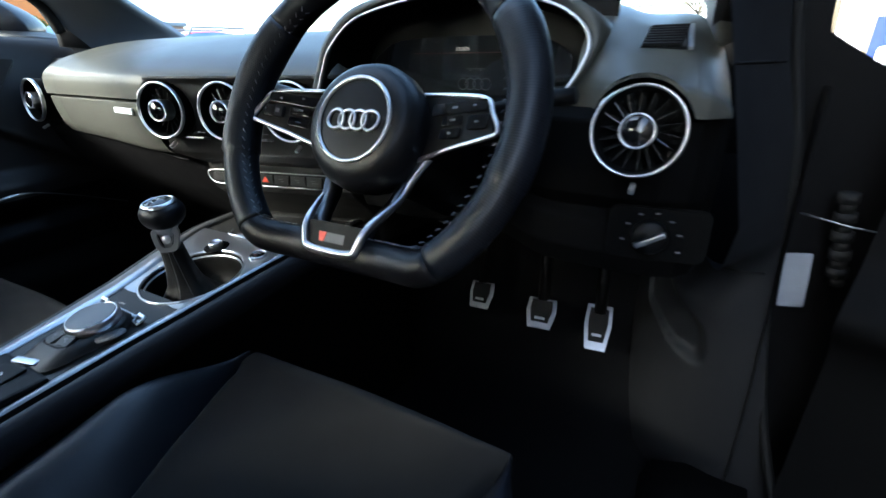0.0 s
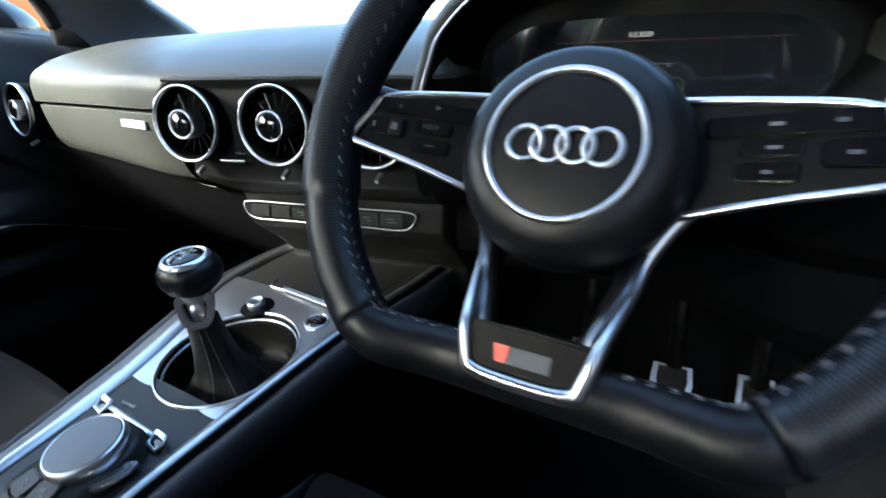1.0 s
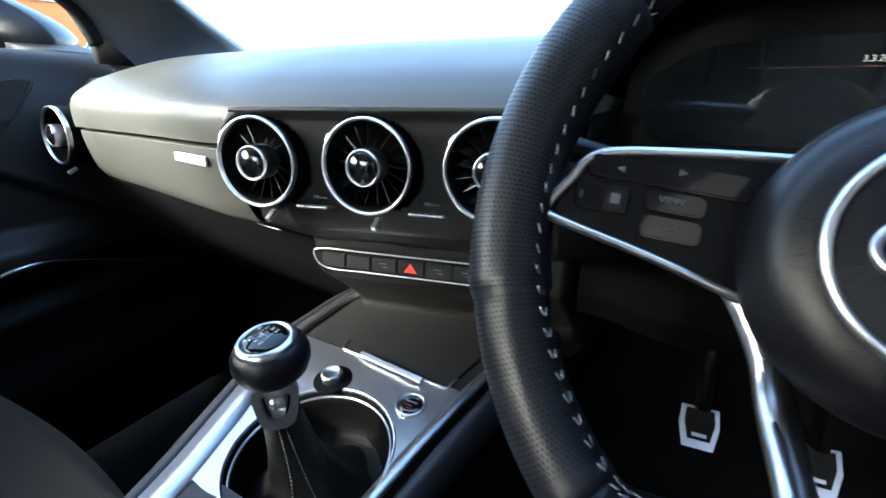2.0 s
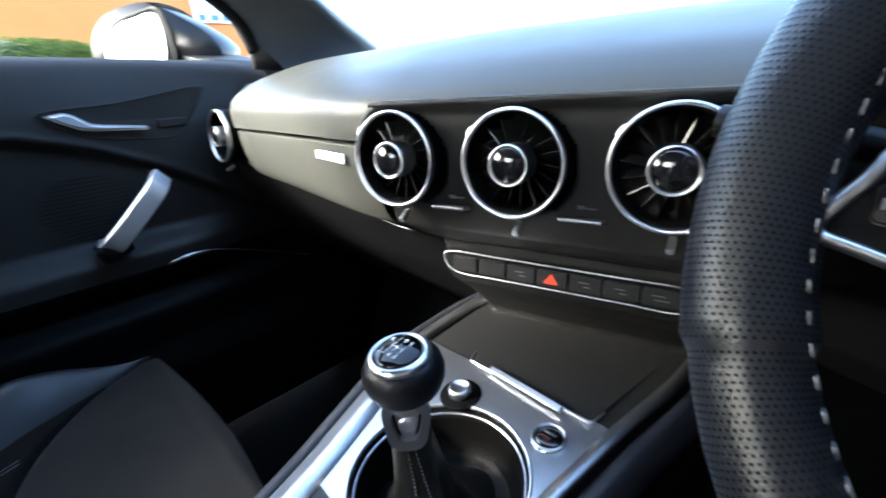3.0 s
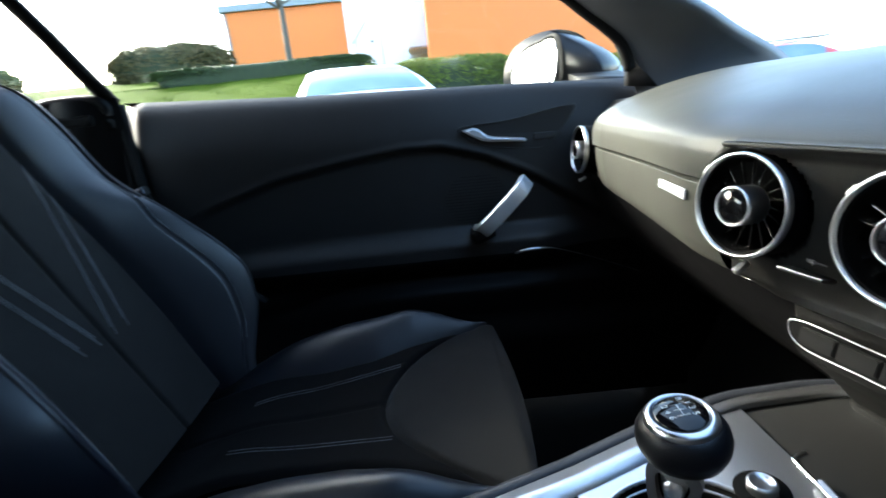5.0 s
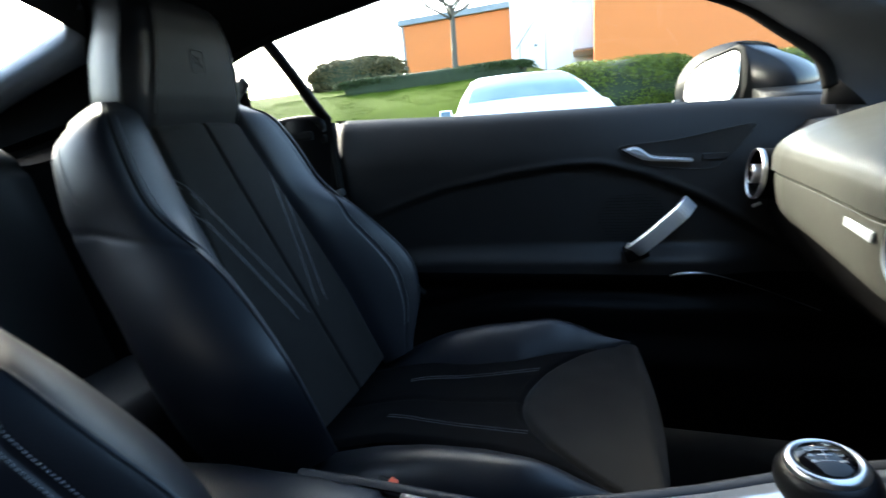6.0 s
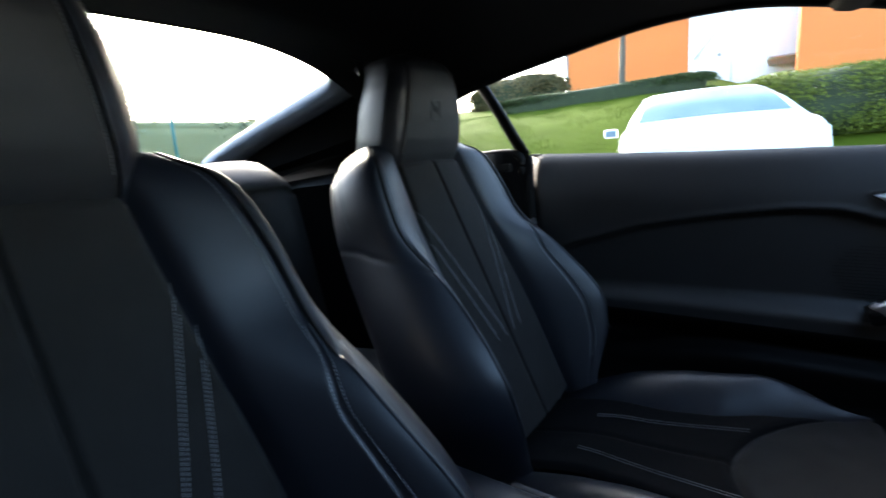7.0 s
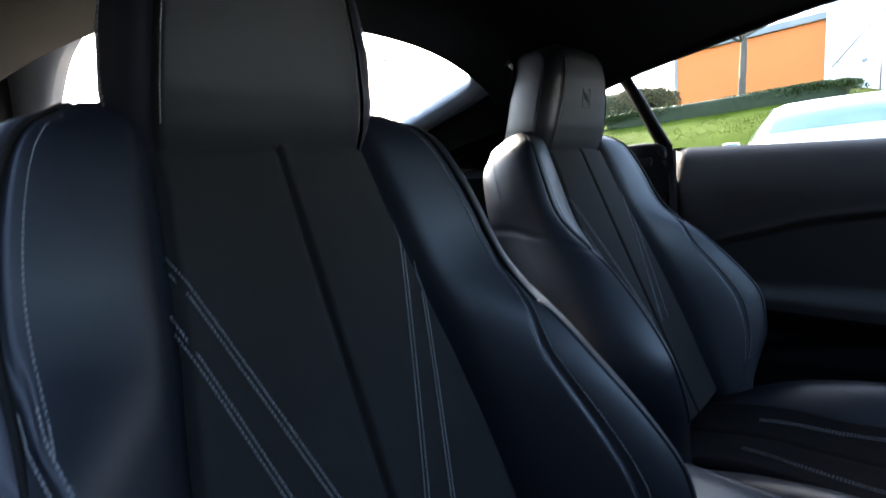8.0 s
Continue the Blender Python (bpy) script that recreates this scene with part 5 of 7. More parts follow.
part("toggle_bar", tube([(tx, 0.3765 - 0.03 * (tx + 0.03), con_z(0.37) + 0.006) for tx in span(-0.026, 0.050, 8)], 0.0028, 8, flat=0.6), M_HANDLE, co, "bright bar between the toggles")
for bx, by, ww, rz in ((0.0165, 0.2975, 0.022, -6), (0.0400, 0.2990, 0.022, 12)):
    bm2 = Matrix.Translation((bx, by - 0.003, hz0 + 0.0150)) @ pose(0, 0, 0, 15, 0, rz)
    b = part("menu_button", prism(rounded(ww, 0.018, 0.004, 4), 0.0034, bm2, 0.0012), M_LID, hump, "dark grey button below the dial")
    part("mark", joined(block(0.006, 0.0030, 0.0004, bm2 @ Matrix.Translation((-0.001, 0.002, 0.0035)), 0), block(0.004, 0.0016, 0.0004, bm2 @ Matrix.Translation((0.002, -0.002, 0.0035)), 0)), M_DIM, b)
part("button_gap", tube(curve_pts([(0.002, 0.299, hz0 + 0.0150), (0.008, 0.2850, hz0 + 0.0134), (0.028, 0.2835, hz0 + 0.0134), (0.046, 0.2865, hz0 + 0.0136), (0.053, 0.300, hz0 + 0.0150)], 5), 0.0013, 6), M_HOLE, hump, "dark gap round the buttons")
lettering("word", "NAV/MAP", 0.0048, Matrix.Translation((-0.018, 0.388, con_z(0.388) + 0.0022)) @ pose(0, 0, 0, 4, 0, 4), M_MARK, co)
lettering("word", "TEL", 0.0048, Matrix.Translation((-0.044, 0.372, con_z(0.372) + 0.0022)) @ pose(0, 0, 0, 4), M_MARK, co)
part("wrist_pad", prism([(p.x, p.y) for p in curve_pts([(0.046, 0.312, 0), (0.062, 0.314, 0), (0.071, 0.334, 0), (0.069, 0.350, 0), (0.060, 0.344, 0), (0.050, 0.330, 0)], 4, True)], 0.006, Matrix.Translation((0, 0, hz0 + 0.008)), 0.002), M_SATIN, co, "bright wedge below the dial")
# parking brake switch block
pb = part("brake_switch", block(0.108, 0.115, 0.012, pose(0.024, 0.200, con_z(0.2) + 0.006), 0.004), M_PLASTIC, co)
part("switch_key", block(0.038, 0.034, 0.004, pose(0.025, 0.232, con_z(0.2) + 0.0125, 3, 0, 8), 0.0015), M_PLASTIC, pb)
part("switch_edge", block(0.038, 0.010, 0.006, pose(0.019, 0.259, con_z(0.2) + 0.012, 5, 0, 14), 0.002), M_SATIN, pb, "bright switch edge")
part("mark", lathe([(0.005, 0), (0.004, 0.0003), (0.003, 0.0)], pose(0.025, 0.230, con_z(0.2) + 0.0152), 20, False), M_MARK, pb)

# gear lever
gl = thing("gear_lever", (0.012, 0.475, 0.62), "gear lever with leather ball knob and silver collar", "gear lever")


def boot_pt(a, q):
    """The leather boot: slim under the collar, in loose folds, spread wide at its foot."""
    r = 0.0165 + 0.012 * q + 0.036 * q ** 3.4
    r *= 1 + 0.10 * q * math.sin(3 * a + 0.8 + 2.2 * q) + 0.055 * q * math.sin(7 * a + 4 * q) - 0.06 * math.exp(-((q - 0.55) / 0.07) ** 2) * (1 + math.sin(2 * a)) * 0.5
    return Vector((lerp(0.007, 0.014, q) + r * math.cos(a), lerp(0.468, 0.481, q) + r * math.sin(a), lerp(0.676, 0.566, q ** 0.9)))


part("boot", loft([[boot_pt(2 * math.pi * j / 64, q) for j in range(64)] for q in span(0, 1, 26)]), M_BOOT, gl, "soft black leather boot in loose folds")
for bx in (-16, 16):
    run = [boot_pt(radians(-42 + bx * (0.6 + 0.6 * q)), q) + Vector((0.0006, -0.0006, 0.0002)) for q in span(0.04, 0.86, 53)]
    part("boot_seam", joined(*[tube([run[i], run[i + 1]], 0.0005, 4) for i in range(0, 52, 2)]), M_STITCH, gl, "pale stitched seam", kind="stuff")
# forked collar: a shield with an open window and a bright stud in it
cm = Matrix.Translation((0.0065, 0.4675, 0.670)) @ pose(0, 0, 0, 0, 0, 48) @ Matrix.Translation((0, -0.0175, 0.002)) @ pose(0, 0, 0, 90 - 14, 0, 0)


def shield(k, z, n=40):
    out = []
    for i in range(n):
        c, q = math.cos(2 * math.pi * i / n), math.sin(2 * math.pi * i / n)
        x, y = math.copysign(abs(c) ** 0.55, c), math.copysign(abs(q) ** 0.55, q)
        w = lerp(0.0135, 0.0205, (y + 1) / 2) if k else lerp(0.0075, 0.0130, (y + 1) / 2)
        out.append(cm @ Vector((x * w, 0.019 + y * (0.0190 if k else 0.0118), z)))
    return out


fo = [shield(1, -0.006), shield(1, 0.0015), shield(1, 0.0035), shield(0, 0.0035), shield(0, -0.006), shield(1, -0.006)]
cb = loft(fo, True, False)
bmesh.ops.remove_doubles(cb, verts=cb.verts, dist=1e-6)
part("collar", smooth(cb, False), M_SATIN, gl, "satin silver forked collar")
part("collar_window", prism([(p.x, p.y) for p in (cm.inverted() @ v for v in shield(0, 0))], 0.002, cm @ Matrix.Translation((0, 0, -0.0055))), M_GLOSS, gl, "dark glossy inset")
part("collar_stud", lathe([(0.0072, 0.0), (0.0072, 0.004), (0.0056, 0.0058), (0, 0.0062)], cm @ Matrix.Translation((0, 0.020, -0.0038)), 20), M_CHROME, gl, "bright stud in the inset")
part("collar_cup", lathe([(0.0135, -0.001), (0.0140, 0.004), (0.0128, 0.014), (0.0125, 0.028), (0.0170, 0.038), (0.0180, 0.043), (0.013, 0.044)], Matrix.Translation((0.0065, 0.4675, 0.668)), 40), M_SILVER, gl, "dark satin socket under the knob")
kmm = Matrix.Translation((0.006, 0.4695, 0.7235)) @ pose(0, 0, 0, 8, 0, 0)
part("knob", lathe([(0.0, -0.017), (0.012, -0.0168), (0.0205, -0.0140), (0.0272, -0.0080), (0.0306, -0.0005), (0.0314, 0.0055), (0.0302, 0.0120), (0.0270, 0.0175), (0.0238, 0.0200), (0.019, 0.0215)], kmm, 64), M_RIMS, gl, "black leather ball knob")
kr = part("knob_ring", lathe([(0.0248, 0.0188), (0.0244, 0.0212), (0.0230, 0.0232), (0.0212, 0.0243), (0.0200, 0.0245), (0.0194, 0.0236)], kmm, 56, False), M_CHROME, gl, "bright chrome ring")
cap = part("knob_cap", lathe([(0.0197, 0.0236), (0.0165, 0.0250), (0.0115, 0.0263), (0.006, 0.0271), (0.0, 0.0273)], kmm, 48), M_CAP, gl, "glossy black shift diagram cap")
kz = kmm @ Matrix.Translation((0, 0, 0.0275))
for pts in (((-0.0055, 0.0045), (-0.0055, -0.0045)), ((0, 0.0045), (0, -0.0045)), ((0.0055, 0.0045), (0.0055, -0.0045)), ((-0.0055, 0), (0.0055, 0))):
    part("mark", tube([kz @ Vector((*p, -7.2 * (p[0] ** 2 + p[1] ** 2))) for p in pts], 0.00042, 5), M_MARK, cap)
for tx, px, py in (("1", -0.0058, 0.0080), ("3", 0, 0.0085), ("5", 0.0058, 0.0080), ("2", -0.0058, -0.0080), ("4", 0, -0.0085), ("6", 0.0058, -0.0080), ("R", -0.0115, 0.0050)):
    lettering("digit", tx, 0.0064, kz @ Matrix.Translation((px, py, -7.0 * (px * px + py * py))), M_MARK, cap)

# armrest box and belt buckle
ar = thing("armrest", (0.03, -0.08, 0.3), "black leather armrest box between the seats", "armrest")
rings = []
for y, w, h in ((-0.26, 0.034, 0.0), (-0.25, 0.052, 0.008), (-0.15, 0.066, 0.010), (0.0, 0.072, 0.009), (0.07, 0.070, 0.006), (0.088, 0.060, -0.004)):
    rings.append([Vector((0.022 + w * sx, y, 0.565 + (0.032 + h) * hz - (0.02 if hz < 0 else 0))) for sx, hz in ((-1, -1), (-1.04, 0.2), (-0.97, 0.7), (-0.8, 0.94), (-0.4, 1.02), (0, 1.04), (0.4, 1.02), (0.8, 0.94), (0.97, 0.7), (1.04, 0.2), (1, -1))])
part("lid", loft(rings), M_LEATHER, ar, "padded leather lid")
part("box", block(0.10, 0.30, 0.28, pose(0.022, -0.10, 0.40), 0.01), M_PLASTIC, ar)
bk = thing("belt_buckle", (-0.075, 0.06, 0.45), "black belt buckle with an orange-red button", "belt buckle")
part("body", block(0.026, 0.05, 0.075, pose(-0.064, 0.062, 0.542, -25), 0.005), M_PLASTIC, bk)
part("button", block(0.020, 0.012, 0.020, pose(-0.064, 0.074, 0.577, -25), 0.003), M_ORANGE_B, bk, "orange-red release button")

# ---- seats ----
AB, AH = radians(24), radians(5)
S_S = [-0.62, -0.52, -0.44, -0.38, -0.325, -0.26, -0.226, -0.19, -0.15, -0.10, -0.057, -0.02, 0.0, 0.015, 0.030, 0.042]
S_W = [0.20, 0.266, 0.298, 0.300, 0.293, 0.277, 0.266, 0.256, 0.246, 0.244, 0.238, 0.228, 0.218, 0.206, 0.186, 0.155]
S_B = [0.20, 0.262, 0.268, 0.263, 0.258, 0.254, 0.252, 0.250, 0.246, 0.238, 0.225, 0.212, 0.203, 0.192, 0.172, 0.140]
S_R = [0.170, 0.224, 0.238, 0.230, 0.220, 0.213, 0.212, 0.214, 0.218, 0.214, 0.206, 0.196, 0.188, 0.178, 0.162, 0.138]
S_H = [0.05, 0.112, 0.132, 0.120, 0.102, 0.077, 0.056, 0.038, 0.027, 0.027, 0.026, 0.024, 0.021, 0.014, 0.002, -0.020]
S_P = [0.138, 0.141, 0.144, 0.141, 0.138, 0.131, 0.126, 0.120, 0.116, 0.111, 0.107, 0.104, 0.102, 0.101, 0.100, 0.100]
BASE = Vector((0, -0.40, 1.05))


def back_pt(u, s, d):
    return Vector((u, BASE.y - s * math.sin(AB) + d * math.cos(AB), BASE.z + s * math.cos(AB) + d * math.sin(AB)))


def prof(s):
    return [sum(float(np.interp(s + o, S_S, v)) for o in (-0.022, -0.011, 0, 0.011, 0.022)) / 5 for v in (S_W, S_R, S_H, S_P, S_B)]


def panel_d(u, s, p):
    d = 0.010 * (1 - (u / p) ** 2)
    d -= 0.010 * math.exp(-(u / 0.0030) ** 2)
    d -= 0.010 * math.exp(-((abs(u) - p) / 0.0045) ** 2)
    d -= 0.010 * math.exp(-((s - 0.0) / 0.008) ** 2)
    return d


def panel_pt(k, s):
    p = prof(s)[3]
    u = k * p
    return back_pt(u, s, panel_d(u, s, p))


def bolster_pt(sx, k, s):
    w, r, h, p, b = prof(s)
    if k < 0.5:
        f = k / 0.5
        u, d = lerp(p, r, f), h * (1 - (1 - f) ** lerp(2.2, 1.35, step(-0.19, -0.27, s))) - 0.012 * math.exp(-((f) / 0.10) ** 2)
    else:
        # round over the crest to the widest place, then tucked in towards the shell
        t = (k - 0.5) / 0.5 * math.pi * 0.62
        q = max(0.0, (t - math.pi / 2) / (math.pi * 0.12))
        u, d = r + (w - r) * math.sin(min(t, math.pi / 2)) - (w - b) * q ** 2, h - (h + 0.105) * (0.62 * lerp(1 - math.cos(min(t, math.pi / 2)), min(t, math.pi / 2) * 2 / math.pi, 0.25 * step(-0.19, -0.32, s)) + 0.38 * q)
        sm = -0.238 + 0.23 * (k - 0.5)
        u -= 0.0026 * math.exp(-((s - sm) / 0.0042) ** 2)
        d -= 0.002 * math.exp(-((s - sm) / 0.005) ** 2) * step(0.8, 0.5, k)
    # seam along the bolster's crest below the shoulder
    cr = 0.44 - 0.12 * step(-0.20, -0.30, s)
    d -= 0.005 * math.exp(-((k - cr) / 0.010) ** 2) * step(-0.15, -0.19, s)
    d -= 0.004 * math.exp(-((k - 0.46) / 0.010) ** 2) * step(-0.24, -0.18, s)
    return back_pt(sx * u, s, d)


def head_pt(u, h, d):
    return Vector((u, BASE.y + 0.002 + h * math.sin(AH) + d * math.cos(AH), BASE.z + 0.002 + h * math.cos(AH) - d * math.sin(AH)))


H_H = [-0.012, 0.01, 0.04, 0.09, 0.14, 0.175, 0.195, 0.205]
H_F = [0.100, 0.101, 0.099, 0.092, 0.083, 0.075, 0.067, 0.057]
H_D = [0.002, 0.011, 0.0185, 0.024, 0.0235, 0.017, 0.002, -0.020]
H_W = [0.124, 0.127, 0.129, 0.124, 0.113, 0.102, 0.091, 0.079]


def face_pt(k, h):
    f, d = float(np.interp(h, H_H, H_F)), float(np.interp(h, H_H, H_D))
    return head_pt(k * f, h, d - 0.006 * abs(k) ** 3 - 0.006 * math.exp(-((abs(k) - 1) / 0.04) ** 2))


def wing_pt(sx, k, h):
    f, d, w = (float(np.interp(h, H_H, v)) for v in (H_F, H_D, H_W))
    h -= 0.026 * k ** 2 * step(0.09, 0.205, h)
    if k < 0.55:
        q = k / 0.55
        u, dd2 = lerp(f, w, q), d - 0.006 - 0.030 * math.sin(q * math.pi * 0.5) ** 0.8 + 0.012 * math.sin(q * math.pi)
    else:
        t = (k - 0.55) / 0.45
        u, dd2 = w - 0.012 * t * t, d - 0.036 - 0.085 * t
    return head_pt(sx * u, h, dd2)


def seam_x(y):
    """Half width of the cushion's middle, up to the bolster seams."""
    return float(np.interp(y, [-0.28, 0.05, 0.15, 0.25, 0.32, 0.36, 0.40], [0.135, 0.125, 0.136, 0.168, 0.196, 0.205, 0.205]))


def cush_w(y):
    return float(np.interp(y, [-0.28, -0.1, 0.2, 0.28, 0.33, 0.37], [0.24, 0.275, 0.272, 0.258, 0.232, 0.209]))


def pad_y(x, back=0.18):
    return back + 0.16 * (abs(x) / 0.2) ** 2.0


def cush_z(x, y, back=0.18):
    """Height of the middle of the seat cushion."""
    ax, sx2 = abs(x), seam_x(y)
    z = 0.500 + 0.030 * step(0.0, 0.34, y) - 0.05 * step(0.0, -0.25, y) - 0.016 * step(0.365, 0.402, y) ** 2
    z += 0.010 * (ax / sx2) ** 2 * (1 - step(0.2, 0.35, y))
    z -= 0.012 * math.exp(-((ax - sx2) / 0.006) ** 2) * (1 - step(0.33, 0.36, y))
    z -= 0.006 * math.exp(-(x / 0.004) ** 2) * (1 - step(0.15, 0.2, y))
    z -= 0.010 * math.exp(-((y - pad_y(x, back)) / 0.006) ** 2) * (ax < 0.2)
    return z + 0.0012 * noise.noise((x * 22, y * 22, 0.3))


def bolster_z(k, y):
    """Height of the cushion's side bolster, from its seam (0) to its outer edge (1)."""
    z0 = 0.500 + 0.030 * step(0.0, 0.34, y) - 0.05 * step(0.0, -0.25, y)
    h = 0.050 * (1 - step(0.20, 0.355, y)) * step(-0.16, 0.10, y) + 0.008
    return z0 - 0.010 * (1 - k) ** 6 + h * math.sin(math.pi * min(1.0, k ** 1.25)) ** 0.75 - 0.055 * k ** 5


def stitch_row(pts, fn, gap=0.0040, lng=0.0029, rad=0.0007, up=0.0012):
    """Dashes of thread along a line of (a, b) places on the surface fn."""
    out = []
    p3 = [fn(*p) for p in pts]
    for a, b in zip(p3, p3[1:]):
        n = max(1, int((b - a).length / gap))
        for i in range(n):
            q = a.lerp(b, i / n)
            e = a.lerp(b, i / n + lng / max(1e-6, (b - a).length))
            out.append(tube([q, e], rad, 4))
    return out


def seat(at, name, label, slide=0.0, back=0.18, badge=True):
    th = thing(name, (0, 0, 0.25), label, "car seat", "front seats")
    part("back_panel", grid(panel_pt, span(-1, 1, 121), span(-0.60, 0.010, 80)), M_SUEDE, th, "black suede backrest centre")
    for sx in (-1, 1):
        part("back_bolster", grid(lambda k, s: bolster_pt(sx, k, s), span(0, 1, 81), span(-0.62, 0.042, 100)), M_LEATHER, th, "black leather side bolster")
        part("piping", tube([bolster_pt(sx, 0.475, s) for s in span(-0.235, 0.028, 40)], [0.0008 + 0.0022 * math.sin(math.pi * (i + 1) / 42) ** 0.4 for i in range(40)], 8), M_RUBBER, th, "dark piped seam")
        part("ridge_seam", tube([bolster_pt(sx, 0.5, s) for s in span(-0.235, -0.54, 40)], [0.0006 + 0.0022 * math.sin(math.pi * (i + 1) / 42) ** 0.4 for i in range(40)], 8), M_LEATHER, th, "leather ridge along the bolster")
        part("headrest_wing", grid(lambda k, h: wing_pt(sx, k, h), span(0, 1, 30), span(-0.05, 0.205, 44)), M_LEATHER, th, "black leather headrest side")
    part("headrest_face", grid(face_pt, span(-1, 1, 61), span(-0.012, 0.205, 40)), M_LEATHERM, th, "black leather headrest front")
    part("headrest_cap", grid(lambda k, t: head_pt(k * lerp(0.062, 0.084, t), 0.205 - 0.004 * t + 0.006 * math.sin(math.pi * t) * (1 - abs(k)) - 0.024 * abs(k) ** 5 * t ** 0.5, lerp(-0.022, -0.135, t)), span(-1, 1, 25), span(0, 1, 8)), M_LEATHER, th)
    # rear shell
    part("back_shell", loft([[back_pt(u * (w - 0.004), s, d) for u, d in ((-1, -0.100), (-0.6, -0.125), (0, -0.13), (0.6, -0.125), (1, -0.100))] for s, w in ((-0.62, 0.19), (-0.43, 0.252), (-0.2, 0.236), (-0.05, 0.208), (0.01, 0.18), (0.03, 0.15))], False, False), M_PLASTIC, th)
    part("headrest_back", grid(lambda k, h: head_pt(k * float(np.interp(h, H_H, H_W)) * 0.92, h, float(np.interp(h, H_H, H_D)) - 0.121 - 0.01 * (1 - k * k)), span(-1, 1, 9), span(-0.06, 0.205, 9)), M_LEATHER, th)
    # stitching
    st = []
    for sx in (-1, 1):
        for (u0, s0, u1, s1) in ((0.112, -0.100, 0.017, -0.40), (0.119, -0.148, 0.048, -0.40)):
            for o in (0.0, 0.014):
                ln = [(lerp(u0, u1, t) * sx, lerp(s0, s1, t) - o) for t in span(0, 1, 14)]
                st += stitch_row(ln, lambda u, s: back_pt(u, s, panel_d(u, s, prof(s)[3]) + 0.0006))
        st += stitch_row([(0.52, s) for s in span(-0.22, 0.02, 14)], lambda k, s: bolster_pt(sx, 0.40, s) + Vector((0, 0.0006, 0)))
        st += stitch_row([(0.52, s) for s in span(-0.10, 0.03, 10)], lambda k, s: bolster_pt(sx, 0.90, s) + Vector((sx * 0.0006, 0, 0)))
        for o in (-0.022, 0.022):
            st += stitch_row([(0, s) for s in span(-0.56, -0.19, 16)], lambda k, s: bolster_pt(sx, 0.44 - 0.12 * step(-0.20, -0.30, s) + o, s) + Vector((0, 0.0008, 0.0004)))
        st += stitch_row([(0, h) for h in span(0.012, 0.19, 10)], lambda k, h: face_pt(sx * 0.94, h) + Vector((0, 0.0006, 0)))
        st += stitch_row([(0, h) for h in span(0.012, 0.18, 10)], lambda k, h: wing_pt(sx, 0.54, h) + Vector((sx * 0.0006, 0.0006, 0)))
    part("stitching", joined(*st), M_STITCH, th, "pale grey double stitching", kind="stuff")
    # embossed badge: a plain rounded outline with bars
    if badge:
        def on(u, h):
            return face_pt(u, h) + Vector((0, 0.0004, 0.0002))
        part("emboss", tube([on(0.06 + 0.16 * a, 0.098 + 0.019 * b) for a, b in rounded(2, 2, 0.4, 4)], 0.0009, 6, True), M_LEATHER, th, "embossed outline")
        for i in range(3):
            part("emboss", tube([on(-0.03 + 0.07 * i, 0.088 + 0.003 * i), on(0.03 + 0.07 * i, 0.106 + 0.002 * i)], 0.0008, 6), M_LEATHER, th)
    # cushion
    def mid_cell(k, y):
        x = k * seam_x(y)
        return Vector((x, y, cush_z(x, y, back)))

    def front_y(k):
        return 0.402 - 0.018 * k * k

    def split_y(k):
        y = 0.25
        for _ in range(12):
            y = lerp(y, pad_y(k * seam_x(y), back), 0.6)
        return y
    # cushion centre takes the suede with shade in its colour
    part("cushion_panel", grid(lambda k, v: mid_cell(k, lerp(-0.28, split_y(k) - 0.001, v)), span(-1, 1, 61), span(0, 1, 60)), M_SUEDEB, th, "black suede cushion centre, darkened for shade")
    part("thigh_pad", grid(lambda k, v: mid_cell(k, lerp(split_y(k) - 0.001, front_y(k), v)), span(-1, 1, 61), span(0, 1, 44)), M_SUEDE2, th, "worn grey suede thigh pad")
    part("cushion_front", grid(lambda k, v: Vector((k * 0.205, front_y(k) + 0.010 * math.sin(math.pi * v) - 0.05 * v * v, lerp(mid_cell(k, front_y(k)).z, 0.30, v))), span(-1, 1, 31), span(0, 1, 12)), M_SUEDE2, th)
    for sx in (-1, 1):
        def bol(k, v):
            y = lerp(-0.28, 0.372, v)
            return Vector((sx * lerp(seam_x(y), cush_w(y), k), y, bolster_z(k, y)))
        part("cushion_bolster", grid(bol, span(0, 1, 40), span(0, 1, 60)), M_LEATHER, th, "black leather cushion bolster")
        part("cushion_side", grid(lambda v, k: Vector((sx * (cush_w(lerp(-0.28, 0.372, v)) + 0.004 * math.sin(math.pi * k)), lerp(-0.28, 0.372, v), lerp(bol(1, v).z, 0.27, k))), span(0, 1, 24), span(0, 1, 6)), M_LEATHER, th)
        part("cushion_corner", grid(lambda a, k: Vector((sx * lerp(0.209, 0.203, a), lerp(0.370, 0.386, a), lerp(0.522, 0.28, k))), [0, 0.5, 1], span(0, 1, 6)), M_SUEDE2, th)
    st = []
    for sx in (-1, 1):
        for o in (0, 0.007):
            st += stitch_row([(sx * (0.055 + o + 0.035 * t), lerp(-0.06, back + 0.02, t)) for t in span(0, 1, 12)], lambda x, y: Vector((x, y, cush_z(x, y, back) + 0.0008)))
    part("cushion_stitching", joined(*st), M_STITCH, th, "pale grey double stitching", kind="stuff")
    part("seat_base", block(0.44, 0.50, 0.10, pose(0, 0.05, 0.285), 0.02), M_PLASTIC, th)
    for ob in th.children:
        if ob.name.startswith(("cushion", "thigh")):
            ob.location.y += slide
    th.location = at
    return th


seat((-0.360, 0.014, 0.25), "front_seat", "black leather and suede sports seat with pale stitching, passenger side")
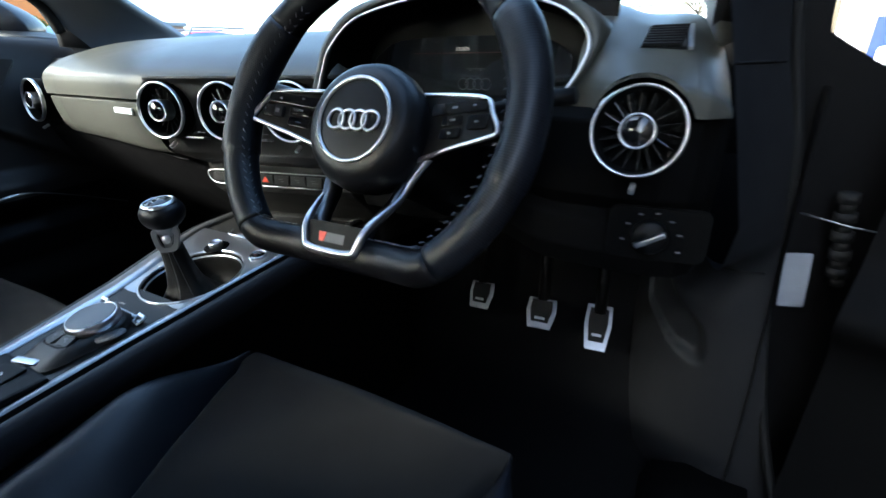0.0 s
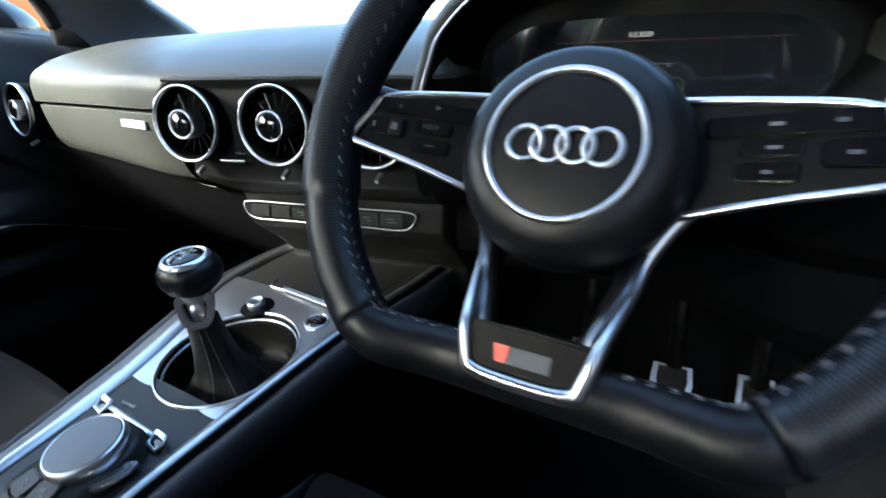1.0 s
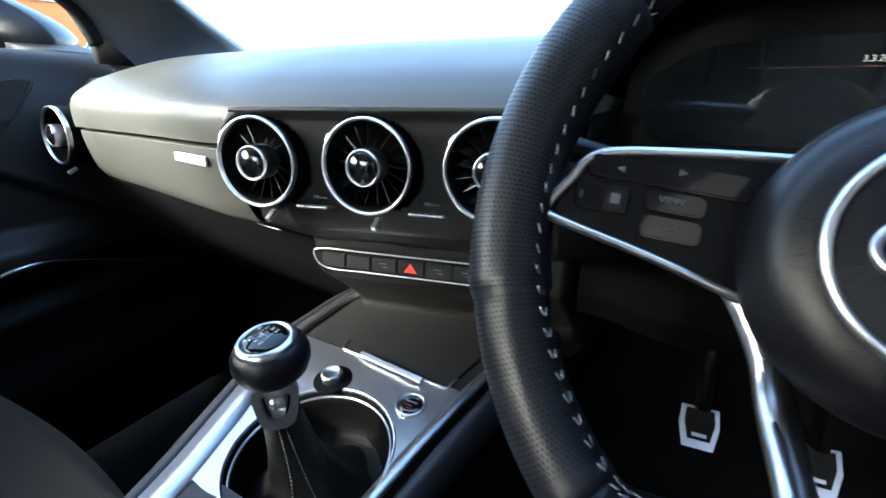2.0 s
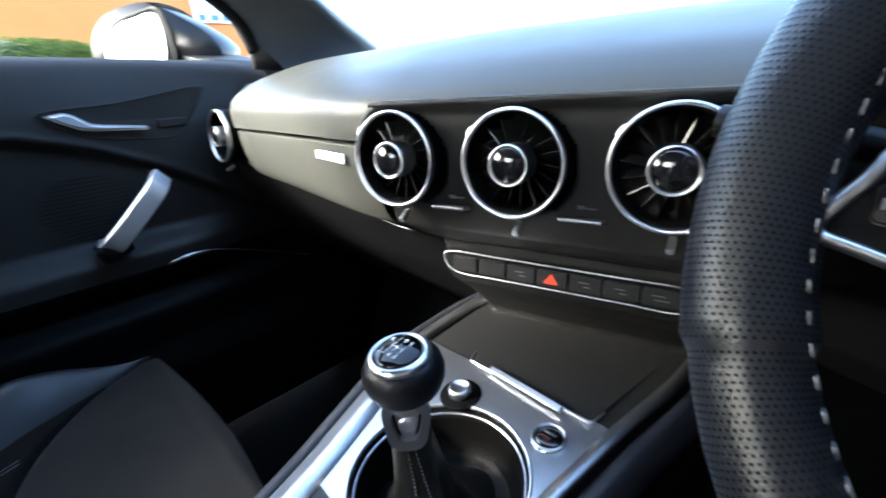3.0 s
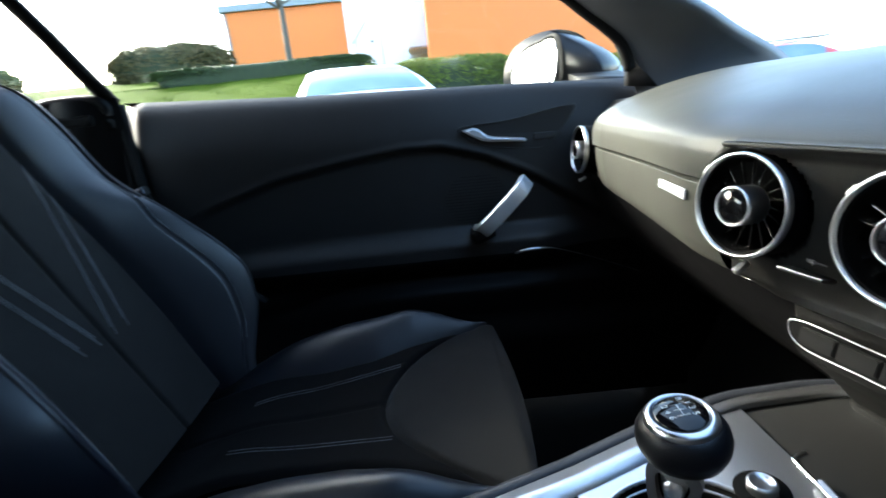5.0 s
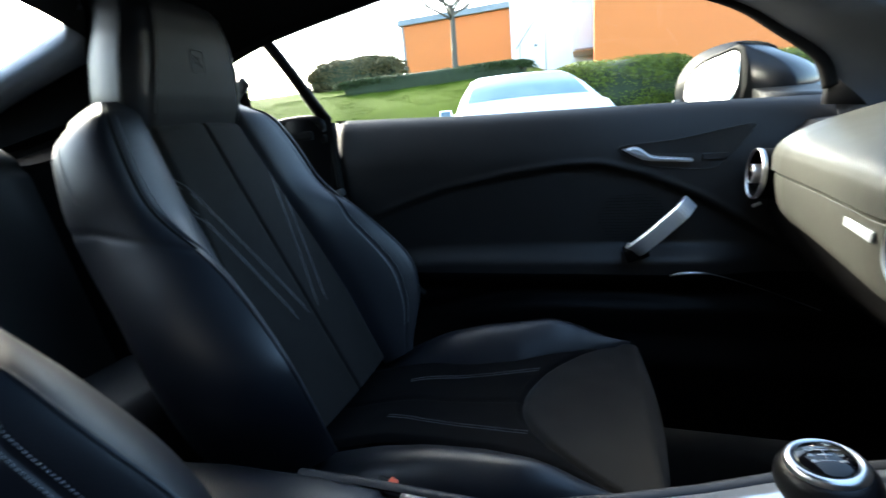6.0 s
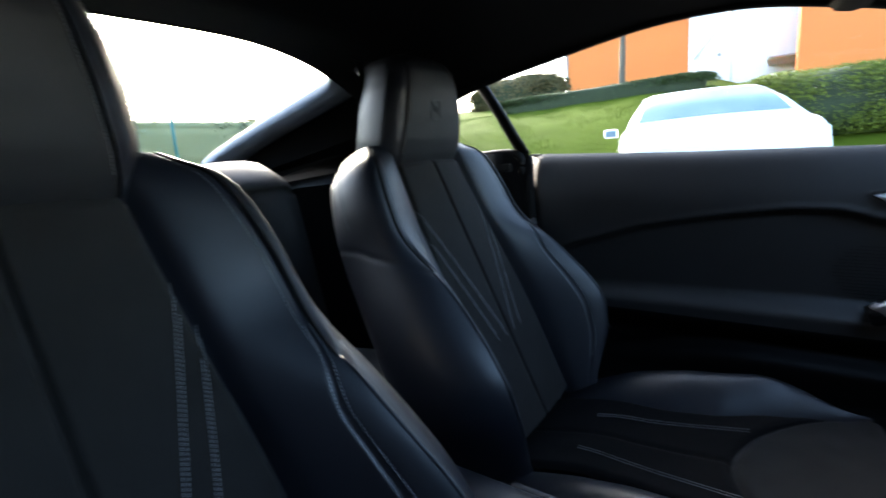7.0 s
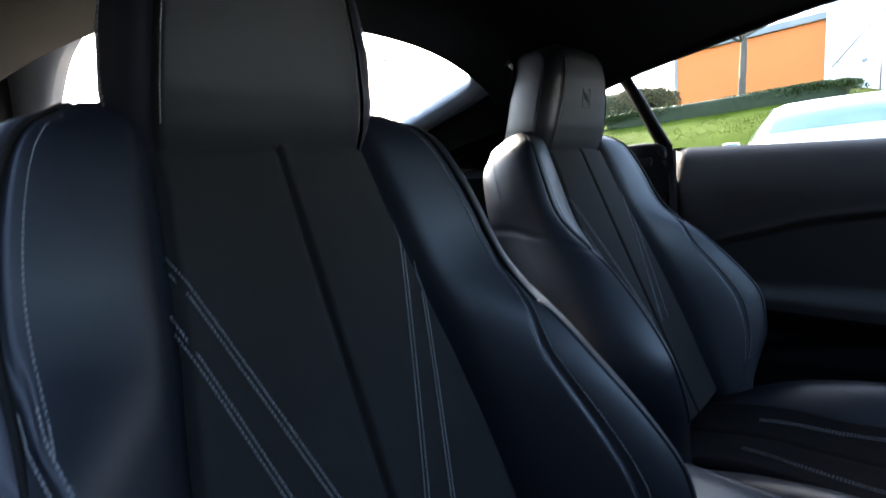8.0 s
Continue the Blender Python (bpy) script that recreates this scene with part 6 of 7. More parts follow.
ds = seat((0.362, 0.122, 0.25), "front_seat", "black leather and suede sports seat with pale stitching, behind the wheel", -0.035, 0.03, False)

# rear bench: two shaped backs
for sx in (-1, 1):
    rb = thing("rear_seat", (sx * 0.17, -0.80, 0.4), "small black leather rear seat back", "rear seat", "rear seats")

    def rb_pt(k, v):
        x = sx * 0.165 + k * 0.145 * (1 - 0.16 * max(0, v - 0.80) / 0.2)
        y = -0.70 - 0.10 * v - 0.07 * max(0, (v - 0.86) / 0.14) ** 2 - 0.03 * abs(k) ** 3
        z = lerp(0.55, 1.085, v) - 0.018 * abs(k) ** 3 * step(0.75, 1, v)
        y -= 0.012 * math.exp(-((v - 0.84) / 0.012) ** 2)
        return Vector((x, y, z))
    part("backrest", grid(rb_pt, span(-1, 1, 25), span(0, 1, 50)), M_LEATHER2, rb)
    part("back", grid(lambda k, v: rb_pt(k, 1) + Vector((0, -0.06 * v, -0.03 * v * v - 0.5 * step(0.5, 1, v))), span(-1, 1, 9), span(0, 1, 8)), M_CLOTH, rb)
    part("side", grid(lambda a, v: rb_pt(-1, v) + Vector((0, -0.10 * a, 0)), [0, 1], span(0, 1, 12)), M_LEATHER2, rb)
    part("side", grid(lambda a, v: rb_pt(1, v) + Vector((0, -0.10 * a, 0)), [0, 1], span(0, 1, 12)), M_LEATHER2, rb)
    part("base", grid(lambda k, v: Vector((sx * 0.165 + k * 0.15, lerp(-0.70, -0.42, v), 0.56 + 0.02 * math.sin(math.pi * v) - 0.15 * step(0.85, 1, v))), span(-1, 1, 9), span(0, 1, 12)), M_LEATHER2, rb)
solid("wall_rear_bench", grid(lambda x, k: (x, -0.84, lerp(0.3, 1.0, k)), span(-0.62, 0.62, 4), [0, 1]), M_CLOTH, "black cloth behind the rear seats", kind="structure")
solid("floor_boot", grid(lambda x, y: (x, y, 0.98), span(-0.6, 0.6, 4), span(-1.62, -0.84, 4)), M_CLOTH, "black luggage cover behind the rear seats", kind="structure")

# seat belts
for sx in (-1, 1):
    sbelt = thing("seat_belt", (sx * 0.66, -0.50, 0.5), "black seat belt strap hanging from the pillar", "seat belt", "seat belts")
    part("strap", loft([[Vector((sx * (x + dx), y, z)) for dx in (-0.0, 0.0015)] + [Vector((sx * (x + 0.0015), y - 0.045, z + 0.004)), Vector((sx * x, y - 0.045, z + 0.004))] for x, y, z in ((0.648, -0.505, 1.128), (0.668, -0.50, 1.02), (0.672, -0.46, 0.85), (0.665, -0.40, 0.5))]), M_RUBBER, sbelt)
    part("anchor", block(0.012, 0.062, 0.028, pose(sx * 0.645, -0.520, 1.130, 38), 0.005), M_TRIM, sbelt, "black belt anchor")

# ---- outside: car park, bank, hedges, buildings ----
M_ASPHALT = material("asphalt", (0.06, 0.06, 0.062), 0.9, var=0.3, scale=1.2, bump=0.6, bscale=120, spec=0.3)
M_GRASS = material("grass", (0.058, 0.082, 0.007), 0.9, scale=1.6, bump=1.0, bscale=40, spec=0.04, col2=(0.034, 0.052, 0.005))
M_BLADE = material("grass_blades", (0.074, 0.104, 0.009), 0.8, scale=1.5, spec=0.04, col2=(0.044, 0.068, 0.006))
M_HEDGE = material("hedge_leaves", (0.0462, 0.0726, 0.0132), 0.65, scale=2.5, spec=0.4, col2=(0.0198, 0.0363, 0.00792))
M_HEDGE2 = material("bright_hedge_leaves", (0.115, 0.140, 0.014), 0.7, scale=2.0, spec=0.2, col2=(0.055, 0.078, 0.009))
M_BROWN = material("withered_leaves", (0.119, 0.077, 0.035), 0.8, scale=3.0, spec=0.2, col2=(0.049, 0.063, 0.021))
M_SCRUB = material("pale_scrub", (0.216, 0.222, 0.126), 0.8, scale=2.0, spec=0.2, col2=(0.15, 0.162, 0.078))
M_CORE = material("hedge_core", (0.02, 0.03, 0.01), 0.9, var=0.4, scale=5)
M_BARK = material("grey_bark", (0.091, 0.077, 0.0595), 0.9, var=0.35, scale=14, bump=0.8, bscale=60)
M_ORANGE = material("orange_cladding", (0.60, 0.165, 0.026), 0.55, var=0.06, scale=0.5, bump=0.1, bscale=30)
M_PALE = material("white_cladding", (0.74, 0.76, 0.78), 0.5, var=0.05, scale=0.6)
M_GREYTRIM = material("grey_flashing", (0.21, 0.238, 0.259), 0.5, var=0.1, scale=2)
M_BLUEP = material("pale_blue_panel", (0.4125, 0.51, 0.585), 0.45, var=0.06, scale=1)
M_POST = material("teal_post", (0.021, 0.119, 0.105), 0.5, var=0.15)
M_PIPE = material("grey_rail", (0.35, 0.38, 0.40), 0.4, 0.6, var=0.1)
M_WPAINT = material("white_car_paint", (0.78, 0.79, 0.80), 0.25, var=0.02, coat=0.6)
M_BPAINT = material("blue_grey_car_paint", (0.10, 0.15, 0.20), 0.28, var=0.05, coat=0.6)
M_RPAINT = material("red_car_paint", (0.35, 0.03, 0.03), 0.28, var=0.05, coat=0.6)
# blue and pale patches in the colour stand for reflected sky
M_CGLASS = material("sky_patched_glass", (0.030, 0.085, 0.145), 0.05, scale=1.4, spec=0.35, col2=(0.20, 0.27, 0.32))
M_TAIL = material("tail_lamp", (0.45, 0.02, 0.02), 0.2, var=0.1)
M_BRICK = material("brown_brick", (0.24, 0.14, 0.09), 0.85, var=0.25, scale=4, bump=0.4, bscale=25)
M_BEIGE = material("beige_render", (0.20, 0.165, 0.105), 0.85, var=0.12, scale=1.5, bump=0.3, bscale=40)
M_SIGNB = material("blue_sign_letters", (0.05, 0.16, 0.34), 0.5, var=0.1)
M_DOORB = material("blue_door", (0.005, 0.022, 0.13), 0.5, var=0.1)


def land(x, y):
    z = float(np.interp(-x, [7.2, 8, 9, 10, 12, 14, 18, 25, 60, 400], [0, 0.35, 0.95, 1.45, 2.05, 2.45, 2.9, 3.1, 3.4, 3.4]))
    z *= (1 - 0.28 * step(-2.5, 0.5, y)) * (1 - step(4.5, 7.5, y))
    back = float(np.interp(-y, [7.0, 7.8, 9, 14, 60, 500], [0, 0.7, 1.35, 1.7, 2.2, 2.5]))
    return max(z, back * (1 if x < 30 else 1))


gx = [-900, -300, -120, -60, -40, -30, -25, -21] + span(-18, -7, 34) + span(-6.5, 12, 24) + [16, 25, 40, 90, 300, 900]
gy = [-900, -300, -100, -50, -30, -22, -17, -14] + span(-12, -6, 19) + span(-5.5, 12, 30) + [16, 22, 30, 45, 90, 300, 900]
solid("ground", grid(lambda x, y: (x, y, land(x, y)), gx, gy), M_ASPHALT, "grey asphalt of a car park rising to banks", kind="structure")
bx = [-60, -40, -30, -25, -21] + span(-18, -7.6, 40)
by = [-60, -40, -30, -24, -20, -17, -14] + span(-12, 7.4, 60)
solid("ground_grass", grid(lambda x, y: (x, y, land(x, y) + 0.03 + 0.03 * noise.noise((x * 1.3, y * 1.3, 0))), bx, by), M_GRASS, "mown green grass bank", kind="structure")
solid("ground_verge", grid(lambda x, y: (x, y, land(x, y) + 0.03), span(-7.5, 12, 24), [-60, -40, -25, -18, -14, -12, -10, -9, -8.4, -7.8]), M_GRASS, "rough green verge", kind="structure")
kerb = solid("kerb", loft([[(x, y, z) for x, z in ((-7.62, 0.0), (-7.62, 0.12), (-7.60, 0.13), (-7.48, 0.13), (-7.46, 0.11), (-7.46, 0.0))] for y in span(-12, 16, 15)]), M_GREYTRIM, "pale concrete kerb at the foot of the bank", kind="structure")


def leaf_cloud(spots, size, rng, up=0.3):
    """Small two-triangle leaves at spots with outward normals."""
    vs, fs = [], []
    for p, nrm in spots:
        d = (nrm + Vector((rng.uniform(-1, 1), rng.uniform(-1, 1), rng.uniform(-1, 1) + up)) * 0.9).normalized()
        a = d.orthogonal().normalized()
        a = (a * math.cos(q := rng.uniform(0, 6.28)) + d.cross(a) * math.sin(q)).normalized()
        b = d.cross(a)
        s = size * rng.uniform(0.6, 1.4)
        i = len(vs)
        vs += [p - a * s, p - b * s * 0.5, p + a * s, p + b * s * 0.5]
        fs.append((i, i + 1, i + 2, i + 3))
    me = bpy.data.meshes.new("leaves")
    me.from_pydata([tuple(v) for v in vs], [], fs)
    return me


def mesh_part(name, me, mat, parent, label="", kind=""):
    me.transform(Matrix.Translation(-ORIGIN[parent.name]))
    me.materials.append(mat)
    ob = new(name, me)
    ob.parent = parent
    ORIGIN[ob.name] = ORIGIN[parent.name]
    return tagged(ob, label, kind=kind)


def hedge(name, cx, cy, lx, ly, h, base, mat, label, n, leaf, seed, rough=0.1, turn=0.0, power=4.0):
    rng = random.Random(seed)
    th = thing(name, (cx, cy, base), label, "hedge")
    ca, sa = math.cos(turn), math.sin(turn)

    def pt(a, b, sc=1.0):
        # superellipsoid
        def sp(v, e):
            return math.copysign(abs(v) ** e, v)
        e = 2 / power
        x, y, z = sp(math.cos(b), e) * sp(math.cos(a), e), sp(math.cos(b), e) * sp(math.sin(a), e), sp(math.sin(b), e)
        w = 1 + rough * noise.noise((x * lx * 1.6 + seed, y * ly * 1.6, z * h * 1.6)) + rough * 0.5 * noise.noise((x * lx * 5, y * ly * 5, z * h * 5 + seed))
        x, y, z = x * lx / 2 * w * sc, y * ly / 2 * w * sc, h * (0.5 + 0.5 * z * w * sc)
        return Vector((cx + x * ca - y * sa, cy + x * sa + y * ca, base - 0.1 + z))
    part("core", grid(lambda a, b: pt(a, b, 0.93), span(0, 2 * math.pi, 40), span(-1.5, 1.5, 20)), M_SCRUB if mat == M_SCRUB else M_CORE, th)
    spots = []
    c = Vector((cx, cy, base + h * 0.4))
    while len(spots) < n:
        a, b = rng.uniform(0, 2 * math.pi), math.asin(rng.uniform(-0.75, 1))
        p = pt(a, b, rng.uniform(0.93, 1.03))
        spots.append((p, (p - c).normalized()))
    mesh_part("leaves", leaf_cloud(spots, leaf, rng), mat, th, kind="stuff")
    return th


hedge("low_hedge", -12.4, -3.9, 0.9, 5.6, 0.62, 1.95, M_HEDGE, "long low clipped dark green hedge on the bank", 18000, 0.028, 3, 0.05, 0.05, 6)
hedge("round_hedge", -9.7, 0.75, 1.6, 3.1, 1.15, 0.85, M_HEDGE2, "broad rounded bright green clipped hedge", 34000, 0.021, 5, 0.07, 0.1, 3.2)
hedge("round_hedge", -10.2, 3.4, 1.6, 2.6, 1.10, 0.75, M_HEDGE2, "broad rounded bright green clipped hedge", 18000, 0.023, 6, 0.07, 0.0, 3.2)
hedge("brown_bush", -14.4, -7.2, 1.8, 3.4, 1.35, 2.15, M_BROWN, "withered brown and green bush on the bank", 16000, 0.04, 8, 0.12, 0.0, 3.0)
hedge("scrub", -3.5, -9.4, 14.0, 1.6, 1.05, 1.2, M_SCRUB, "pale green scrub along the fence", 22000, 0.06, 9, 0.12, 0.0, 5.0)
hedge("scrub", -16, -16, 9, 3, 1.9, 2.2, M_SCRUB, "pale green scrub along the fence", 6000, 0.09, 10, 0.16, 0.4, 3.0)

# tufts of grass on the near face of the bank
rng = random.Random(11)
vs, fs = [], []
for i in range(70000):
    x, y = rng.uniform(-12.2, -7.7), rng.uniform(-9, 6)
    z = land(x, y) + 0.02
    a, hgt = rng.uniform(0, 6.28), rng.uniform(0.015, 0.04)
    k = len(vs)
    vs += [(x - 0.005 * math.cos(a), y - 0.005 * math.sin(a), z), (x + 0.005 * math.cos(a), y + 0.005 * math.sin(a), z), (x + rng.uniform(-0.03, 0.03), y + rng.uniform(-0.03, 0.03), z + hgt)]
    fs.append((k, k + 1, k + 2))
me = bpy.data.meshes.new("grass_tufts")
me.from_pydata(vs, [], fs)
me.materials.append(M_BLADE)
tagged(new("grass_tufts", me), "short blades of green grass on the bank", "grass", kind="stuff")


# bare tree
def bare_tree(at, h, seed, label):
    rng = random.Random(seed)
    th = thing("tree", at, label, "tree")
    o = Vector(at)
    part("trunk", tube(curve_pts([o, o + Vector((0.03, 0.02, h * 0.25)), o + Vector((-0.02, 0.03, h * 0.5)), o + Vector((0.02, 0.0, h * 0.62))], 5), [lerp(0.10, 0.065, i / 15) for i in range(16)], 10), M_BARK, th)
    limbs, twigs = [], []

    def grow(p, d, ln, r, level):
        q = p + d * ln * 0.5 + Vector((rng.uniform(-1, 1), rng.uniform(-1, 1), rng.uniform(0, 1))) * ln * 0.06
        e = p + d * ln + Vector((0, 0, ln * 0.12))
        (limbs if level < 2 else twigs).append(tube([p, q, e], [r, r * 0.8, r * 0.55], 5 if level > 1 else 7))
        if level > 3:
            return
        for i in range(4 if level else 3):
            k = rng.uniform(0.45, 1.0)
            b = p.lerp(e, k)
            nd = (d + Vector((rng.uniform(-1, 1), rng.uniform(-1, 1), rng.uniform(-0.35, 0.7))) * 0.85).normalized()
            grow(b, nd, ln * rng.uniform(0.45, 0.7), r * 0.5, level + 1)
    top = o + Vector((0.0, 0.0, h * 0.56))
    for i in range(7):
        a = 2 * math.pi * i / 7 + rng.uniform(-0.3, 0.3)
        grow(top + Vector((0, 0, rng.uniform(-0.15, 0.12) * h * 0.4)), Vector((math.cos(a), math.sin(a), rng.uniform(0.35, 1.0))).normalized(), h * rng.uniform(0.20, 0.28), 0.04, 0)
    part("limbs", joined(*limbs), M_BARK, th)
    part("twigs", joined(*twigs), M_BARK, th, kind="stuff")
    return th


bare_tree((-14.2, -3.68, 2.35), 3.4, 4, "small leafless street tree with a grey trunk")

# small orange building
ob1 = thing("orange_building", (-22, -5.1, 2.9), "low orange clad building with grey roof edge", "building")
part("wall", block(6.0, 4.95, 3.3, pose(-23.0, -5.09, 3.68), 0.02), M_ORANGE, ob1, "orange clad wall")
part("corner_trim", block(0.12, 0.12, 3.3, pose(-20.03, -7.56, 3.68), 0.01), M_GREYTRIM, ob1)
part("roof_edge", block(6.3, 5.3, 0.24, pose(-23.0, -5.09, 5.45), 0.02), M_GREYTRIM, ob1, "grey roof flashing")

# pale building between
wb = thing("white_building", (-21, 0, 3.0), "tall pale clad building with a stair rail", "building")
part("wall", block(5.0, 3.6, 9.0, pose(-22.3, -0.95, 6.5), 0.02), M_PALE, wb)
part("blue_panel", block(0.06, 0.86, 5.2, pose(-17.98, 0.17, 5.75), 0.01), M_BLUEP, wb, "pale blue upright panel")
part("panel_foot", block(0.10, 0.70, 0.05, pose(-17.95, 0.17, 3.15), 0.01), M_GREYTRIM, wb)
part("panel_box", block(1.9, 0.9, 5.2, pose(-18.97, 0.17, 5.7), 0.01), M_PALE, wb)
part("stair_rail", tube([(-19.0, -2.45, 3.6), (-19.0, -1.25, 5.1), (-19.0, -0.45, 6.4)], 0.03, 6), M_PIPE, wb, "sloping grey hand rail")
for yy, zz in ((-2.3, 3.75), (-1.3, 5.0)):
    part("rail_post", tube([(-19.0, yy, 2.4), (-19.0, yy, zz)], 0.025, 6), M_PIPE, wb)
part("wall_lamp", block(0.1, 0.12, 0.10, pose(-19.78, -1.75, 3.75), 0.02), M_GREYTRIM, wb)

# large orange building with sign
ob2 = thing("orange_warehouse", (-19, 8, 2.0), "large orange warehouse with a white sign board", "building")
part("wall", block(8.0, 8.9, 3.2, pose(-20.0, 4.92, 3.1), 0.02), M_ORANGE, ob2, "orange clad wall")
part("upper_wall", block(7.9, 8.8, 2.6, pose(-20.05, 4.92, 5.85), 0.02), M_PALE, ob2, "white upper cladding")
part("gutter", block(0.16, 9.0, 0.10, pose(-15.98, 4.92, 4.62), 0.02), M_GREYTRIM, ob2)
sg = part("sign_board", block(0.06, 3.2, 0.82, pose(-15.95, 7.6, 3.42), 0.01), M_PALE, ob2, "white sign board")
lettering("sign_word", "WARE", 0.36, Matrix(((0, 0, 1, -15.915), (1, 0, 0, 7.2), (0, 1, 0, 3.52), (0, 0, 0, 1))), M_SIGNB, sg, 0.01)
for i in range(7):
    part("sign_bar", block(0.01, 0.20 + 0.05 * (i % 3), 0.16, pose(-15.915, 6.25 + 0.38 * i, 3.16), 0), M_SIGNB, sg)


# parked cars
CAR = [(0.0, 0.74, 0.42, 0.80, 0.0), (0.06, 0.82, 0.30, 0.92, 0.0), (0.35, 0.87, 0.22, 0.98, 0.0), (0.62, 0.89, 0.20, 1.00, 0.02), (0.95, 0.90, 0.20, 1.00, 0.24), (1.30, 0.90, 0.20, 0.99, 0.40),
       (1.75, 0.90, 0.20, 0.98, 0.45), (2.25, 0.90, 0.20, 0.97, 0.43), (2.65, 0.90, 0.20, 0.97, 0.26), (3.05, 0.89, 0.20, 0.96, 0.03), (3.5, 0.88, 0.20, 0.92, 0.0), (3.95, 0.83, 0.24, 0.80, 0.0), (4.18, 0.70, 0.34, 0.68, 0.0)]


def parked_car(at, turn, paint, label, rails=False, tall=1.0, name="parked_car"):
    th = thing(name, at, label, "car", "parked cars")
    m = Matrix.Translation(at) @ pose(0, 0, 0, 0, 0, turn) @ Matrix.Diagonal((1, 1, tall, 1))

    def sec(s, grow=0.0):
        hw, zb, belt, gh = (float(np.interp(s, [c[0] for c in CAR], [c[i] for c in CAR])) for i in (1, 2, 3, 4))
        rw = hw - 0.06 - gh * 0.55
        half = [(hw * 0.9, zb), (hw, zb + 0.18), (hw + 0.01, lerp(zb, belt, 0.6)), (hw - 0.02, belt - 0.03), (hw - 0.06, belt), (lerp(hw - 0.06, rw, 0.5) + 0.01, belt + gh * 0.5 + 0.004), (rw, belt + gh * 0.92 + 0.008), (rw * 0.82, belt + gh + 0.014), (rw * 0.4, belt + gh + 0.026), (0, belt + gh + 0.03)]
        return [m @ Vector((-s, y * sx, z)) for sx, y, z in [(1, a, b) for a, b in half] + [(-1, a, b) for a, b in half[-2::-1]]]
    ss = sorted(set([c[0] for c in CAR] + span(0.4, 3.2, 20)))
    part("body", loft([sec(s) for s in ss]), paint, th)

    def patch(i0, i1, s0, s1, f0, f1, lift):
        def fn(k, s):
            r = sec(s)
            x = lerp(i0, i1, k)
            i = min(int(x), len(r) - 2)
            p = r[i].lerp(r[i + 1], x - i)
            c = m @ Vector((-1.9, 0, 0.7))
            return p + (p - c).normalized() * lift
        return grid(fn, span(0, 1, 13), span(s0, s1, 8))
    part("rear_window", patch(6.6, 11.4, 0.70, 1.24, 0, 1, 0.008), M_CGLASS, th, "glossy rear window with sky reflection coloured in")
    part("windscreen", patch(6.4, 11.6, 2.36, 2.98, 0, 1, 0.008), M_CGLASS, th, "glossy windscreen with sky reflection coloured in")
    part("side_window", patch(4.3, 6.1, 1.15, 2.55, 0, 1, 0.010), M_CGLASS, th)
    part("side_window", patch(11.9, 13.7, 1.15, 2.55, 0, 1, 0.010), M_CGLASS, th)
    for sy in (-1, 1):
        part("tail_lamp", block(0.08, 0.30, 0.14, m @ pose(-0.04, sy * 0.62, 0.62), 0.03), M_TAIL, th, "red tail lamp")
        part("head_lamp", block(0.16, 0.30, 0.12, m @ pose(-4.02, sy * 0.58, 0.66), 0.03), M_CHROME, th)
        mm = part("mirror", block(0.10, 0.20, 0.13, m @ pose(-2.55, sy * 1.0, 1.02), 0.035), paint, th, "door mirror")
        part("mirror_glass", block(0.006, 0.15, 0.09, m @ pose(-2.498, sy * 1.0, 1.02), 0.002), M_CGLASS, mm)
        for s in (0.75, 3.35):
            w = part("wheel", lathe([(0.30, -0.10), (0.32, -0.07), (0.325, 0.0), (0.32, 0.07), (0.30, 0.10), (0.20, 0.10), (0.20, -0.10)], m @ pose(-s, sy * 0.80, 0.325, 90), 28, False), M_RUBBER, th, "black tyre")
            part("wheel_rim", lathe([(0.21, 0.0), (0.20, 0.06), (0.05, 0.08), (0, 0.08)], m @ pose(-s, sy * 0.80, 0.325, 90 * sy), 20), M_STEEL, w)
        if rails:
            part("roof_rail", tube([m @ Vector((-1.0, sy * 0.60, 1.34)), m @ Vector((-1.05, sy * 0.60, 1.50)), m @ Vector((-2.2, sy * 0.60, 1.50)), m @ Vector((-2.3, sy * 0.60, 1.36))], 0.02, 6), M_GREYTRIM, th, "grey roof rail")
    part("bumper_bar", block(0.02, 0.5, 0.10, m @ pose(0.02, 0, 0.60), 0.005), M_WHITE, th, "blank pale plate")
    return th


parked_car((-4.55, -0.18, 0.12), 16, M_WPAINT, "white coupe parked nose to the grass bank")
parked_car((-8.3, 6.6, 0.0), 62, M_BPAINT, "blue grey estate car with roof rails in the car park", True, 1.08)
parked_car((-9.4, 9.4, 0.0), 75, M_RPAINT, "red hatchback with roof rails in the car park", True, 1.05)
parked_car((7.5, 29.5, 0.0), 165, M_WPAINT, "white car parked across the car park", False, 1.05)
parked_car((7.6, 24.8, 0.0), 165, M_WPAINT, "white car parked across the car park")

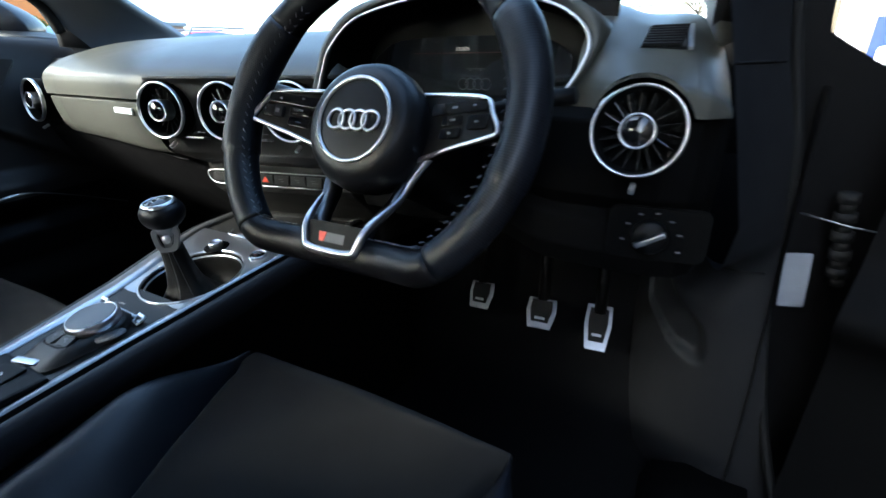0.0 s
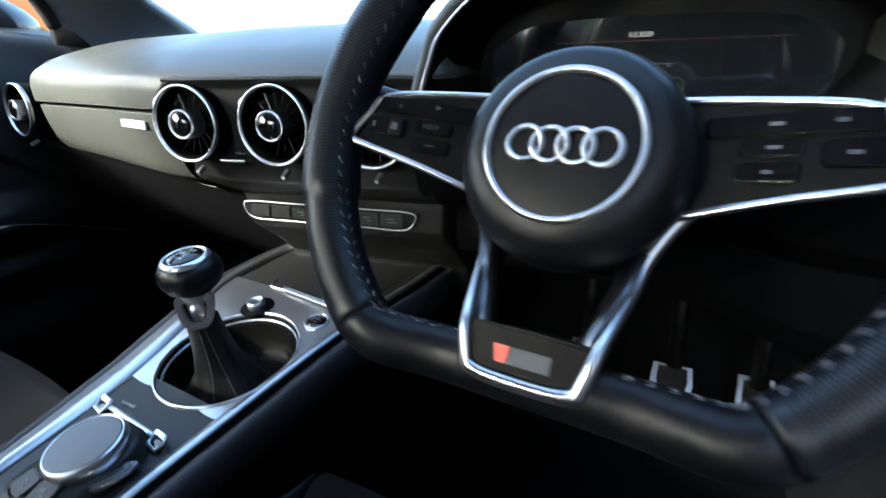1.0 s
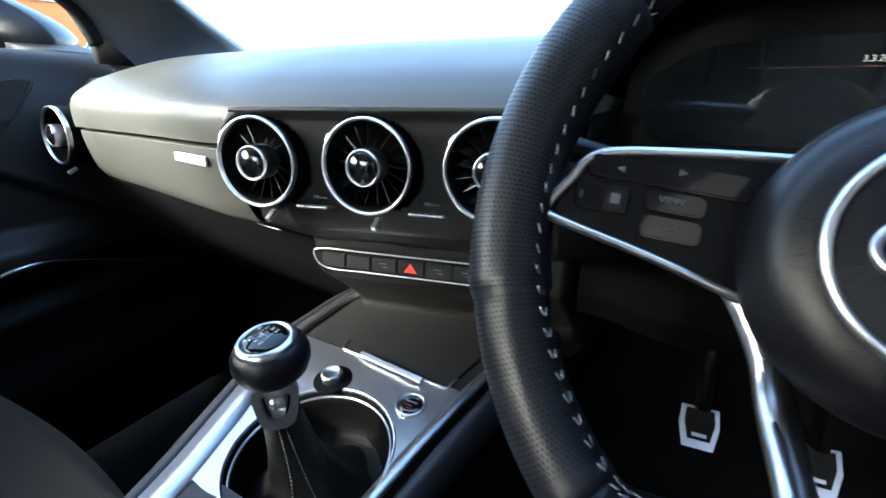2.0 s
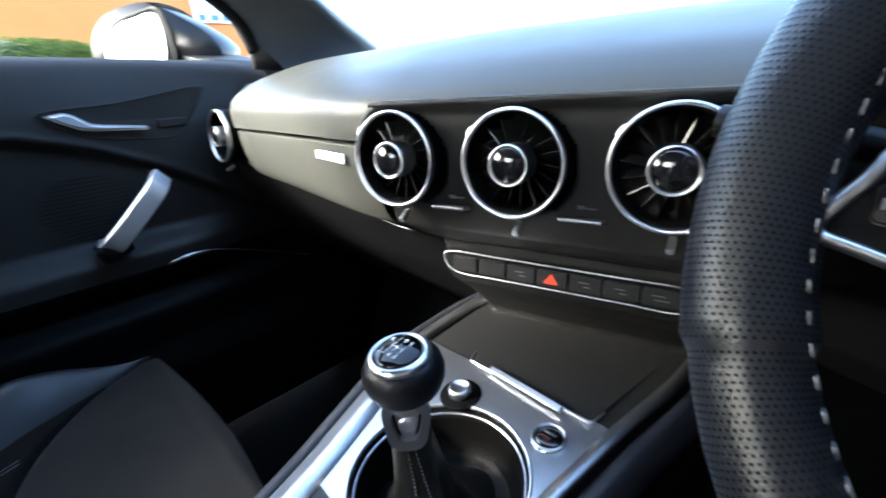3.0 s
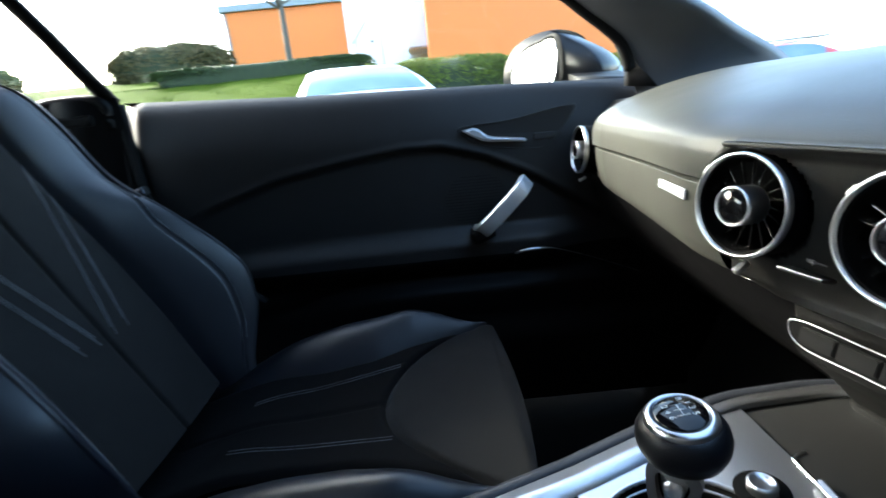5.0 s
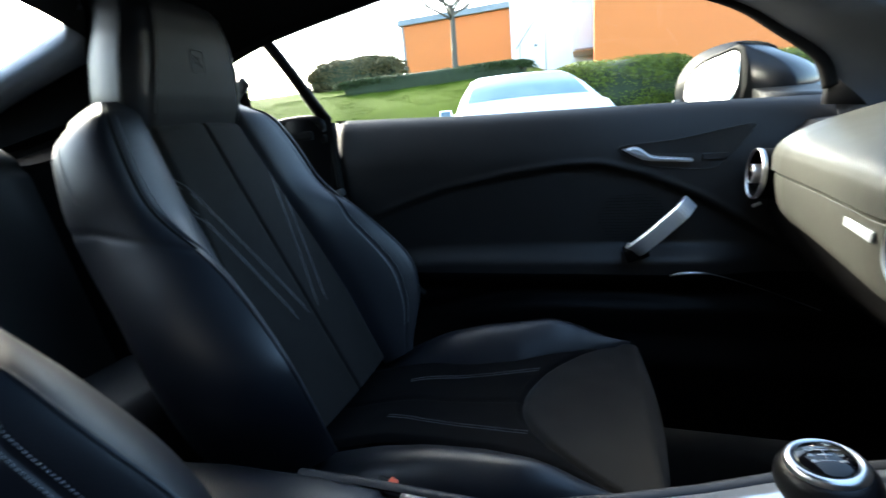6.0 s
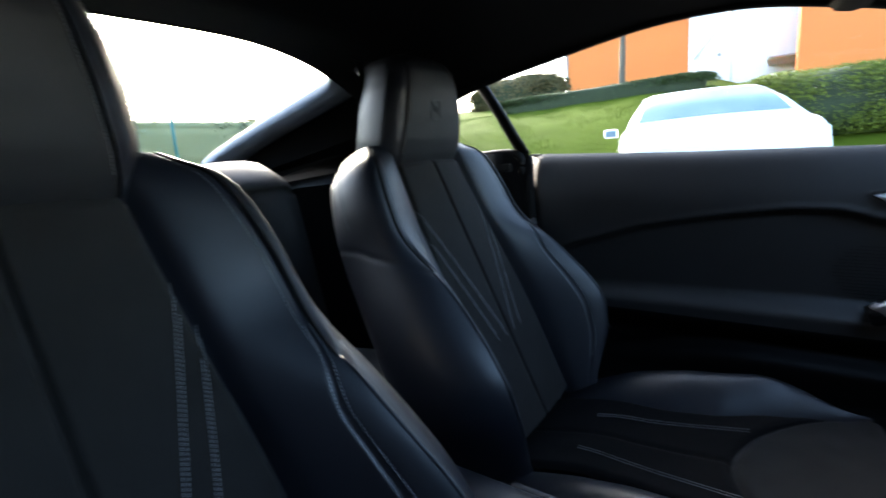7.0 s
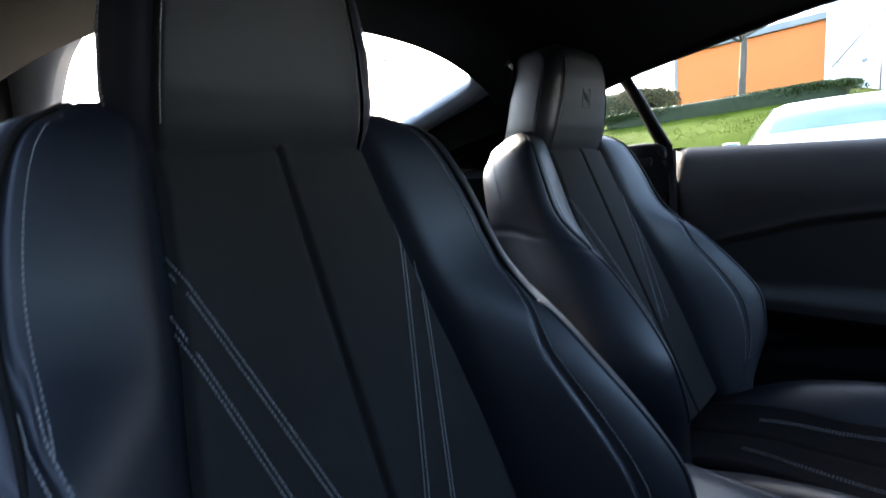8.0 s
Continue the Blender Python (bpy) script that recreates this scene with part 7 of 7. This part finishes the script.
# fence posts and lamp poles behind the car
for x, y, hz, lean in ((-3.15, -8.0, 1.9, -6), (-6.2, -8.2, 1.9, 0), (0.35, -8.0, 1.9, 4), (2.6, -8.0, 1.9, 0)):
    p = thing("fence_post", (x, y, land(x, y)), "green painted steel fence post", "fence post", "fence posts")
    part("post", tube([(x, y, land(x, y) - 0.1), (x + 0.01 * lean, y, land(x, y) + hz * 0.9)], 0.028, 8), M_POST, p)
    part("cap", lathe([(0.031, 0), (0.031, 0.015), (0, 0.022)], Matrix.Translation((x + 0.01 * lean, y, land(x, y) + hz * 0.9)), 10), M_POST, p)
for x, y, hz in ((-3.3, -11.0, 4.4), (-8.6, -12.0, 3.4), (-15.5, -8.5, 4.5)):
    p = thing("lamp_pole", (x, y, land(x, y)), "thin grey lamp pole", "lamp pole", "lamp poles")
    part("pole", tube([(x, y, land(x, y) - 0.1), (x, y, land(x, y) + hz)], [0.045, 0.03], 8), M_PIPE, p)
    part("lamp", block(0.30, 0.12, 0.06, pose(x + 0.14, y, land(x, y) + hz), 0.02), M_GREYTRIM, p)

# far side of the car park
fb = thing("far_building", (-16, 46, 0), "long pale industrial building across the car park", "building")
part("wall", block(90, 12, 4.6, pose(-30, 52, 2.3), 0.05), M_PALE, fb)
part("roof_edge", block(90.6, 12.6, 0.24, pose(-30, 52, 4.62), 0.03), M_GREYTRIM, fb, "dark roof line")
part("sign", block(3.9, 0.1, 1.15, pose(-39.0, 45.9, 3.75), 0.02), M_BLUEP, fb, "pale blue sign board")
for i in range(8):
    part("window", block(3.2, 0.08, 1.2, pose(-52 + 8 * i, 45.95, 1.6), 0.02), M_CGLASS, fb)
bb = thing("brick_building", (-45, 26, 0), "brown brick building beyond the car park", "building")
part("wall", block(9, 4, 3.6, pose(-45, 26, 1.8), 0.03), M_BRICK, bb)
part("roof", block(9.4, 4.4, 0.3, pose(-45, 26, 3.7), 0.05), M_GREYTRIM, bb)
for i in range(3):
    part("chimney", block(0.5, 0.5, 1.2, pose(-46.6 + 1.6 * i, 25, 4.3), 0.02), M_BRICK, bb)
hs = thing("house", (13, 42, 0), "beige house with a blue door", "house")
part("wall", block(12, 6, 7.0, pose(13.6, 45, 3.5), 0.03), M_BEIGE, hs)
part("roof", loft([[(x, 41.6, 6.9), (x, 48.4, 6.9), (x, 45, 9.4)] for x in (7.2, 20.0)]), M_BRICK, hs, "brown tiled roof")
part("door", block(1.4, 0.08, 2.6, pose(10.6, 41.97, 1.5), 0.02), M_DOORB, hs, "blue painted door")
part("pale_wall", block(1.8, 0.10, 4.6, pose(8.7, 41.96, 2.3), 0.02), M_PALE, hs, "white rendered strip of wall")
for x in (15.0, 18.0):
    part("window", block(1.5, 0.08, 1.3, pose(x, 41.97, 2.2), 0.02), M_CGLASS, hs)
bare_tree((5.9, 31.0, 0.0), 6.0, 21, "leafless tree beside the house")
bare_tree((-0.1, 30.0, 0.0), 5.0, 22, "leafless tree across the car park")
